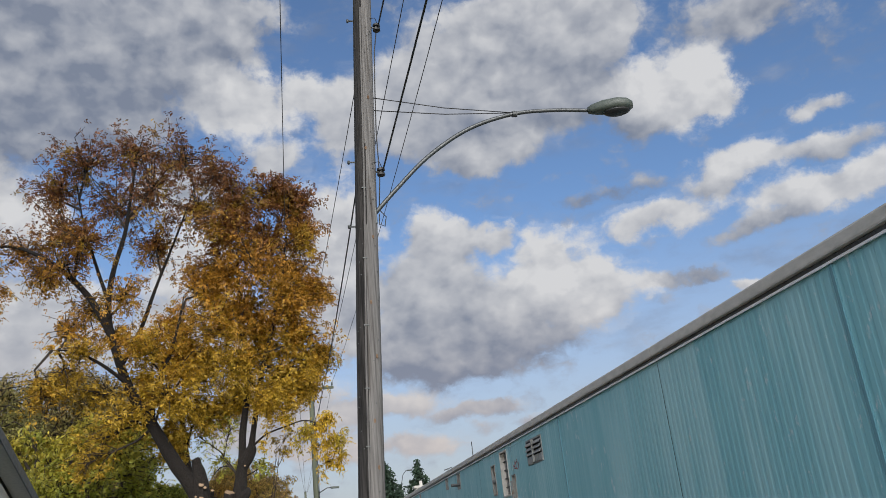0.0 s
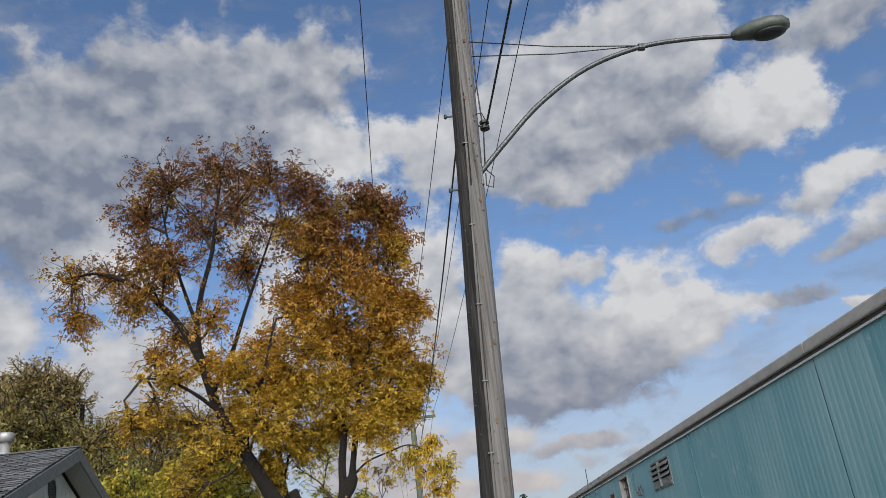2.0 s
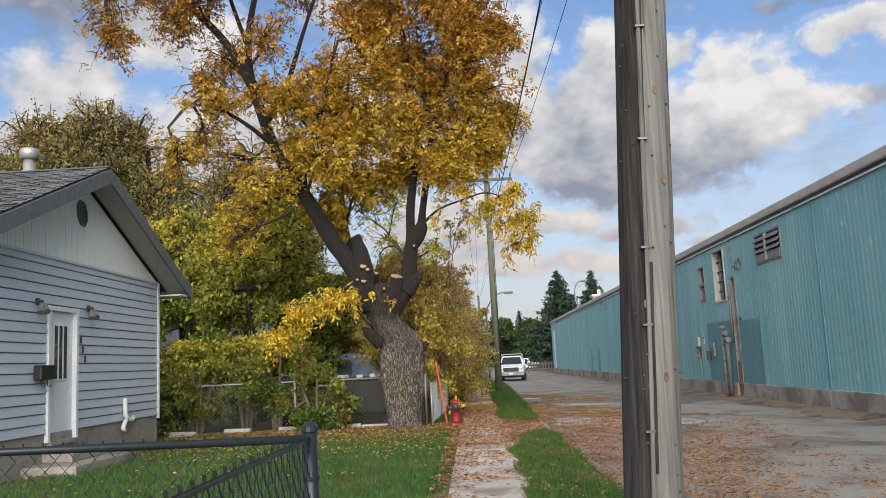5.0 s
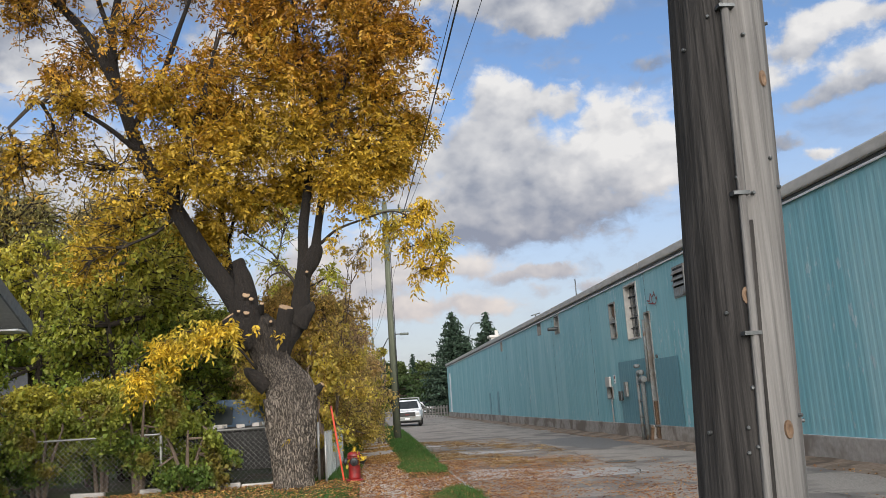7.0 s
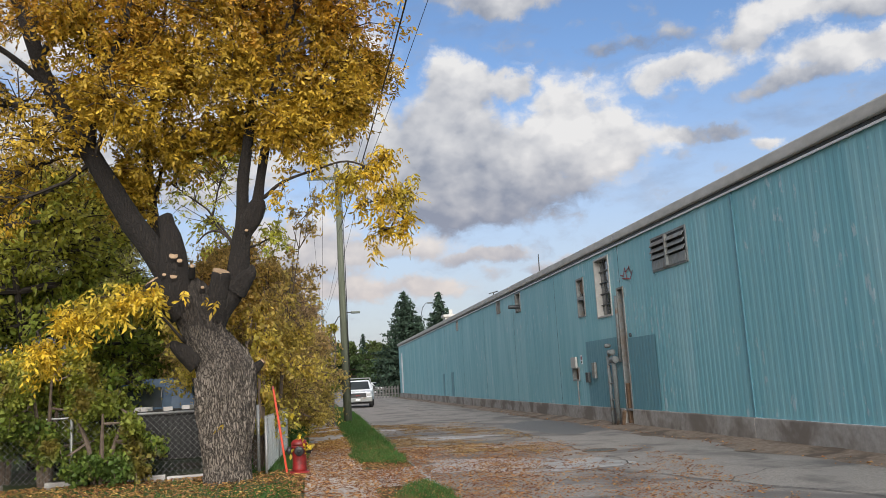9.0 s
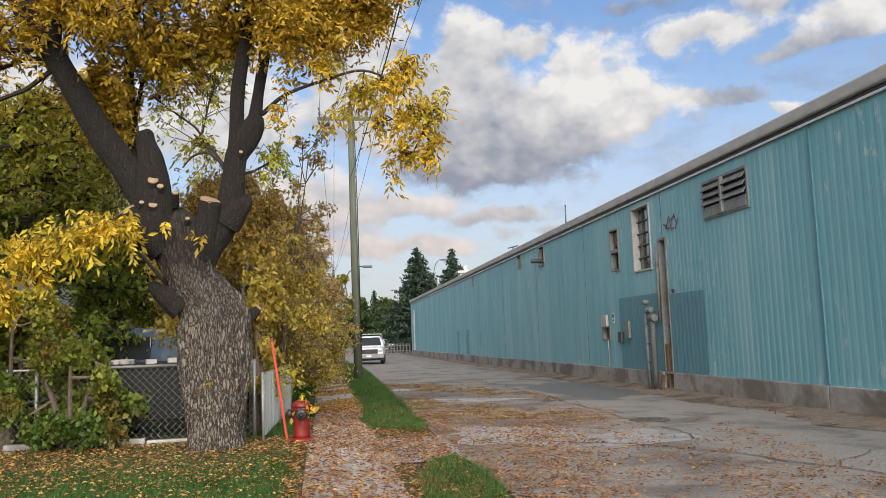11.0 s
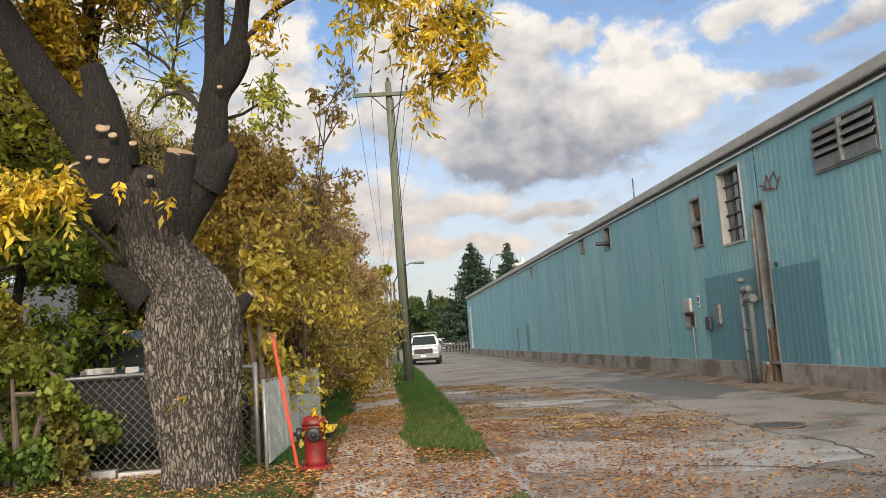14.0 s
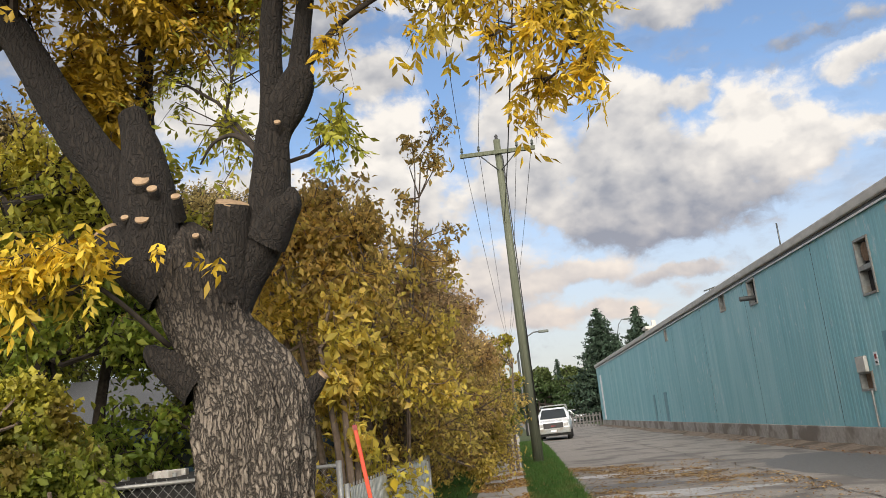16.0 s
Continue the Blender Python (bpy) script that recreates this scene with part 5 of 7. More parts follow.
nail = mesh_of("nail", lathe([(0.0065, -0.02), (0.0065, 0.007), (0.004, 0.009)], (0, 0, 0), 7, "y"), M_STEELDARK)
for k in range(70):
    z = 0.5 + 8.4 * RNG.random() ** 1.2
    ang = 200 + 140 * RNG.random()
    n = part("nail", nail, None, pole)
    q = on_pole(z, ang, 0.0)
    n.matrix_basis = pose(*q, 0, 0, ang + 90 + 180)
knot = mesh_of("knot", lathe([(0.022, -0.02), (0.020, 0.003), (0.012, 0.005), (0.005, 0.001)], (0, 0, 0), 12, "y"), M_RUST)
for z, ang in ((1.2, 290), (1.62, 255), (2.35, 300), (2.9, 285), (3.7, 305), (4.4, 280), (5.3, 300), (6.6, 270), (7.4, 292)):
    n = part("knot", knot, None, pole)
    n.matrix_basis = pose(*on_pole(z, ang, 0.002), 0, 0, ang + 270) @ Matrix.Diagonal((0.8, 1, 1.4, 1))
part("crossarm", boxed(-0.15, 2.7, 10.50, 10.60, 9.62, 9.74, bevel=0.01), M_POLE, pole, "timber crossarm")
PIN_X = (-0.05, 1.42, 1.95, 2.6)
for x in PIN_X:
    part("insulator", lathe([(0.02, 9.74), (0.02, 9.80), (0.05, 9.81), (0.035, 9.86), (0.05, 9.88), (0.03, 9.93)], (x, 10.55, 0), 12), M_LAMPGREY, pole, "", True)
# step bolts and cable clamps at the side
for z in (5.5, 6.45, 8.75):
    part("bolt", lathe([(0.018, -0.07), (0.03, -0.06), (0.03, -0.04), (0.012, -0.035), (0.012, 0.04)], on_pole(z, 182, 0.03), 8, "x"), M_STEELDARK, pole, "rusty through bolt")
for z in (6.28, 8.62):
    q = on_pole(z, -8, 0.07)
    cl = part("spool_clamp", lathe([(0.03, -0.055), (0.055, -0.05), (0.055, -0.02), (0.03, -0.012), (0.03, 0.012), (0.055, 0.02), (0.055, 0.05), (0.03, 0.055)], q, 12), M_BLACK, pole, "black spool insulator")
    tube("clamp_bolt", [on_pole(z + 0.01, -8, -0.02), q], 0.012, M_STEELDARK, cl, 6)
    tube("clamp_wire", [on_pole(z + 0.12, -40, 0.0), (q[0] - 0.02, q[1] - 0.06, z + 0.13), (q[0] + 0.02, q[1], z + 0.06)], 0.006, M_WIRE, cl, 5)
tube("cable", [on_pole(8.6, -8, 0.07), on_pole(8.2, -12, 0.03), on_pole(7.5, -6, 0.02), on_pole(6.9, -6, 0.02), on_pole(6.2, -6, 0.05), on_pole(5.75, -8, 0.03)], 0.009, M_WIRE, pole, 6)
tube("cable_loop", [on_pole(5.72, -10, 0.03), on_pole(5.62, -6, 0.12), on_pole(5.48, -8, 0.10), on_pole(5.50, -20, 0.03), on_pole(5.66, -12, 0.03)], 0.007, M_WIRE, pole, 6, "drooping cable loop")

street_lamp = thing("street_lamp", "grey cobra-head street lamp on a curved arm", "street lamp", (1.1, 10.3, 5.7))
arm = smooth_line([(1.06, 10.30, 5.66, 0.03), (1.38, 10.27, 6.00, 0.03), (1.86, 10.22, 6.46, 0.03), (2.46, 10.15, 6.84, 0.029), (3.12, 10.08, 7.03, 0.028), (3.72, 10.02, 7.05, 0.027), (4.24, 9.97, 7.01, 0.027)], 6)
tube("arm", [tuple(q[:3]) for q in arm], [q[3] for q in arm], M_STEELDARK, street_lamp, 12, "curved dark steel arm")
part("bracket", boxed(0.99, 1.09, 10.24, 10.36, 5.50, 5.78, bevel=0.015), M_STEELDARK, street_lamp)
part("clamp", lathe([(0.045, -0.035), (0.045, 0.035)], (3.14, 10.08, 7.03), 12, "x"), M_STEELDARK, street_lamp)
for dz, w in ((7.42, -30), (7.24, -12)):
    q = on_pole(dz, w, 0.0)
    mid = ((q[0] + 3.14) / 2, (q[1] + 10.08) / 2, (dz + 7.05) / 2 - 0.04)
    tube("stay_wire", [q, mid, (3.14, 10.08, 7.05)], 0.007, M_WIRE, street_lamp, 5)
head = bmesh.new()
rings = []
for u, w, h0, h1 in ((0.0, 0.045, -0.04, 0.045), (0.06, 0.075, -0.055, 0.075), (0.22, 0.13, -0.075, 0.105), (0.42, 0.165, -0.085, 0.10), (0.56, 0.135, -0.08, 0.075), (0.63, 0.06, -0.05, 0.03)):
    ring = []
    for s in range(16):
        a = 2 * math.pi * s / 16
        c, d = math.cos(a), math.sin(a)
        ring.append(head.verts.new((u, w * (abs(c) ** 0.75) * (1 if c > 0 else -1), (h1 if d > 0 else -h0) * (abs(d) ** 0.75) * (1 if d > 0 else -1))))
    rings.append(ring)
for r0, r1 in zip(rings, rings[1:]):
    for s in range(16):
        head.faces.new((r0[s], r0[(s + 1) % 16], r1[(s + 1) % 16], r1[s]))
head.faces.new(list(reversed(rings[0])))
head.faces.new(rings[-1])
bmesh.ops.transform(head, matrix=pose(4.20, 9.975, 7.01, 0, 2, -20), verts=head.verts)
lh = part("lamp_head", head, M_LAMPGREY, street_lamp, "grey-green cobra-head housing", True)
lens = lathe([(0.02, -0.055), (0.09, -0.05), (0.125, -0.02), (0.13, 0.0), (0.01, 0.0)], (0, 0, 0), 18)
bmesh.ops.transform(lens, matrix=pose(4.20, 9.975, 7.01, 0, 2, -20) @ pose(0.40, 0, -0.078) @ Matrix.Diagonal((1.45, 1, 0.8, 1)), verts=lens.verts)
part("lens", lens, M_BLACK, lh, "dark glass lens", True)

pole2 = thing("utility_pole", "greenish treated wooden utility pole with a crossarm", "pole", (0.68, 40.6, 0))
tube("shaft", [(0.68, 40.6, -0.3), (0.64, 40.6, 4.5), (0.62, 40.6, 9.55)], [0.15, 0.125, 0.10], M_POLEGREEN, pole2, 20)
part("crossarm", boxed(-0.53, 1.73, 40.42, 40.52, 9.06, 9.18, bevel=0.01), M_POLEGREEN, pole2, "timber crossarm")
for d in (-1, 1):
    tube("arm_brace", [(0.62 + d * 0.05, 40.45, 8.55), (0.62 + d * 0.55, 40.45, 9.06)], 0.02, M_STEELDARK, pole2, 6)
for x in (-0.46, 0.05, 1.2, 1.66):
    part("insulator", lathe([(0.02, 9.18), (0.02, 9.24), (0.05, 9.25), (0.03, 9.30), (0.045, 9.33), (0.02, 9.38)], (x, 40.47, 0), 10), M_LAMPGREY, pole2, "", True)
part("insulator", lathe([(0.03, 9.5), (0.07, 9.55), (0.04, 9.62), (0.06, 9.66), (0.02, 9.72)], (0.62, 40.6, 0), 10), M_BLACK, pole2, "", True)
tube("down_cable", [(0.74, 40.5, 9.0), (0.78, 40.49, 6.0), (0.80, 40.47, 1.0)], 0.018, M_WIRE, pole2, 6)


def wire(name, p, q, sag, r=0.008, label="thin black overhead wire"):
    p, q = np.array(p, float), np.array(q, float)
    pts = [tuple(p + (q - p) * t - np.array((0, 0, 4 * sag * t * (1 - t)))) for t in np.linspace(0, 1, 15)]
    ob = tube(name, pts, r, M_WIRE, None, 5)
    return tagged(ob, label, "wire", "overhead wires")


for xa, xb in zip(PIN_X, (-0.46, 0.05, 1.2, 1.66)):
    wire("overhead_wire", (xa, 10.55, 9.88), (xb, 40.47, 9.34), 0.35)
    wire("overhead_wire", (xa, 10.55, 9.88), (xa + 0.4, -26, 9.9), 0.4)
    wire("overhead_wire", (xb, 40.47, 9.34), (0.35 + 0.1 * xb, 78, 7.0), 0.5)
wire("telephone_cable", on_pole(8.62, -8, 0.09), (2.6, -26, 9.0), 0.5, 0.012, "black telephone cable along the poles")
wire("telephone_cable", on_pole(6.28, -8, 0.09), (2.2, -26, 8.2), 0.4, 0.012, "black telephone cable along the poles")
wire("telephone_cable", on_pole(6.3, 120, 0.03), (0.55, 40.5, 7.0), 0.5, 0.012, "black telephone cable along the poles")
for k, (x, y, h) in enumerate(((0.35, 78, 7.0), (0.3, 112, 6.6))):
    p = thing("utility_pole", "distant wooden utility pole", "pole", (x, y, 0))
    tube("shaft", [(x, y, -0.3), (x, y, h)], [0.15, 0.10], M_POLEGREEN, p, 10)
    part("cap", lathe([(0.11, h), (0.11, h + 0.04), (0.03, h + 0.08)], (x, y, 0), 10), M_STEELDARK, p)


def far_lamp(x, y, h, reach):
    p = thing("street_lamp", "distant grey street lamp on a curved arm", "street lamp", (x, y, 0), "distant street lamps")
    tube("post", [(x, y, -0.2), (x, y, h * 0.8)], 0.08, M_STEELDARK, p, 8)
    tube("arm", [(x, y, h * 0.8), (x + reach * 0.35, y, h * 0.95), (x + reach * 0.75, y, h), (x + reach, y, h)], 0.05, M_STEELDARK, p, 6)
    part("lamp_head", boxed(x + reach - 0.1, x + reach + 0.6, y - 0.15, y + 0.15, h - 0.1, h + 0.08, bevel=0.05), M_LAMPGREY, p)


far_lamp(0.9, 74, 6.9, 1.7)
far_lamp(13.6, 118, 11.5, 1.2)

# ---- hydrant and marker ----
hx, hy = -0.77, 23.5
hyd = thing("fire_hydrant", "red cast-iron fire hydrant with black caps and yellow leaves", "hydrant", (hx, hy, 0))
part("flange", lathe([(0.15, -0.02), (0.165, 0.0), (0.165, 0.035), (0.15, 0.05), (0.115, 0.055)], (hx, hy, 0), 20), M_RED, hyd)
for k in range(8):
    a = 2 * math.pi * k / 8
    part("bolt", lathe([(0.013, 0.04), (0.013, 0.062)], (hx + 0.14 * math.cos(a), hy + 0.14 * math.sin(a), 0), 6), M_RED, hyd)
part("barrel", lathe([(0.118, 0.045), (0.112, 0.10), (0.108, 0.33), (0.116, 0.35), (0.116, 0.41), (0.128, 0.42), (0.128, 0.45), (0.10, 0.46)], (hx, hy, 0), 24), M_RED, hyd, "red barrel", True)
part("bonnet", lathe([(0.128, 0.455), (0.130, 0.485), (0.118, 0.50), (0.108, 0.53), (0.07, 0.545), (0.03, 0.548), (0.028, 0.57), (0.0, 0.571)], (hx, hy, 0), 24), M_RED, hyd, "", True)
for d, nm in ((1, "side_cap"), (-1, "side_cap")):
    prof = [(0.05, 0.09), (0.05, 0.13), (0.062, 0.135), (0.062, 0.18), (0.04, 0.19), (0.022, 0.192), (0.02, 0.215), (0.0, 0.216)]
    part(nm, lathe([(r, h * d) for r, h in prof], (hx, hy, 0.375), 16, "x"), M_BLACK, hyd, "black hose cap", True)
part("pumper_cap", lathe([(r, -h) for r, h in ((0.06, 0.09), (0.06, 0.12), (0.075, 0.125), (0.075, 0.165), (0.05, 0.175), (0.022, 0.178), (0.02, 0.20), (0.0, 0.201))], (hx, hy, 0.37), 18, "y"), M_BLACK, hyd, "black pumper cap", True)
leaf_mesh("stuck_leaves", np.array((hx, hy - 0.06, 0.42)) + RNG.normal(size=(34, 3)) * (0.09, 0.07, 0.13), 0.10, 0.055, M_YELLOW, hyd, 0.2, label="yellow leaves lying on the hydrant")

stake = thing("hydrant_marker", "leaning orange hydrant marker post", "marker", (-0.98, 23.6, 0))
post = boxed(-0.017, 0.017, -0.008, 0.008, -0.1, 1.42, bevel=0.004)
bmesh.ops.transform(post, matrix=pose(-0.97, 23.62, 0, 0, -8, 12), verts=post.verts)
part("post", post, M_ORANGE, stake)
tip = boxed(-0.019, 0.019, -0.010, 0.010, 1.38, 1.42)
bmesh.ops.transform(tip, matrix=pose(-0.97, 23.62, 0, 0, -8, 12), verts=tip.verts)
part("band", tip, M_RED, stake, "darker tip band")

manhole = thing("manhole_cover", "round dark iron manhole cover in the road", "manhole cover", (4.6, 24.6, ground_z(4.6)))
mz = ground_z(4.6) + 0.012
part("ring", lathe([(0.24, mz), (0.32, mz), (0.32, mz + 0.012), (0.275, mz + 0.012), (0.27, mz + 0.004)], (4.6, 24.6, 0), 32), M_RUST, manhole)
part("lid", lathe([(0.02, mz), (0.265, mz), (0.265, mz + 0.008), (0.02, mz + 0.008)], (4.6, 24.6, 0), 32), M_STEELDARK, manhole)
for k in range(7):
    w = math.sqrt(max(0.004, 0.24 ** 2 - (k * 0.068 - 0.204) ** 2))
    part("rib", boxed(4.6 - w, 4.6 + w, 24.6 + k * 0.068 - 0.204 - 0.011, 24.6 + k * 0.068 - 0.204 + 0.011, mz + 0.008, mz + 0.013), M_STEELDARK, manhole)


# ---- the old ash tree ----
TY = 23.2
ash = thing("ash_tree", "old pollarded ash tree in gold and rust autumn leaf", "tree", (-1.83, TY, 0))


def bark_tube(name, line, material, parent, seg=44, depth=0.03, label="", freq=7.0, steps=10):
    """A limb with furrowed bark: a tube whose skin is pushed in and out along the grain."""
    pts = smooth_line(line, steps)
    v, f = [], []
    u = None
    run = 0.0
    for k, q in enumerate(pts):
        d = Vector(pts[min(k + 1, len(pts) - 1)][:3] - pts[max(k - 1, 0)][:3]).normalized()
        if k:
            run += float(np.linalg.norm(q[:3] - pts[k - 1][:3]))
        u = frame_at(d)[0] if u is None else (u - d * u.dot(d)).normalized()
        w = d.cross(u)
        r = q[3]
        for s in range(seg):
            a = 2 * math.pi * s / seg
            c, e = math.cos(a), math.sin(a)
            ridge = abs(noise.noise((c * freq * 0.55, e * freq * 0.55, run * 1.6)))
            lump = noise.noise((c * 1.3, e * 1.3, run * 1.1 + 4))
            fine = noise.noise((c * freq * 1.4, e * freq * 1.4, run * 5.0 + 9))
            rr = r * (1 + 0.10 * lump) - depth * (0.45 - ridge) * min(1, r / 0.25) + depth * 0.35 * fine * min(1, r / 0.25)
            p = Vector(q[:3]) + (u * c + w * e) * rr
            v.append((p.x, p.y, p.z))
    n = len(pts)
    for k in range(n - 1):
        for s in range(seg):
            t = (s + 1) % seg
            f.append((k * seg + s, k * seg + t, (k + 1) * seg + t, (k + 1) * seg + s))
    f.append(tuple((n - 1) * seg + s for s in range(seg)))
    return raw(name, v, f, material, parent, label, True)


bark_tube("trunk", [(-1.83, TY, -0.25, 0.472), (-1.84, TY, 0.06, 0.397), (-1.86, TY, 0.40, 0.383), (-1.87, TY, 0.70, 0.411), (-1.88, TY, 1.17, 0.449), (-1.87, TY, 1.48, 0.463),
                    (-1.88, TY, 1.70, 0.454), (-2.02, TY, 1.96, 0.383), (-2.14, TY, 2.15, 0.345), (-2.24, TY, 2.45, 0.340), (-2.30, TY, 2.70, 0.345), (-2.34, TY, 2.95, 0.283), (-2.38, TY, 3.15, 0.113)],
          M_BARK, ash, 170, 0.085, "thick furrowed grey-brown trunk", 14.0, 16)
LIMB_L = [(-2.34, TY, 2.45, 0.26), (-2.55, TY, 3.0, 0.255), (-2.90, TY - 0.02, 3.58, 0.20), (-3.30, TY - 0.05, 4.15, 0.18), (-3.85, TY, 5.12, 0.156), (-4.38, TY, 6.0, 0.131),
          (-4.76, TY, 6.95, 0.115), (-5.05, TY, 8.0, 0.098), (-5.08, TY, 8.8, 0.082), (-4.95, TY, 9.7, 0.07), (-4.68, TY, 10.8, 0.057), (-4.5, TY, 12.4, 0.033), (-4.3, TY, 13.6, 0.012)]
LIMB_L2 = [(-5.0, TY, 7.7, 0.10), (-5.45, TY, 8.6, 0.09), (-6.0, TY, 9.3, 0.08), (-6.7, TY - 0.2, 9.9, 0.06), (-7.6, TY - 0.3, 10.3, 0.04), (-8.5, TY - 0.3, 10.2, 0.015)]
LIMB_R = [(-2.12, TY, 2.2, 0.19), (-1.95, TY, 2.6, 0.19), (-1.79, TY, 2.86, 0.20), (-1.66, TY, 3.1, 0.19), (-1.62, TY, 3.43, 0.165), (-1.57, TY, 3.84, 0.145), (-1.45, TY, 4.08, 0.165), (-1.34, TY, 4.28, 0.15), (-1.30, TY, 4.42, 0.10)]
LIMB_RA = [(-1.60, TY, 3.75, 0.12), (-1.56, TY, 4.2, 0.105), (-1.54, TY, 4.75, 0.095), (-1.45, TY, 5.4, 0.085), (-1.37, TY + 0.2, 6.5, 0.075), (-1.5, TY + 0.3, 8.1, 0.06), (-1.6, TY + 0.2, 9.8, 0.04), (-1.4, TY, 11.6, 0.015)]
LIMB_RB = [(-1.34, TY, 4.2, 0.12), (-1.27, TY, 4.7, 0.08), (-1.18, TY, 5.25, 0.075), (-0.95, TY - 0.2, 6.5, 0.065), (-0.55, TY - 0.3, 8.0, 0.05), (-0.2, TY - 0.3, 10.0, 0.03), (0.0, TY - 0.2, 11.8, 0.012)]
DROOP = [(-1.22, TY, 4.45, 0.034), (-0.9, TY - 0.2, 4.66, 0.026), (-0.4, TY - 0.45, 4.78, 0.021), (0.15, TY - 0.6, 4.88, 0.017), (0.6, TY - 0.7, 4.6, 0.012), (0.9, TY - 0.75, 4.0, 0.007)]
LOW_L = [(-2.45, TY - 0.2, 2.15, 0.024), (-2.75, TY - 0.6, 2.55, 0.019), (-3.2, TY - 0.8, 2.85, 0.016), (-3.8, TY - 0.7, 2.75, 0.012), (-4.5, TY - 0.5, 2.4, 0.009)]
ARCH = [(-1.70, TY + 0.05, 3.62, 0.030), (-1.80, TY + 0.1, 3.82, 0.025), (-1.97, TY + 0.15, 3.95, 0.021), (-2.16, TY + 0.2, 3.92, 0.016), (-2.32, TY + 0.3, 3.78, 0.008)]
HIGH_1 = [(-3.9, TY, 5.2, 0.085), (-3.75, TY - 0.4, 6.0, 0.07), (-3.35, TY - 0.6, 6.9, 0.05), (-3.1, TY - 0.6, 7.9, 0.03), (-3.0, TY - 0.5, 8.6, 0.01)]
HIGH_2 = [(-4.72, TY, 6.8, 0.07), (-4.3, TY + 0.4, 7.9, 0.06), (-3.9, TY + 0.5, 9.2, 0.045), (-3.3, TY + 0.4, 10.8, 0.03), (-2.8, TY + 0.3, 12.2, 0.012)]
HIGH_3 = [(-5.06, TY, 8.6, 0.06), (-5.5, TY + 0.3, 9.8, 0.045), (-5.9, TY + 0.2, 11.2, 0.03), (-6.1, TY, 12.5, 0.012)]
HIGH_4 = [(-4.5, TY, 6.3, 0.06), (-5.1, TY - 0.3, 6.8, 0.045), (-5.8, TY - 0.4, 7.2, 0.03), (-6.4, TY - 0.3, 7.3, 0.012)]
LIMB_BACK = [(-2.35, TY + 0.25, 2.3, 0.13), (-2.75, TY + 0.6, 3.1, 0.12), (-3.1, TY + 1.0, 4.2, 0.10), (-3.3, TY + 1.5, 5.6, 0.075), (-3.2, TY + 1.7, 7.2, 0.05), (-3.0, TY + 1.6, 8.6, 0.02)]
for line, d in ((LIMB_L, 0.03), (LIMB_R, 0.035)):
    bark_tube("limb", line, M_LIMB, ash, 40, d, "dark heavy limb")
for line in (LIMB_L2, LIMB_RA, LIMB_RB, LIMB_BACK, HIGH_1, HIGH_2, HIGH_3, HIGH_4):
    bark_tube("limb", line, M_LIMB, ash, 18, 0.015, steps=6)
for line in (DROOP, LOW_L, ARCH):
    q = smooth_line(line, 5)
    tube("bough", [tuple(p[:3]) for p in q], [p[3] for p in q], M_TWIG, ash, 8)
# pollard stubs with pale saw cuts


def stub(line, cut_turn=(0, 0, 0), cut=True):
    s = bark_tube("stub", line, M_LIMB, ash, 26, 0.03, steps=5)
    x, y, z, r = line[-1]
    d = Vector(line[-1][:3]) - Vector(line[-2][:3])
    if cut:
        disc = lathe([(r * 0.4, -0.02), (r * 0.94, -0.015), (r * 0.94, 0.012), (r * 0.35, 0.016)], (0, 0, 0), 18)
        turn = d.to_track_quat("Z", "Y").to_matrix().to_4x4()
        bmesh.ops.transform(disc, matrix=Matrix.Translation((x, y, z)) @ turn @ pose(0, 0, 0.01, *cut_turn), verts=disc.verts)
        part("saw_cut", disc, M_CUT, s, "pale sawn wood")


stub([(-2.58, TY - 0.06, 2.85, 0.26), (-2.62, TY - 0.10, 3.40, 0.235), (-2.66, TY - 0.10, 3.80, 0.17), (-2.72, TY - 0.08, 4.02, 0.125), (-2.75, TY - 0.08, 4.17, 0.11), (-2.76, TY - 0.08, 4.20, 0.03)], cut=False)
stub([(-2.03, TY - 0.06, 2.48, 0.17), (-1.94, TY - 0.14, 2.88, 0.165), (-1.89, TY - 0.20, 3.22, 0.14)], (16, 0, 0))
stub([(-2.50, TY - 0.1, 2.62, 0.22), (-2.78, TY - 0.20, 2.88, 0.17), (-2.93, TY - 0.24, 3.10, 0.125)])
stub([(-1.68, TY - 0.05, 2.92, 0.18), (-1.53, TY - 0.10, 3.12, 0.14), (-1.44, TY - 0.12, 3.22, 0.10), (-1.42, TY - 0.12, 3.33, 0.03)], cut=False)
stub([(-2.26, TY - 0.1, 1.84, 0.20), (-2.44, TY - 0.14, 1.98, 0.15), (-2.57, TY - 0.16, 2.08, 0.10), (-2.63, TY - 0.16, 2.14, 0.065), (-2.66, TY - 0.16, 2.17, 0.02)], cut=False)
stub([(-1.52, TY - 0.05, 1.62, 0.13), (-1.38, TY - 0.08, 1.72, 0.085), (-1.29, TY - 0.09, 1.80, 0.05)])
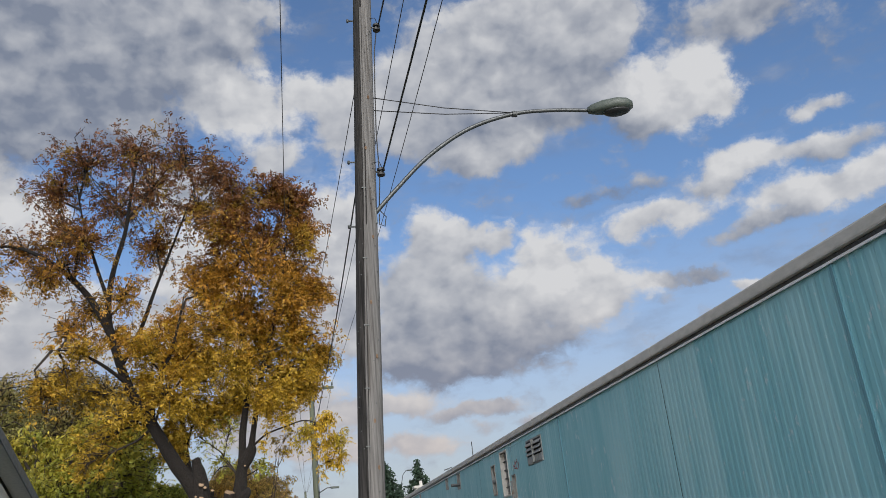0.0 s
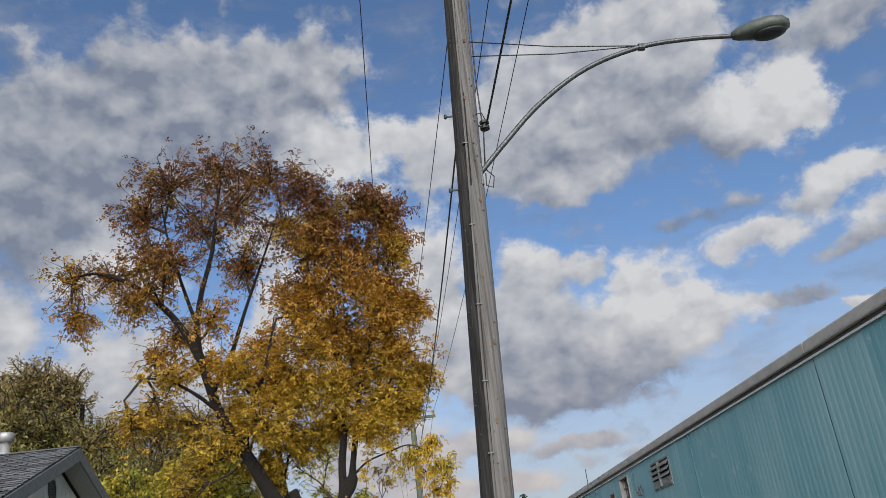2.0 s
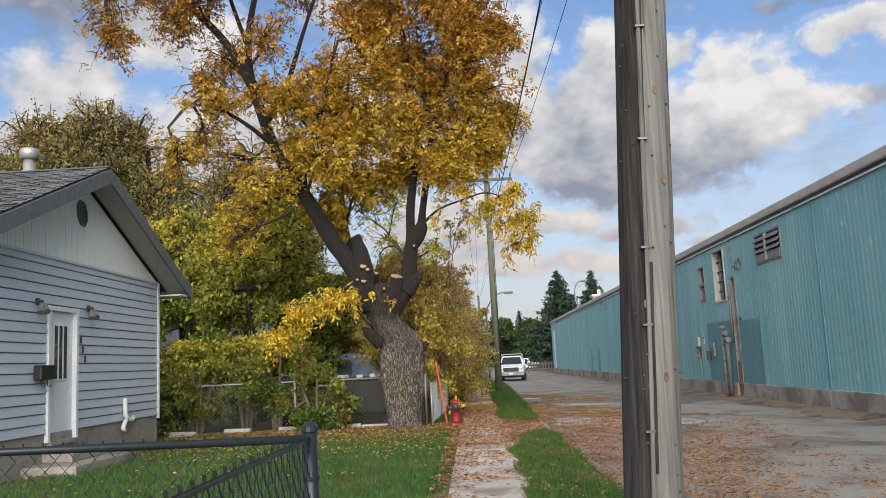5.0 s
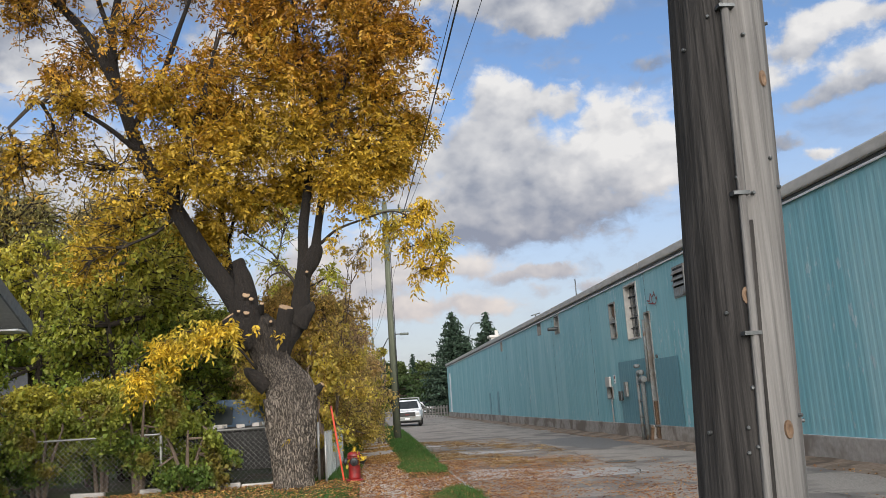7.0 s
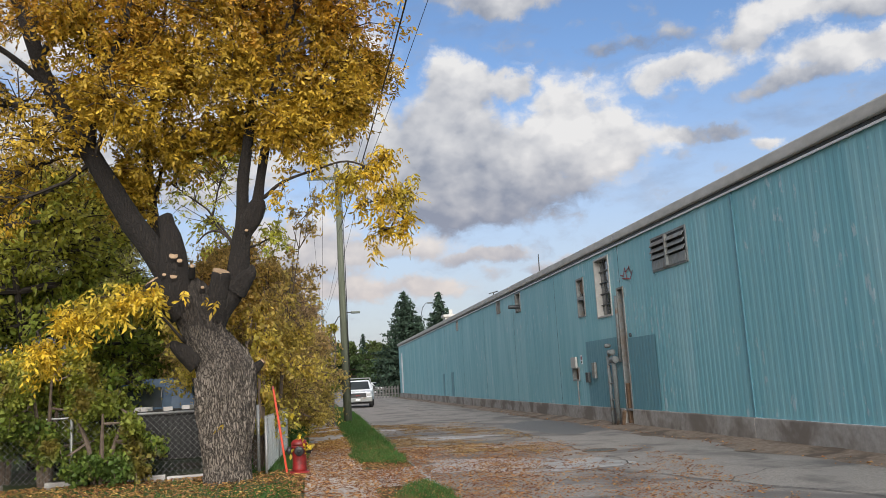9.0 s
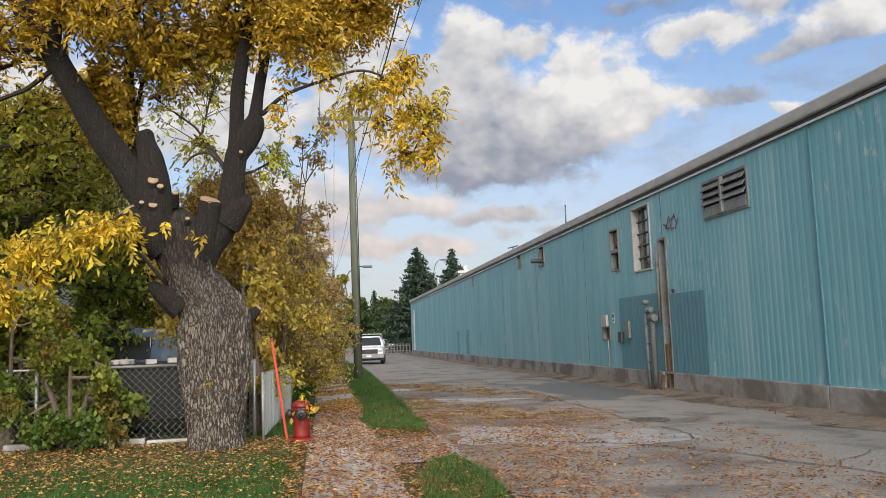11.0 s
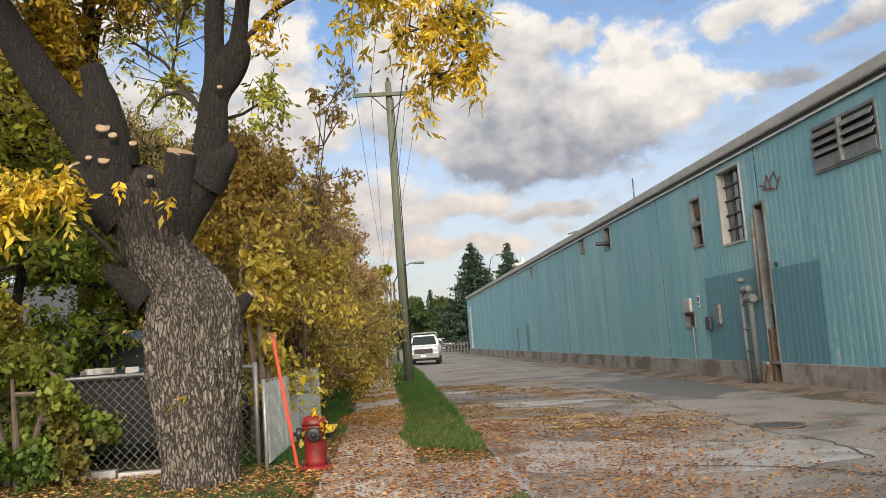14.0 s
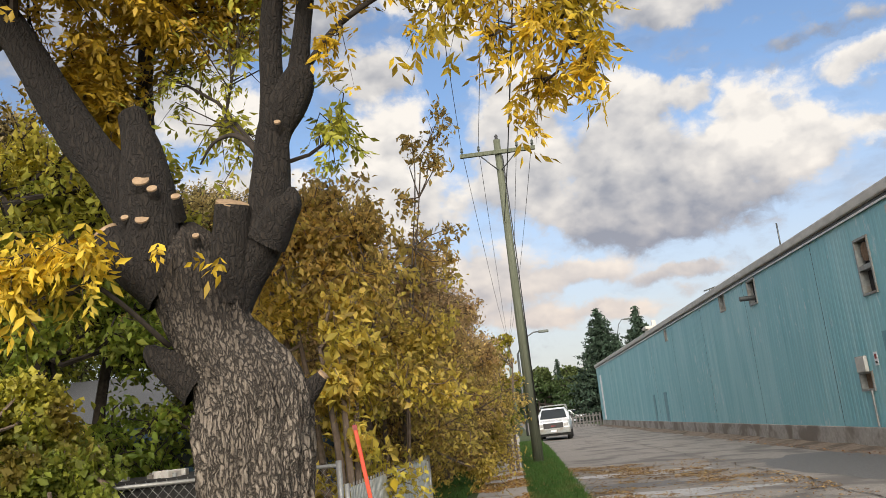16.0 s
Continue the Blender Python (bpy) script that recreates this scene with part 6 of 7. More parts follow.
for x, z, r in ((-2.60, 3.45, 0.10), (-2.51, 3.37, 0.062), (-2.74, 3.16, 0.045), (-2.60, 3.13, 0.082), (-2.32, 3.28, 0.055), (-1.50, 3.85, 0.042), (-2.17, 2.94, 0.042)):
    r *= 0.66
    yy = TY - (0.14 if x > -1.8 else 0.29)
    s = lathe([(r * 1.5, 0.16), (r * 1.3, 0.0), (r * 1.12, -0.05)], (0, 0, 0), 16, "y")
    bmesh.ops.transform(s, matrix=pose(x, yy + 0.02, z, -40, 0, 12), verts=s.verts)
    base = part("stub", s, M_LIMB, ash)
    c = lathe([(r, -0.052), (r, -0.066), (r * 0.3, -0.07)], (0, 0, 0), 16, "y")
    bmesh.ops.transform(c, matrix=pose(x, yy + 0.02, z, -40, 0, 12), verts=c.verts)
    part("saw_cut", c, M_CUT, base, "pale sawn wood")

# the crown: lobes along the limbs
tv, tf = [], []
spots = []


def nearest(lines, p):
    best = min((np.linalg.norm(np.array(q[:3]) - p), tuple(q[:3])) for line in lines for q in smooth_line(line, 4))
    return best[1]


ALL_LIMBS = (LIMB_L[4:], LIMB_L2, LIMB_RA[2:], LIMB_RB[2:], LIMB_BACK[2:], HIGH_1, HIGH_2, HIGH_3, HIGH_4)


def lobe(x, z, r, twigs, leaves, dy=0.0, flat=1.0):
    c = np.array((x, TY + dy, z))
    root = nearest(ALL_LIMBS, c - (0, 0, r * 0.8))
    spots.extend(twigs_and_leaves(tv, tf, root, c, (r, r * 1.1, r * flat), twigs, leaves, 0.026))


# high left part, thin and rust-coloured
for x, z, r, dy in ((-4.4, 13.2, 1.0, 0.0), (-3.2, 13.3, 1.0, 0.3), (-5.7, 12.9, 1.0, -0.3), (-6.6, 12.3, 0.8, 0.2), (-2.2, 12.5, 0.9, -0.2), (-5.0, 11.8, 1.1, 0.8),
                    (-3.8, 11.8, 1.0, -0.8), (-6.4, 11.0, 0.9, 0.3), (-2.6, 11.5, 0.8, 0.5), (-5.6, 10.4, 0.9, -0.6), (-4.0, 10.6, 0.8, 0.7)):
    lobe(x, z, r * 1.15, 46, 13, dy)
# left arm and the loose fringe below it
for x, z, r, dy in ((-8.2, 10.1, 0.75, -0.3), (-7.4, 10.3, 0.7, 0.2), (-8.0, 8.9, 0.55, -0.4), (-7.0, 9.6, 0.6, 0.4), (-6.3, 9.6, 0.7, -0.5), (-5.7, 8.6, 0.6, 0.6),
                    (-4.6, 8.8, 0.6, -0.5), (-6.2, 8.0, 0.6, 0.2), (-5.6, 7.2, 0.6, -0.4), (-5.0, 7.8, 0.6, 0.8), (-6.2, 6.6, 0.6, 0.3), (-6.6, 6.0, 0.6, -0.3), (-5.4, 6.2, 0.7, 0.5)):
    lobe(x, z, r * 1.18, 36, 9, dy)
# dense right part
for x, z, r, dy in ((-1.6, 11.6, 0.9, 0.2), (-0.6, 11.7, 0.8, -0.2), (0.2, 11.4, 0.7, 0.1), (-1.9, 10.6, 0.9, -0.4), (-0.8, 10.5, 1.0, 0.5), (0.3, 10.3, 0.7, -0.3),
                    (-2.2, 9.6, 0.9, 0.3), (-1.2, 9.5, 1.1, -0.8), (-0.1, 9.3, 1.0, 0.4), (-2.4, 8.7, 0.9, -0.2), (-1.3, 8.5, 1.1, 0.9), (-0.2, 8.3, 1.1, -0.7), (0.5, 8.7, 0.6, 0.2),
                    (-2.1, 7.7, 1.0, -0.7), (-0.9, 7.4, 1.0, 0.6), (0.2, 7.3, 0.9, -0.2), (0.6, 6.8, 0.6, 0.5), (-1.5, 6.6, 0.9, -0.6), (-0.4, 6.4, 0.9, 0.3), (0.2, 6.0, 0.6, -0.3), (-1.8, 5.7, 0.7, 0.4), (-0.7, 5.5, 0.6, -0.5)):
    lobe(x, z, r * 1.05, 46, 22, dy)
# middle boughs, dense and orange
for x, z, r, dy in ((-3.2, 7.7, 0.9, 0.4), (-3.9, 7.2, 0.9, -0.6), (-3.0, 6.7, 1.0, -0.4), (-4.0, 6.2, 1.0, 0.5), (-3.3, 5.7, 0.9, -0.9), (-2.6, 5.5, 0.7, 0.4), (-2.6, 7.0, 0.8, 0.9), (-3.6, 4.9, 0.6, 0.8)):
    lobe(x, z, r * 1.05, 46, 22, dy)
# loose yellow fringe under the left limb
for x, z, r, dy in ((-4.7, 5.4, 0.7, -0.3), (-5.3, 4.9, 0.7, 0.3), (-5.6, 4.3, 0.6, 0.2)):
    lobe(x, z, r, 26, 9, dy)
ash_crown = np.concatenate(spots)
compound_leaves("crown", ash_crown, M_ASH, ash, 5, 0.19, 0.088, 0.038, 0.5, label="gold, olive and rust autumn leaves")
# yellow boughs low down: the drooping one over the pavement, the left one, and shoots from the cuts
spots2 = []
for c, r, k in (((0.35, TY - 0.6, 4.75), (0.45, 0.4, 0.3), 16), ((0.75, TY - 0.72, 4.25), (0.35, 0.35, 0.45), 18), ((0.98, TY - 0.76, 3.75), (0.22, 0.25, 0.3), 12), ((0.62, TY - 0.5, 3.75), (0.2, 0.2, 0.32), 9), ((-0.35, TY - 0.4, 5.0), (0.4, 0.4, 0.3), 9), ((-0.9, TY - 0.3, 4.5), (0.3, 0.3, 0.35), 5), ((0.1, TY - 0.6, 4.55), (0.5, 0.4, 0.4), 14), ((0.75, TY - 0.7, 4.85), (0.4, 0.4, 0.35), 16), ((0.3, TY - 0.65, 4.15), (0.3, 0.3, 0.3), 8), ((1.05, TY - 0.75, 4.3), (0.25, 0.25, 0.35), 10)):
    spots2.extend(twigs_and_leaves(tv, tf, nearest((DROOP,), np.array(c)), c, r, k, 6, 0.010, 0.2))
for c, r, k in (((-3.3, TY - 0.8, 2.72), (0.5, 0.4, 0.26), 26), ((-3.9, TY - 0.7, 2.5), (0.5, 0.4, 0.3), 26), ((-4.4, TY - 0.6, 2.1), (0.4, 0.35, 0.25), 20), ((-2.85, TY - 0.8, 2.85), (0.25, 0.3, 0.2), 12)):
    spots2.extend(twigs_and_leaves(tv, tf, nearest((LOW_L,), np.array(c)), c, r, k, 8, 0.010, 0.25))
for c in ((-2.42, TY - 0.46, 2.88), (-1.98, TY - 0.44, 2.72), (-1.86, TY - 0.52, 0.90)):
    spots2.append(np.array(c) + RNG.normal(size=(3 if c[2] > 1 else 1, 3)) * (0.04, 0.02, 0.03))
compound_leaves("yellow_foliage", np.concatenate(spots2), M_YELLOW, ash, 5, 0.20, 0.10, 0.036, 1.0, label="bright yellow drooping leaves")
# thin leaves between the fork
spots3 = []
for c, r in (((-2.2, TY + 0.5, 4.3), (0.7, 0.5, 0.6)), ((-1.9, TY + 0.3, 5.0), (0.8, 0.6, 0.5)), ((-2.8, TY + 0.7, 4.9), (0.7, 0.6, 0.5)), ((-1.0, TY + 0.2, 3.9), (0.4, 0.4, 0.4))):
    spots3.extend(twigs_and_leaves(tv, tf, (-1.62, TY + 0.1, 3.6), c, r, 14, 6, 0.014))
compound_leaves("inner_foliage", np.concatenate(spots3), M_OLIVE, ash, 5, 0.18, 0.085, 0.034, 0.7, label="sparse olive leaves in the fork")
raw("twig_growth", tv, tf, M_TWIG, ash, "fine dark twigs", kind="stuff")


# ---- shrubs, garden trees and the far trees ----
def grown(name, label, at, height, spread, lobes, twigs, leaves, material, leaf=0.11, width=0.05, stems=3, first=0.15, group="", category="shrub", thick=0.03, seed=1, lean=(0, 0)):
    """A shrub or tree: forking stems, and a crown of lobes with gaps between them."""
    global RNG
    keep = RNG
    RNG = np.random.default_rng(seed)
    ob = thing(name, label, category, at, group)
    v, f = [], []
    sp = []
    x0, y0, z0 = at
    tips = []
    for s in range(stems):
        a = 2 * math.pi * (s + RNG.random()) / stems
        line = [(x0 + 0.1 * math.cos(a), y0 + 0.1 * math.sin(a), z0 - 0.1, thick * 1.6),
                (x0 + spread * 0.2 * math.cos(a) + lean[0] * 0.3, y0 + spread * 0.2 * math.sin(a), z0 + height * 0.35, thick * 1.2),
                (x0 + spread * 0.45 * math.cos(a) + lean[0], y0 + spread * 0.45 * math.sin(a) + lean[1], z0 + height * 0.75, thick * 0.6)]
        q = smooth_line(line, 4)
        tube_into(v, f, [tuple(p[:3]) for p in q], [p[3] for p in q], 7)
        tips += [p[:3] for p in q[3:]]
    for _ in range(lobes):
        u = first + (1 - first) * RNG.random() ** 0.8
        wide = math.sin(math.pi * min(1, 0.22 + 0.72 * u)) ** 0.7
        a = 2 * math.pi * RNG.random()
        rr = spread * wide * math.sqrt(RNG.random())
        r = (0.16 + 0.12 * RNG.random()) * min(spread, height * 0.5) * 1.2
        c = np.array((x0 + rr * math.cos(a) + lean[0] * u, y0 + rr * math.sin(a) + lean[1] * u, z0 + height * u - r * 0.4))
        root = min(tips, key=lambda p: np.linalg.norm(p - c + np.array((0, 0, 0.4 * r))))
        sp.extend(twigs_and_leaves(v, f, root, c, (r, r, r * 0.8), twigs, leaves, thick * 0.5))
    raw("stem_growth", v, f, M_SHRUBTWIG if category == "shrub" else M_TWIG, ob, "thin brown stems", kind="stuff")
    leaf_mesh("foliage", np.concatenate(sp), leaf, width, material, ob)
    RNG = keep
    return ob


# the row of tall shrubs along the pavement
hedge_label = "tall twiggy shrub with yellow and russet leaves overhanging the pavement"
h1 = grown("shrub", hedge_label, (-1.9, 26.2, 0), 4.3, 1.55, 56, 20, 23, M_HEDGEYELLOW, 0.078, 0.040, 6, 0.12, "pavement shrubs", seed=3)
h2 = grown("shrub", hedge_label, (-1.8, 29.4, 0), 4.7, 1.75, 60, 22, 24, M_HEDGE, 0.075, 0.038, 7, 0.10, "pavement shrubs", seed=4)
h3 = grown("shrub", hedge_label, (-1.7, 33.0, 0), 4.4, 1.8, 58, 22, 24, M_HEDGE, 0.08, 0.04, 7, 0.08, "pavement shrubs", seed=5)
for k, (x, y, s, src) in enumerate(((-1.6, 36.6, 1.0, h2), (-1.5, 40.4, 0.95, h3), (-1.7, 44.5, 1.0, h1), (-1.6, 48.5, 0.9, h2), (-1.8, 53, 1.0, h3), (-2.0, 58, 1.0, h2), (-2.4, 30.8, 1.1, h3))):
    copy_thing(src, pose(x, y, 0, 0, 0, 67 * k + 20))
# a bare leader above the shrubs
grown("sapling", "slender sapling with few leaves above the shrubs", (-1.2, 27.2, 0), 5.6, 0.8, 15, 6, 11, M_HEDGEYELLOW, 0.09, 0.045, 2, 0.55, category="shrub", thick=0.013, seed=9, lean=(0.7, 0))
grown("shrub", "low green shrub at the foot of the pole", (0.0, 38.0, 0), 3.4, 0.6, 12, 12, 12, M_VINE, 0.10, 0.06, 3, 0.2, seed=10)
# green growth behind the chain-link fence
vine = "green leafy shrub growing through the chain-link fence"
grown("shrub", vine, (-3.9, 24.0, 0), 1.5, 0.85, 22, 20, 30, M_VINE, 0.075, 0.058, 4, 0.1, "fence shrubs", seed=12)
fence_shrub = grown("shrub", vine, (-4.9, 24.6, 0), 2.3, 1.0, 28, 20, 30, M_VINE, 0.075, 0.058, 4, 0.1, "fence shrubs", seed=13)
grown("shrub", "dark green bush by the corner of the house", (-6.9, 25.0, 0), 1.7, 1.2, 26, 20, 26, M_VINE, 0.07, 0.05, 5, 0.05, "fence shrubs", seed=14)
grown("shrub", vine, (-1.45, 24.75, 0), 2.9, 0.5, 18, 12, 12, M_HEDGEYELLOW, 0.10, 0.05, 4, 0.1, "fence shrubs", seed=15)
g1 = grown("garden_tree", "olive-green garden tree with yellowing leaves", (-6.2, 28.5, 0), 6.6, 2.5, 54, 22, 24, M_OLIVE, 0.12, 0.065, 3, 0.12, "garden trees", "tree", 0.07, 16)
copy_thing(g1, pose(-4.6, 31.8, 0, 0, 0, 120) @ Matrix.Scale(0.68, 4))
copy_thing(g1, pose(-9.3, 31.0, 0, 0, 0, 230))
copy_thing(g1, pose(-6.5, 38.0, 0, 0, 0, 40) @ Matrix.Scale(0.8, 4))
for k, (x, y, s) in enumerate(((-5.9, 25.6, 1.0), (-7.6, 26.4, 1.1), (-8.9, 25.6, 1.0), (-6.6, 27.2, 1.1), (-10.4, 26.4, 1.0))):
    copy_thing(fence_shrub, pose(x, y, 0, 0, 0, 73 * k + 30))
# big trees behind the house
w1 = grown("willow_tree", "large olive-brown willow behind the house", (-19.0, 45.0, 0), 14.6, 6.4, 120, 34, 44, M_FAROLIVE, 0.17, 0.07, 4, 0.2, "trees behind the house", "tree", 0.2, 18)
copy_thing(w1, pose(-29.0, 50.0, 0, 0, 0, 140))
copy_thing(w1, pose(-14.5, 58.0, 0, 0, 0, 200))
# distant leafy trees across the end of the street
f1 = grown("street_tree", "distant green street tree", (-3.5, 96, 0), 8.5, 4.2, 50, 18, 13, M_FARGREEN, 0.45, 0.28, 3, 0.1, "distant trees", "tree", 0.15, 20)
for k, (x, y) in enumerate(((4.5, 150), (10.5, 158), (-6, 120), (-11, 85), (15.5, 170), (-8, 160), (22, 165), (0.0, 185), (7.5, 190), (-22, 80), (32, 180), (-38, 78), (-48, 60))):
    copy_thing(f1, pose(x, y, 0, 0, 0, 61 * k))


def spruce(x, y, height, wide, seed):
    r = np.random.default_rng(seed)
    ob = thing("spruce", "tall dark green spruce tree", "tree", (x, y, 0), "distant spruces")
    tube("trunk", [(x, y, -0.2), (x, y, height * 0.97)], [0.22, 0.02], M_TWIG, ob, 8)
    pts = []
    z = height * 0.06
    while z < height * 0.98:
        u = z / height
        reach = wide * (1 - u) ** 0.85 * (0.85 + 0.3 * r.random())
        for k in range(max(7, int(28 * (1 - u) + 7))):
            a = 2 * math.pi * r.random()
            l = reach * (0.7 + 0.4 * r.random())
            n = max(3, int(l * 9))
            t = np.linspace(0.08, 1, n)
            pts.append(np.stack([x + l * t * math.cos(a), y + l * t * math.sin(a), z - 0.28 * l * t + 0.16 * l * t ** 3 + 0 * t], 1) + r.normal(size=(n, 3)) * 0.09)
        z += 0.42 * (0.6 + 0.7 * (1 - u))
    leaf_mesh("needles", np.concatenate(pts), 0.50, 0.20, M_NEEDLE, ob, 0.12)
    return ob


spruce(10.9, 112, 12.8, 5.6, 1)
spruce(13.4, 118, 9.8, 4.4, 2)
spruce(15.6, 114, 12.6, 5.0, 3)
spruce(17.6, 121, 10.6, 2.8, 5)
spruce(9.6, 178, 11.4, 3.4, 4)


# ---- vehicles ----
def wheel(parent, x, y, z, r, w):
    t = part("wheel", lathe([(r * 0.6, -w / 2), (r * 0.93, -w / 2), (r, -w * 0.3), (r, w * 0.3), (r * 0.93, w / 2), (r * 0.6, w / 2)], (x, y, z), 24, "x"), M_TYRE, parent, "black tyre", True)
    side = 1 if x > parent.location.x else -1
    part("rim", lathe([(0.03, side * w * 0.42), (r * 0.35, side * w * 0.40), (r * 0.58, side * w * 0.46), (r * 0.60, side * w * 0.52), (0.02, side * w * 0.50)], (x, y, z), 18, "x"), M_GREYMETAL, t)


def shell(sections, material_bm=None):
    """A body lofted through cross sections (y, half width low, half width high, z low, z high)."""
    bm = bmesh.new()
    rings = []
    for y, a, b, z0, z1 in sections:
        ring = []
        h = z1 - z0
        for x, z in ((-a * 0.96, z0), (-a, z0 + 0.08 * h), (-a, z0 + 0.55 * h), (-b, z1 - 0.12 * h), (-b * 0.93, z1), (b * 0.93, z1), (b, z1 - 0.12 * h), (a, z0 + 0.55 * h), (a, z0 + 0.08 * h), (a * 0.96, z0)):
            ring.append(bm.verts.new((x, y, z)))
        rings.append(ring)
    n = len(rings[0])
    for r0, r1 in zip(rings, rings[1:]):
        for k in range(n):
            bm.faces.new((r0[k], r0[(k + 1) % n], r1[(k + 1) % n], r1[k]))
    bm.faces.new(list(reversed(rings[0])))
    bm.faces.new(rings[-1])
    bmesh.ops.recalc_face_normals(bm, faces=bm.faces)
    return bm


def at(bm, m):
    bmesh.ops.transform(bm, matrix=m, verts=bm.verts)
    return bm


def pickup(x, y, label, rack=True, turn=0.0):
    """A pickup that faces -y."""
    p = thing("pickup_truck", label, "truck", (x, y, 0))
    z = ground_z(x)
    m = pose(x, y, z, 0, 0, turn) @ Matrix.Scale(0.87, 4)
    body = part("body", at(shell([(-2.72, 0.82, 0.80, 0.55, 0.98), (-2.62, 0.93, 0.86, 0.48, 1.06), (-1.9, 0.98, 0.92, 0.45, 1.14), (-1.25, 0.99, 0.94, 0.45, 1.18), (2.5, 0.99, 0.95, 0.45, 1.22), (2.7, 0.96, 0.93, 0.5, 1.2)]), m), M_TRUCKWHITE, p, "white pickup body")
    cab = part("cab", at(shell([(-1.35, 0.93, 0.86, 1.10, 1.16), (-0.62, 0.92, 0.74, 1.12, 1.80), (-0.3, 0.92, 0.74, 1.12, 1.87), (0.75, 0.92, 0.74, 1.12, 1.86), (1.0, 0.92, 0.80, 1.12, 1.6)]), m), M_TRUCKWHITE, p, "white cab")
    ws = bmesh.new()
    q = [ws.verts.new(c) for c in ((-0.80, -1.285, 1.235), (0.80, -1.285, 1.235), (0.66, -0.68, 1.765), (-0.66, -0.68, 1.765))]
    ws.faces.new(q)
    bmesh.ops.solidify(ws, geom=ws.faces[:], thickness=0.012)
    part("windscreen", at(ws, m @ pose(0, -0.03, 0.012)), M_GLASS, cab, "dark windscreen")
    for s in (-1, 1):
        part("side_window", at(boxed(s * 0.86 - 0.01, s * 0.86 + 0.03 * s, -0.45, 0.55, 1.30, 1.68, bevel=0.01, turn=Matrix.Rotation(radians(-s * 13), 4, "Y")), m), M_GLASS, cab)
        part("headlight", at(boxed(s * 0.73 - 0.13, s * 0.73 + 0.13, -2.735, -2.60, 0.78, 0.96, bevel=0.02), m), M_GALV, body, "clear headlight")
        part("mirror", at(boxed(s * 1.10 - 0.09, s * 1.10 + 0.09, -0.85, -0.72, 1.18, 1.42, bevel=0.03), m), M_BLACK, cab, "black door mirror")
        for yy in (-1.75, 1.75):
            wheel(p, *(m @ Vector((s * 0.86, yy, 0.38))), 0.335, 0.22)
    part("grille", at(boxed(-0.58, 0.58, -2.765, -2.64, 0.62, 1.0, bevel=0.02), m), M_BLACK, body, "black grille")
    part("badge", at(boxed(-0.14, 0.14, -2.774, -2.764, 0.80, 0.86), m), M_RED, body, "small red badge shape")
    part("bumper", at(boxed(-0.97, 0.97, -2.86, -2.62, 0.40, 0.70, bevel=0.04), m), M_GREYMETAL, p, "dull metal front bumper")
    part("plate_bar", at(boxed(-0.16, 0.16, -2.866, -2.858, 0.50, 0.61), m), M_WHITE, p, "plain pale plate")
    part("lower_valance", at(boxed(-0.9, 0.9, -2.6, 2.5, 0.26, 0.46), m), M_BLACK, p)
    if rack:
        rk = part("roof_rack", at(boxed(-0.78, 0.78, -0.35, -0.28, 1.99, 2.04), m), M_GREYMETAL, p, "steel ladder rack")
        part("rack_bar", at(boxed(-0.78, 0.78, 2.3, 2.37, 1.99, 2.04), m), M_GREYMETAL, rk)
        for s in (-1, 1):
            part("rack_bar", at(boxed(s * 0.76 - 0.03, s * 0.76 + 0.03, -0.35, 2.37, 1.93, 1.99), m), M_GREYMETAL, rk)
            for yy in (-0.3, 2.33):
                part("rack_leg", at(boxed(s * 0.78 - 0.025, s * 0.78 + 0.025, yy - 0.03, yy + 0.03, 1.2 if yy > 1 else 1.82, 1.95), m), M_GREYMETAL, rk)
    return p


pickup(2.25, 62.0, "white pickup truck with a black grille parked at the kerb", True, -5)
pickup(6.3, 112.0, "white pickup truck parked far down the lane", False, 55)

# behind the fence: a covered trailer and a blue van
trailer = thing("utility_trailer", "black covered utility trailer behind the fence", "trailer", (-3.5, 26.0, 0))
part("box", boxed(-5.2, -2.2, 25.2, 26.9, 0.25, 1.02, bevel=0.03), M_TYRE, trailer, "black trailer box")
part("cover", boxed(-5.25, -2.15, 25.15, 26.95, 1.02, 1.10, bevel=0.035), M_TYRE, trailer, "dark tarpaulin cover")
for k in range(26):
    bx = -5.1 + 2.8 * RNG.random()
    by = 25.2 + 0.5 * RNG.random()
    s = 0.04 + 0.05 * RNG.random()
    part("scrap", boxed(bx - s, bx + s, by - s * 0.7, by + s * 0.7, 1.09, 1.11 + s * 0.7, bevel=0.008, turn=Matrix.Rotation(RNG.random() * 3, 4, "Z")), M_STUCCO if k % 3 else M_GREYMETAL, trailer)
for s in (-5.0, -2.4):
    wheel(trailer, s, 26.0, 0.28, 0.28, 0.2)
van = thing("blue_van", "dark blue van parked in the garden behind the fence", "van", (-4.1, 29.4, 0))
part("body", at(shell([(-2.2, 0.85, 0.75, 0.35, 0.95), (-1.5, 0.92, 0.85, 0.32, 1.05), (-0.7, 0.93, 0.78, 0.32, 1.72), (2.1, 0.93, 0.80, 0.32, 1.78), (2.25, 0.90, 0.78, 0.4, 1.7)]), pose(-4.1, 29.4, 0, 0, 0, 82)), M_BLUE, van, "dark blue body")
part("side_window", at(boxed(-0.90, -0.86, -0.5, 1.9, 1.12, 1.55, bevel=0.01, turn=Matrix.Rotation(radians(8), 4, "Y")), pose(-4.1, 29.4, 0, 0, 0, 82)), M_GLASS, van)
for dx in (-1.45, 1.45):
    for dy in (-0.75, 0.75):
        wheel(van, -4.1 + dx, 29.4 + dy, 0.3, 0.3, 0.2)

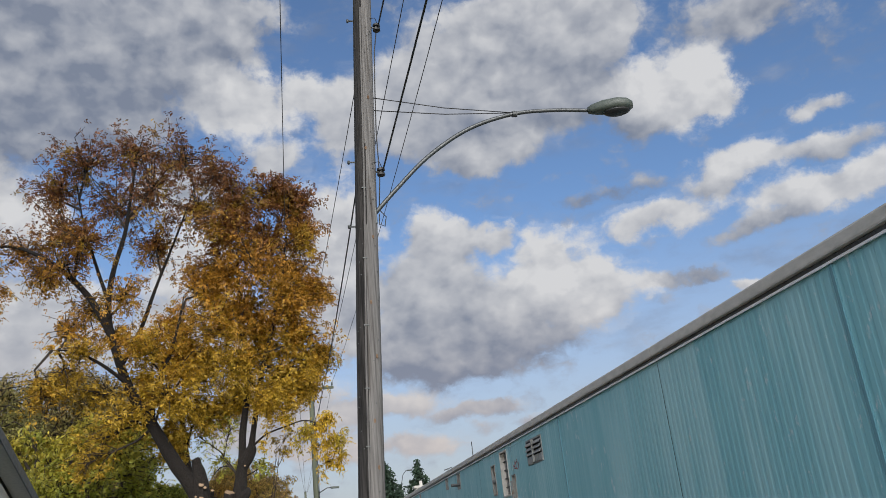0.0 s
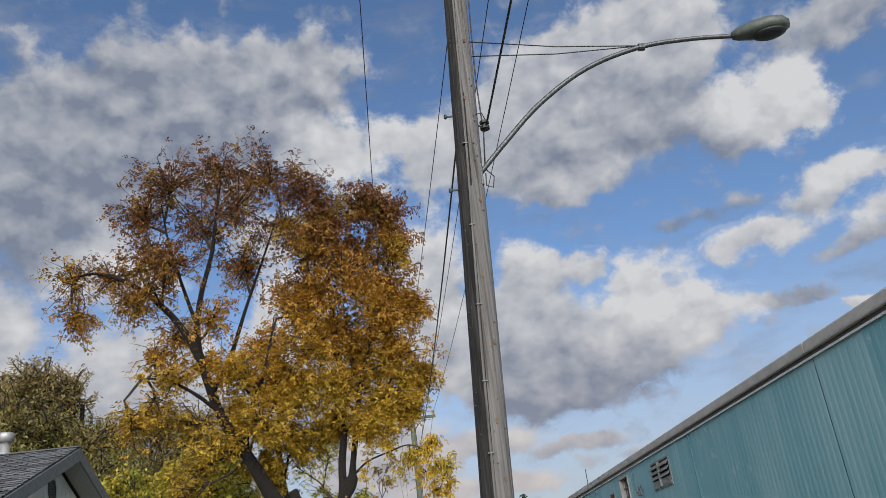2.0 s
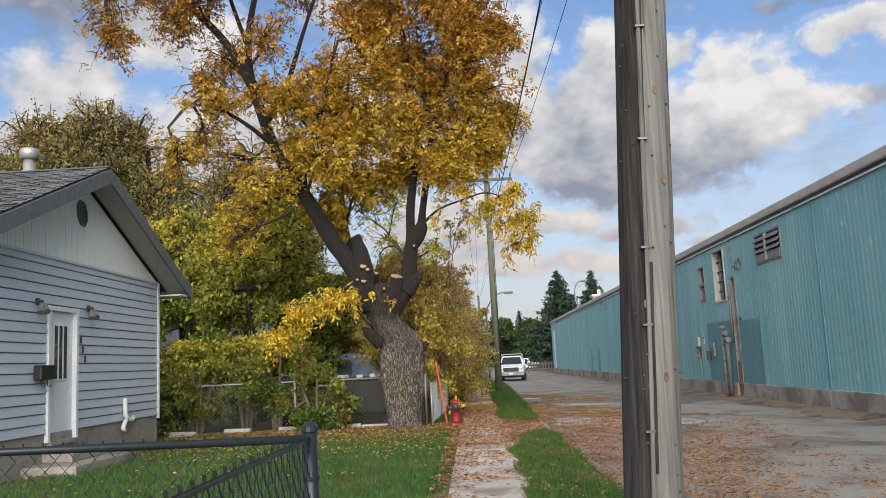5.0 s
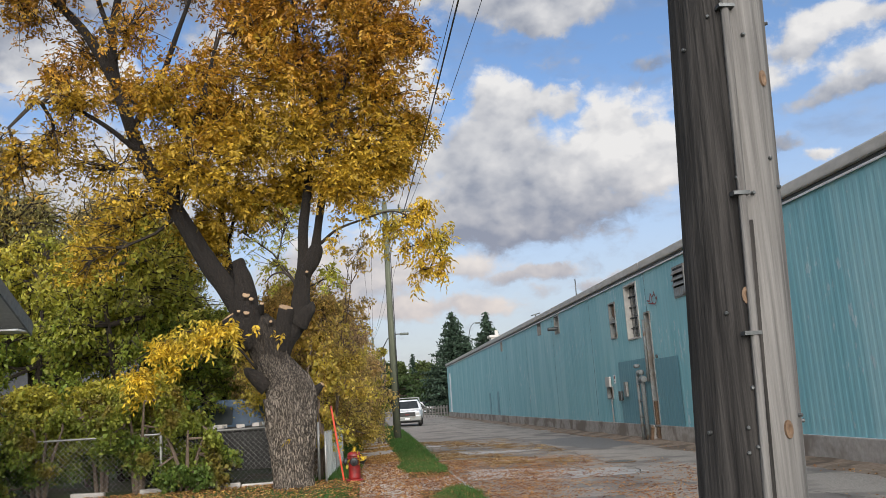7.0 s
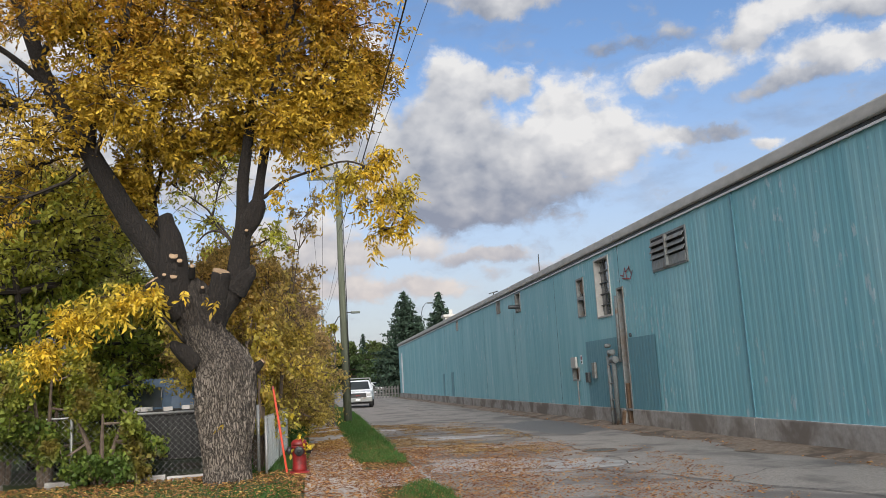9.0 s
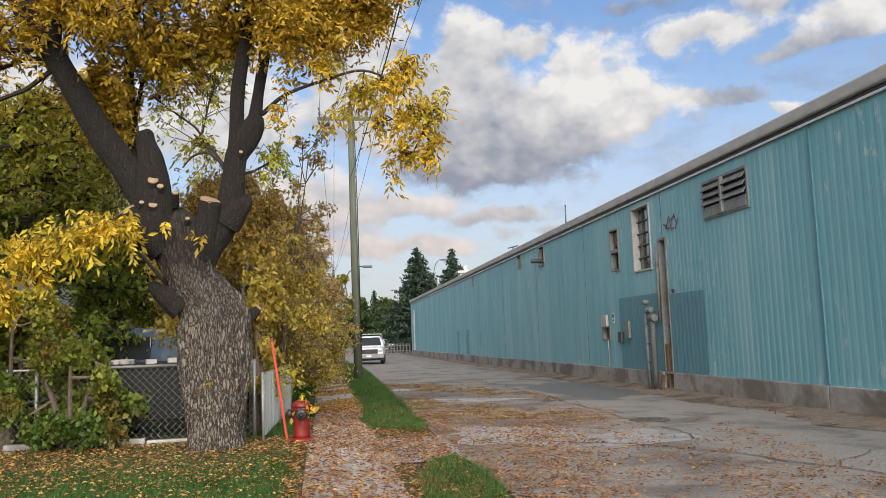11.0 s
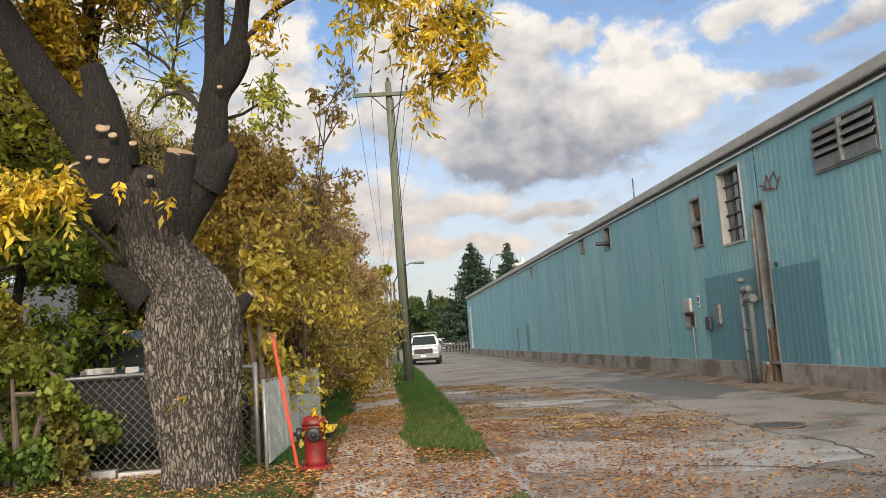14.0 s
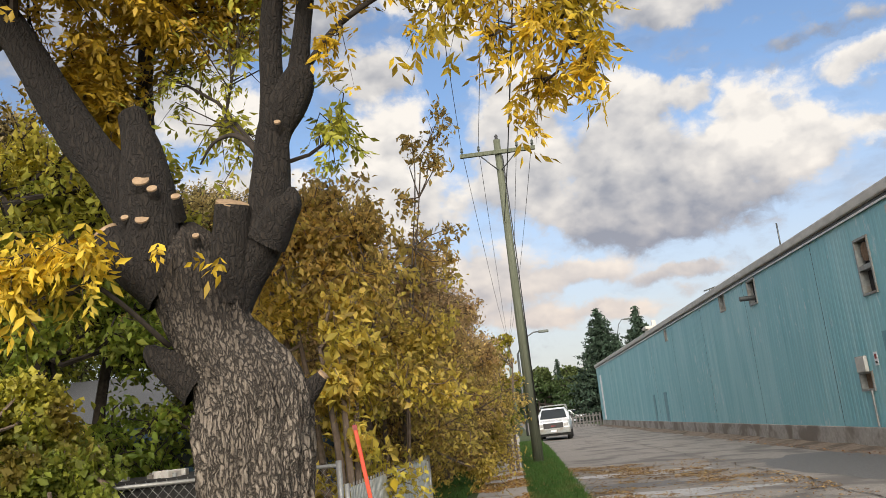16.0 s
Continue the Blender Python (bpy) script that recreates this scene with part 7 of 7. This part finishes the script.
# neighbour's house far behind the gardens
cottage = thing("garden_house", "pale stucco bungalow with a dark roof among the gardens", "house", (-11, 44, 0))
part("wall", boxed(-17, -5.5, 41, 48, -0.2, 2.5), M_STUCCO, cottage, "pale stucco walls")
bm = bmesh.new()
vs = [bm.verts.new(q) for q in ((-17.4, 40.5, 2.45), (-5.1, 40.5, 2.45), (-5.1, 48.5, 2.45), (-17.4, 48.5, 2.45), (-17.4, 44.5, 4.1), (-5.1, 44.5, 4.1))]
for q in ((0, 1, 5, 4), (2, 3, 4, 5), (0, 4, 3), (1, 2, 5), (3, 2, 1, 0)):
    bm.faces.new([vs[k] for k in q])
part("roof", bm, M_SHINGLE, cottage, "dark shingled roof")
for x in (-14.5, -9.0):
    w = part("window", boxed(x, x + 1.5, 40.96, 41.02, 1.0, 2.0), M_WHITE, cottage, "white framed window")
    part("pane", boxed(x + 0.08, x + 1.42, 40.94, 40.957, 1.08, 1.92), M_GLASS, w)
# timber rails by the end of the warehouse
rails = thing("timber_rail_fence", "low grey timber fence at the end of the warehouse", "fence", (6.3, 91, 0))
for k in range(9):
    part("picket", boxed(5.2 + 0.3 * k, 5.34 + 0.3 * k, 92.0, 92.08, -0.2, 1.0), M_POLE, rails)
part("rail", boxed(5.1, 7.8, 92.08, 92.14, 0.7, 0.82), M_POLE, rails)
part("rail", boxed(5.1, 7.8, 92.08, 92.14, 0.2, 0.32), M_POLE, rails)


# ---- grass and fallen leaves ----
def scatter(x0, x1, y0, y1, n, keep=None):
    x, y = x0 + (x1 - x0) * RNG.random(n), y0 + (y1 - y0) * RNG.random(n)
    if keep is not None:
        m = keep(x, y)
        x, y = x[m], y[m]
    return x, y


def field(x, y, scale, seed):
    """A cheap smooth field between about -1 and 1."""
    s = np.zeros_like(x)
    r = np.random.default_rng(seed)
    for k in range(7):
        a, f = r.random() * 6.28, (0.6 + 0.5 * k) / scale
        s += np.sin((x * math.cos(a) + y * math.sin(a)) * f * 6.28 + r.random() * 6.28) / (1 + 0.4 * k)
    return s / 2.2


def blades(name, x, y, height, label):
    n = len(x)
    z = np.array([ground_z(q) for q in x]) - 0.012
    a = RNG.random(n) * 6.28
    h = height * (0.5 + 0.9 * RNG.random(n))
    w = 0.004 + 0.004 * RNG.random(n)
    lean = RNG.normal(size=(n, 2)) * 0.45 * h[:, None]
    v = np.stack([np.stack([x - w * np.cos(a), y - w * np.sin(a), z], 1), np.stack([x + w * np.cos(a), y + w * np.sin(a), z], 1),
                  np.stack([x + lean[:, 0], y + lean[:, 1], z + h], 1)], 1).reshape(-1, 3)
    me = bpy.data.meshes.new(name)
    me.vertices.add(3 * n)
    me.vertices.foreach_set("co", v.ravel())
    me.loops.add(3 * n)
    me.loops.foreach_set("vertex_index", np.arange(3 * n))
    me.polygons.add(n)
    me.polygons.foreach_set("loop_start", np.arange(n) * 3)
    me.update(calc_edges=True)
    me.materials.append(M_GRASS)
    return tagged(new(name, me), label, "grass", kind="stuff")


def lawn_keep(x, y):
    wear = field(x, y, 3.0, 5)
    edge = -0.74 + 0.06 * np.sin(y * 2.1) + 0.05 * np.sin(y * 5.3)
    worn = (y > 21.0 - 0.25 * (x + 0.7)) & (wear > -0.5)      # bare under the tree
    return (x < edge) & ~((x < HX + 0.1) & (y > Y0)) & ~(worn & (RNG.random(len(x)) < 0.75))


gx, gy = scatter(-7.5, -0.68, 13.0, 24.0, 110000, lawn_keep)
blades("lawn_grass", gx, gy, 0.055, "short green lawn with fallen leaves in it")
gx, gy = scatter(-9.0, -1.2, 8.0, 13.0, 26000)
blades("lawn_grass", gx, gy, 0.06, "short green lawn inside the fence")


def verge_keep(x, y):
    left = 0.16 + 0.05 * np.sin(y * 3.1) + np.where((y > 18) & (y < 21.3), 0.16 * (y - 18), 0)
    right = 1.04 + 0.05 * np.sin(y * 2.3) + 0.03 * np.sin(y * 7.0)
    gap = (y > 21.0 - 0.3 * np.sin(x * 4)) & (y < 23.6 + 0.9 * (1.1 - x))
    return (x > left) & (x < right) & ~gap


gx, gy = scatter(0.1, 1.15, 11.0, 27.0, 62000, verge_keep)
blades("verge_grass", gx, gy, 0.075, "tufted green grass verge beside the pavement")
gx, gy = scatter(0.22, 1.35, 27.0, 60.0, 40000, lambda x, y: (x > 0.26) & (x < 1.1 + 0.012 * (y - 27)))
blades("verge_grass", gx, gy, 0.11, "tufted green grass verge beside the pavement")
gx, gy = scatter(-2.2, -0.62, 24.2, 40.0, 14000, lambda x, y: x < -0.75 + 0.12 * np.sin(y * 1.7))
blades("rough_grass", gx, gy, 0.13, "rough grass under the shrubs")


def litter(name, x, y, size, material, label):
    z = np.array([ground_z(q) for q in x]) + 0.023 + 0.010 * RNG.random(len(x))
    ob = leaf_mesh(name, np.stack([x, y, z], 1), size, size * 0.55, material, None, lie=0.09)
    return tagged(ob, label, "fallen leaves", kind="stuff")


near = lambda x, y: np.exp(-((x + 0.3) / 1.6) ** 2)
x, y = scatter(-0.85, 1.0, 13.5, 30.0, 26000, lambda x, y: RNG.random(len(x)) < np.clip(0.10 + 0.11 * (y - 14) + 0.5 * field(x, y, 1.3, 2) + 0.30 * ((x < -0.35) | (x > 0.1)), 0, 0.95))
litter("fallen_leaves", x, y, 0.040, M_LITTER, "orange and brown leaves strewn over the pavement")
x, y = scatter(-0.8, 0.35, 27.0, 38.0, 9000, lambda x, y: field(x, y, 2.5, 8) > -0.2)
litter("fallen_leaves", x, y, 0.048, M_LITTERYELLOW, "drift of tan leaves on the far pavement")
x, y = scatter(-7.0, -0.7, 14.5, 24.2, 15000, lambda x, y: RNG.random(len(x)) < np.clip(0.05 + 0.13 * (y - 17) + 0.3 * field(x, y, 1.7, 3), 0.03, 1))
litter("fallen_leaves", x, y + 0.0, 0.048, M_LITTERYELLOW, "yellow leaves lying in the lawn")
x, y = scatter(-6.0, -0.7, 18.5, 24.0, 13000, lambda x, y: RNG.random(len(x)) < np.clip(0.25 * (y - 19.5), 0, 1))
litter("fallen_leaves", x, y, 0.042, M_LITTER, "brown leaves under the tree")
x, y = scatter(1.05, 5.6, 12.0, 27.0, 82000, lambda x, y: RNG.random(len(x)) < np.clip(0.74 - 0.19 * (x - 1.05) + 0.35 * field(x, y, 1.5, 4), 0, 1))
litter("fallen_leaves", x, y, 0.034, M_LITTER, "small brown leaves scattered over the road")
x, y = scatter(1.1, 4.6, 24.8, 37.0, 60000, lambda x, y: (RNG.random(len(x)) < np.clip(0.05 + 1.5 * field(x * 0.5, y, 1.1, 6), 0.05, 1)) & (RNG.random(len(x)) < np.clip(1.25 - 0.27 * (x - 1.0), 0, 1)))
litter("fallen_leaves", x, y, 0.042, M_LITTERTAN, "bands of tan leaves caught on the broken road")
x, y = scatter(0.3, 1.1, 11.0, 45.0, 2600)
litter("fallen_leaves", x, y, 0.042, M_LITTER, "stray leaves in the verge grass")
x, y = scatter(6.6, 7.66, 14.0, 45.0, 1500, lambda x, y: RNG.random(len(x)) < (x - 6.6))
litter("fallen_leaves", x, y, 0.055, M_LITTER, "leaves and dirt along the foot of the wall")
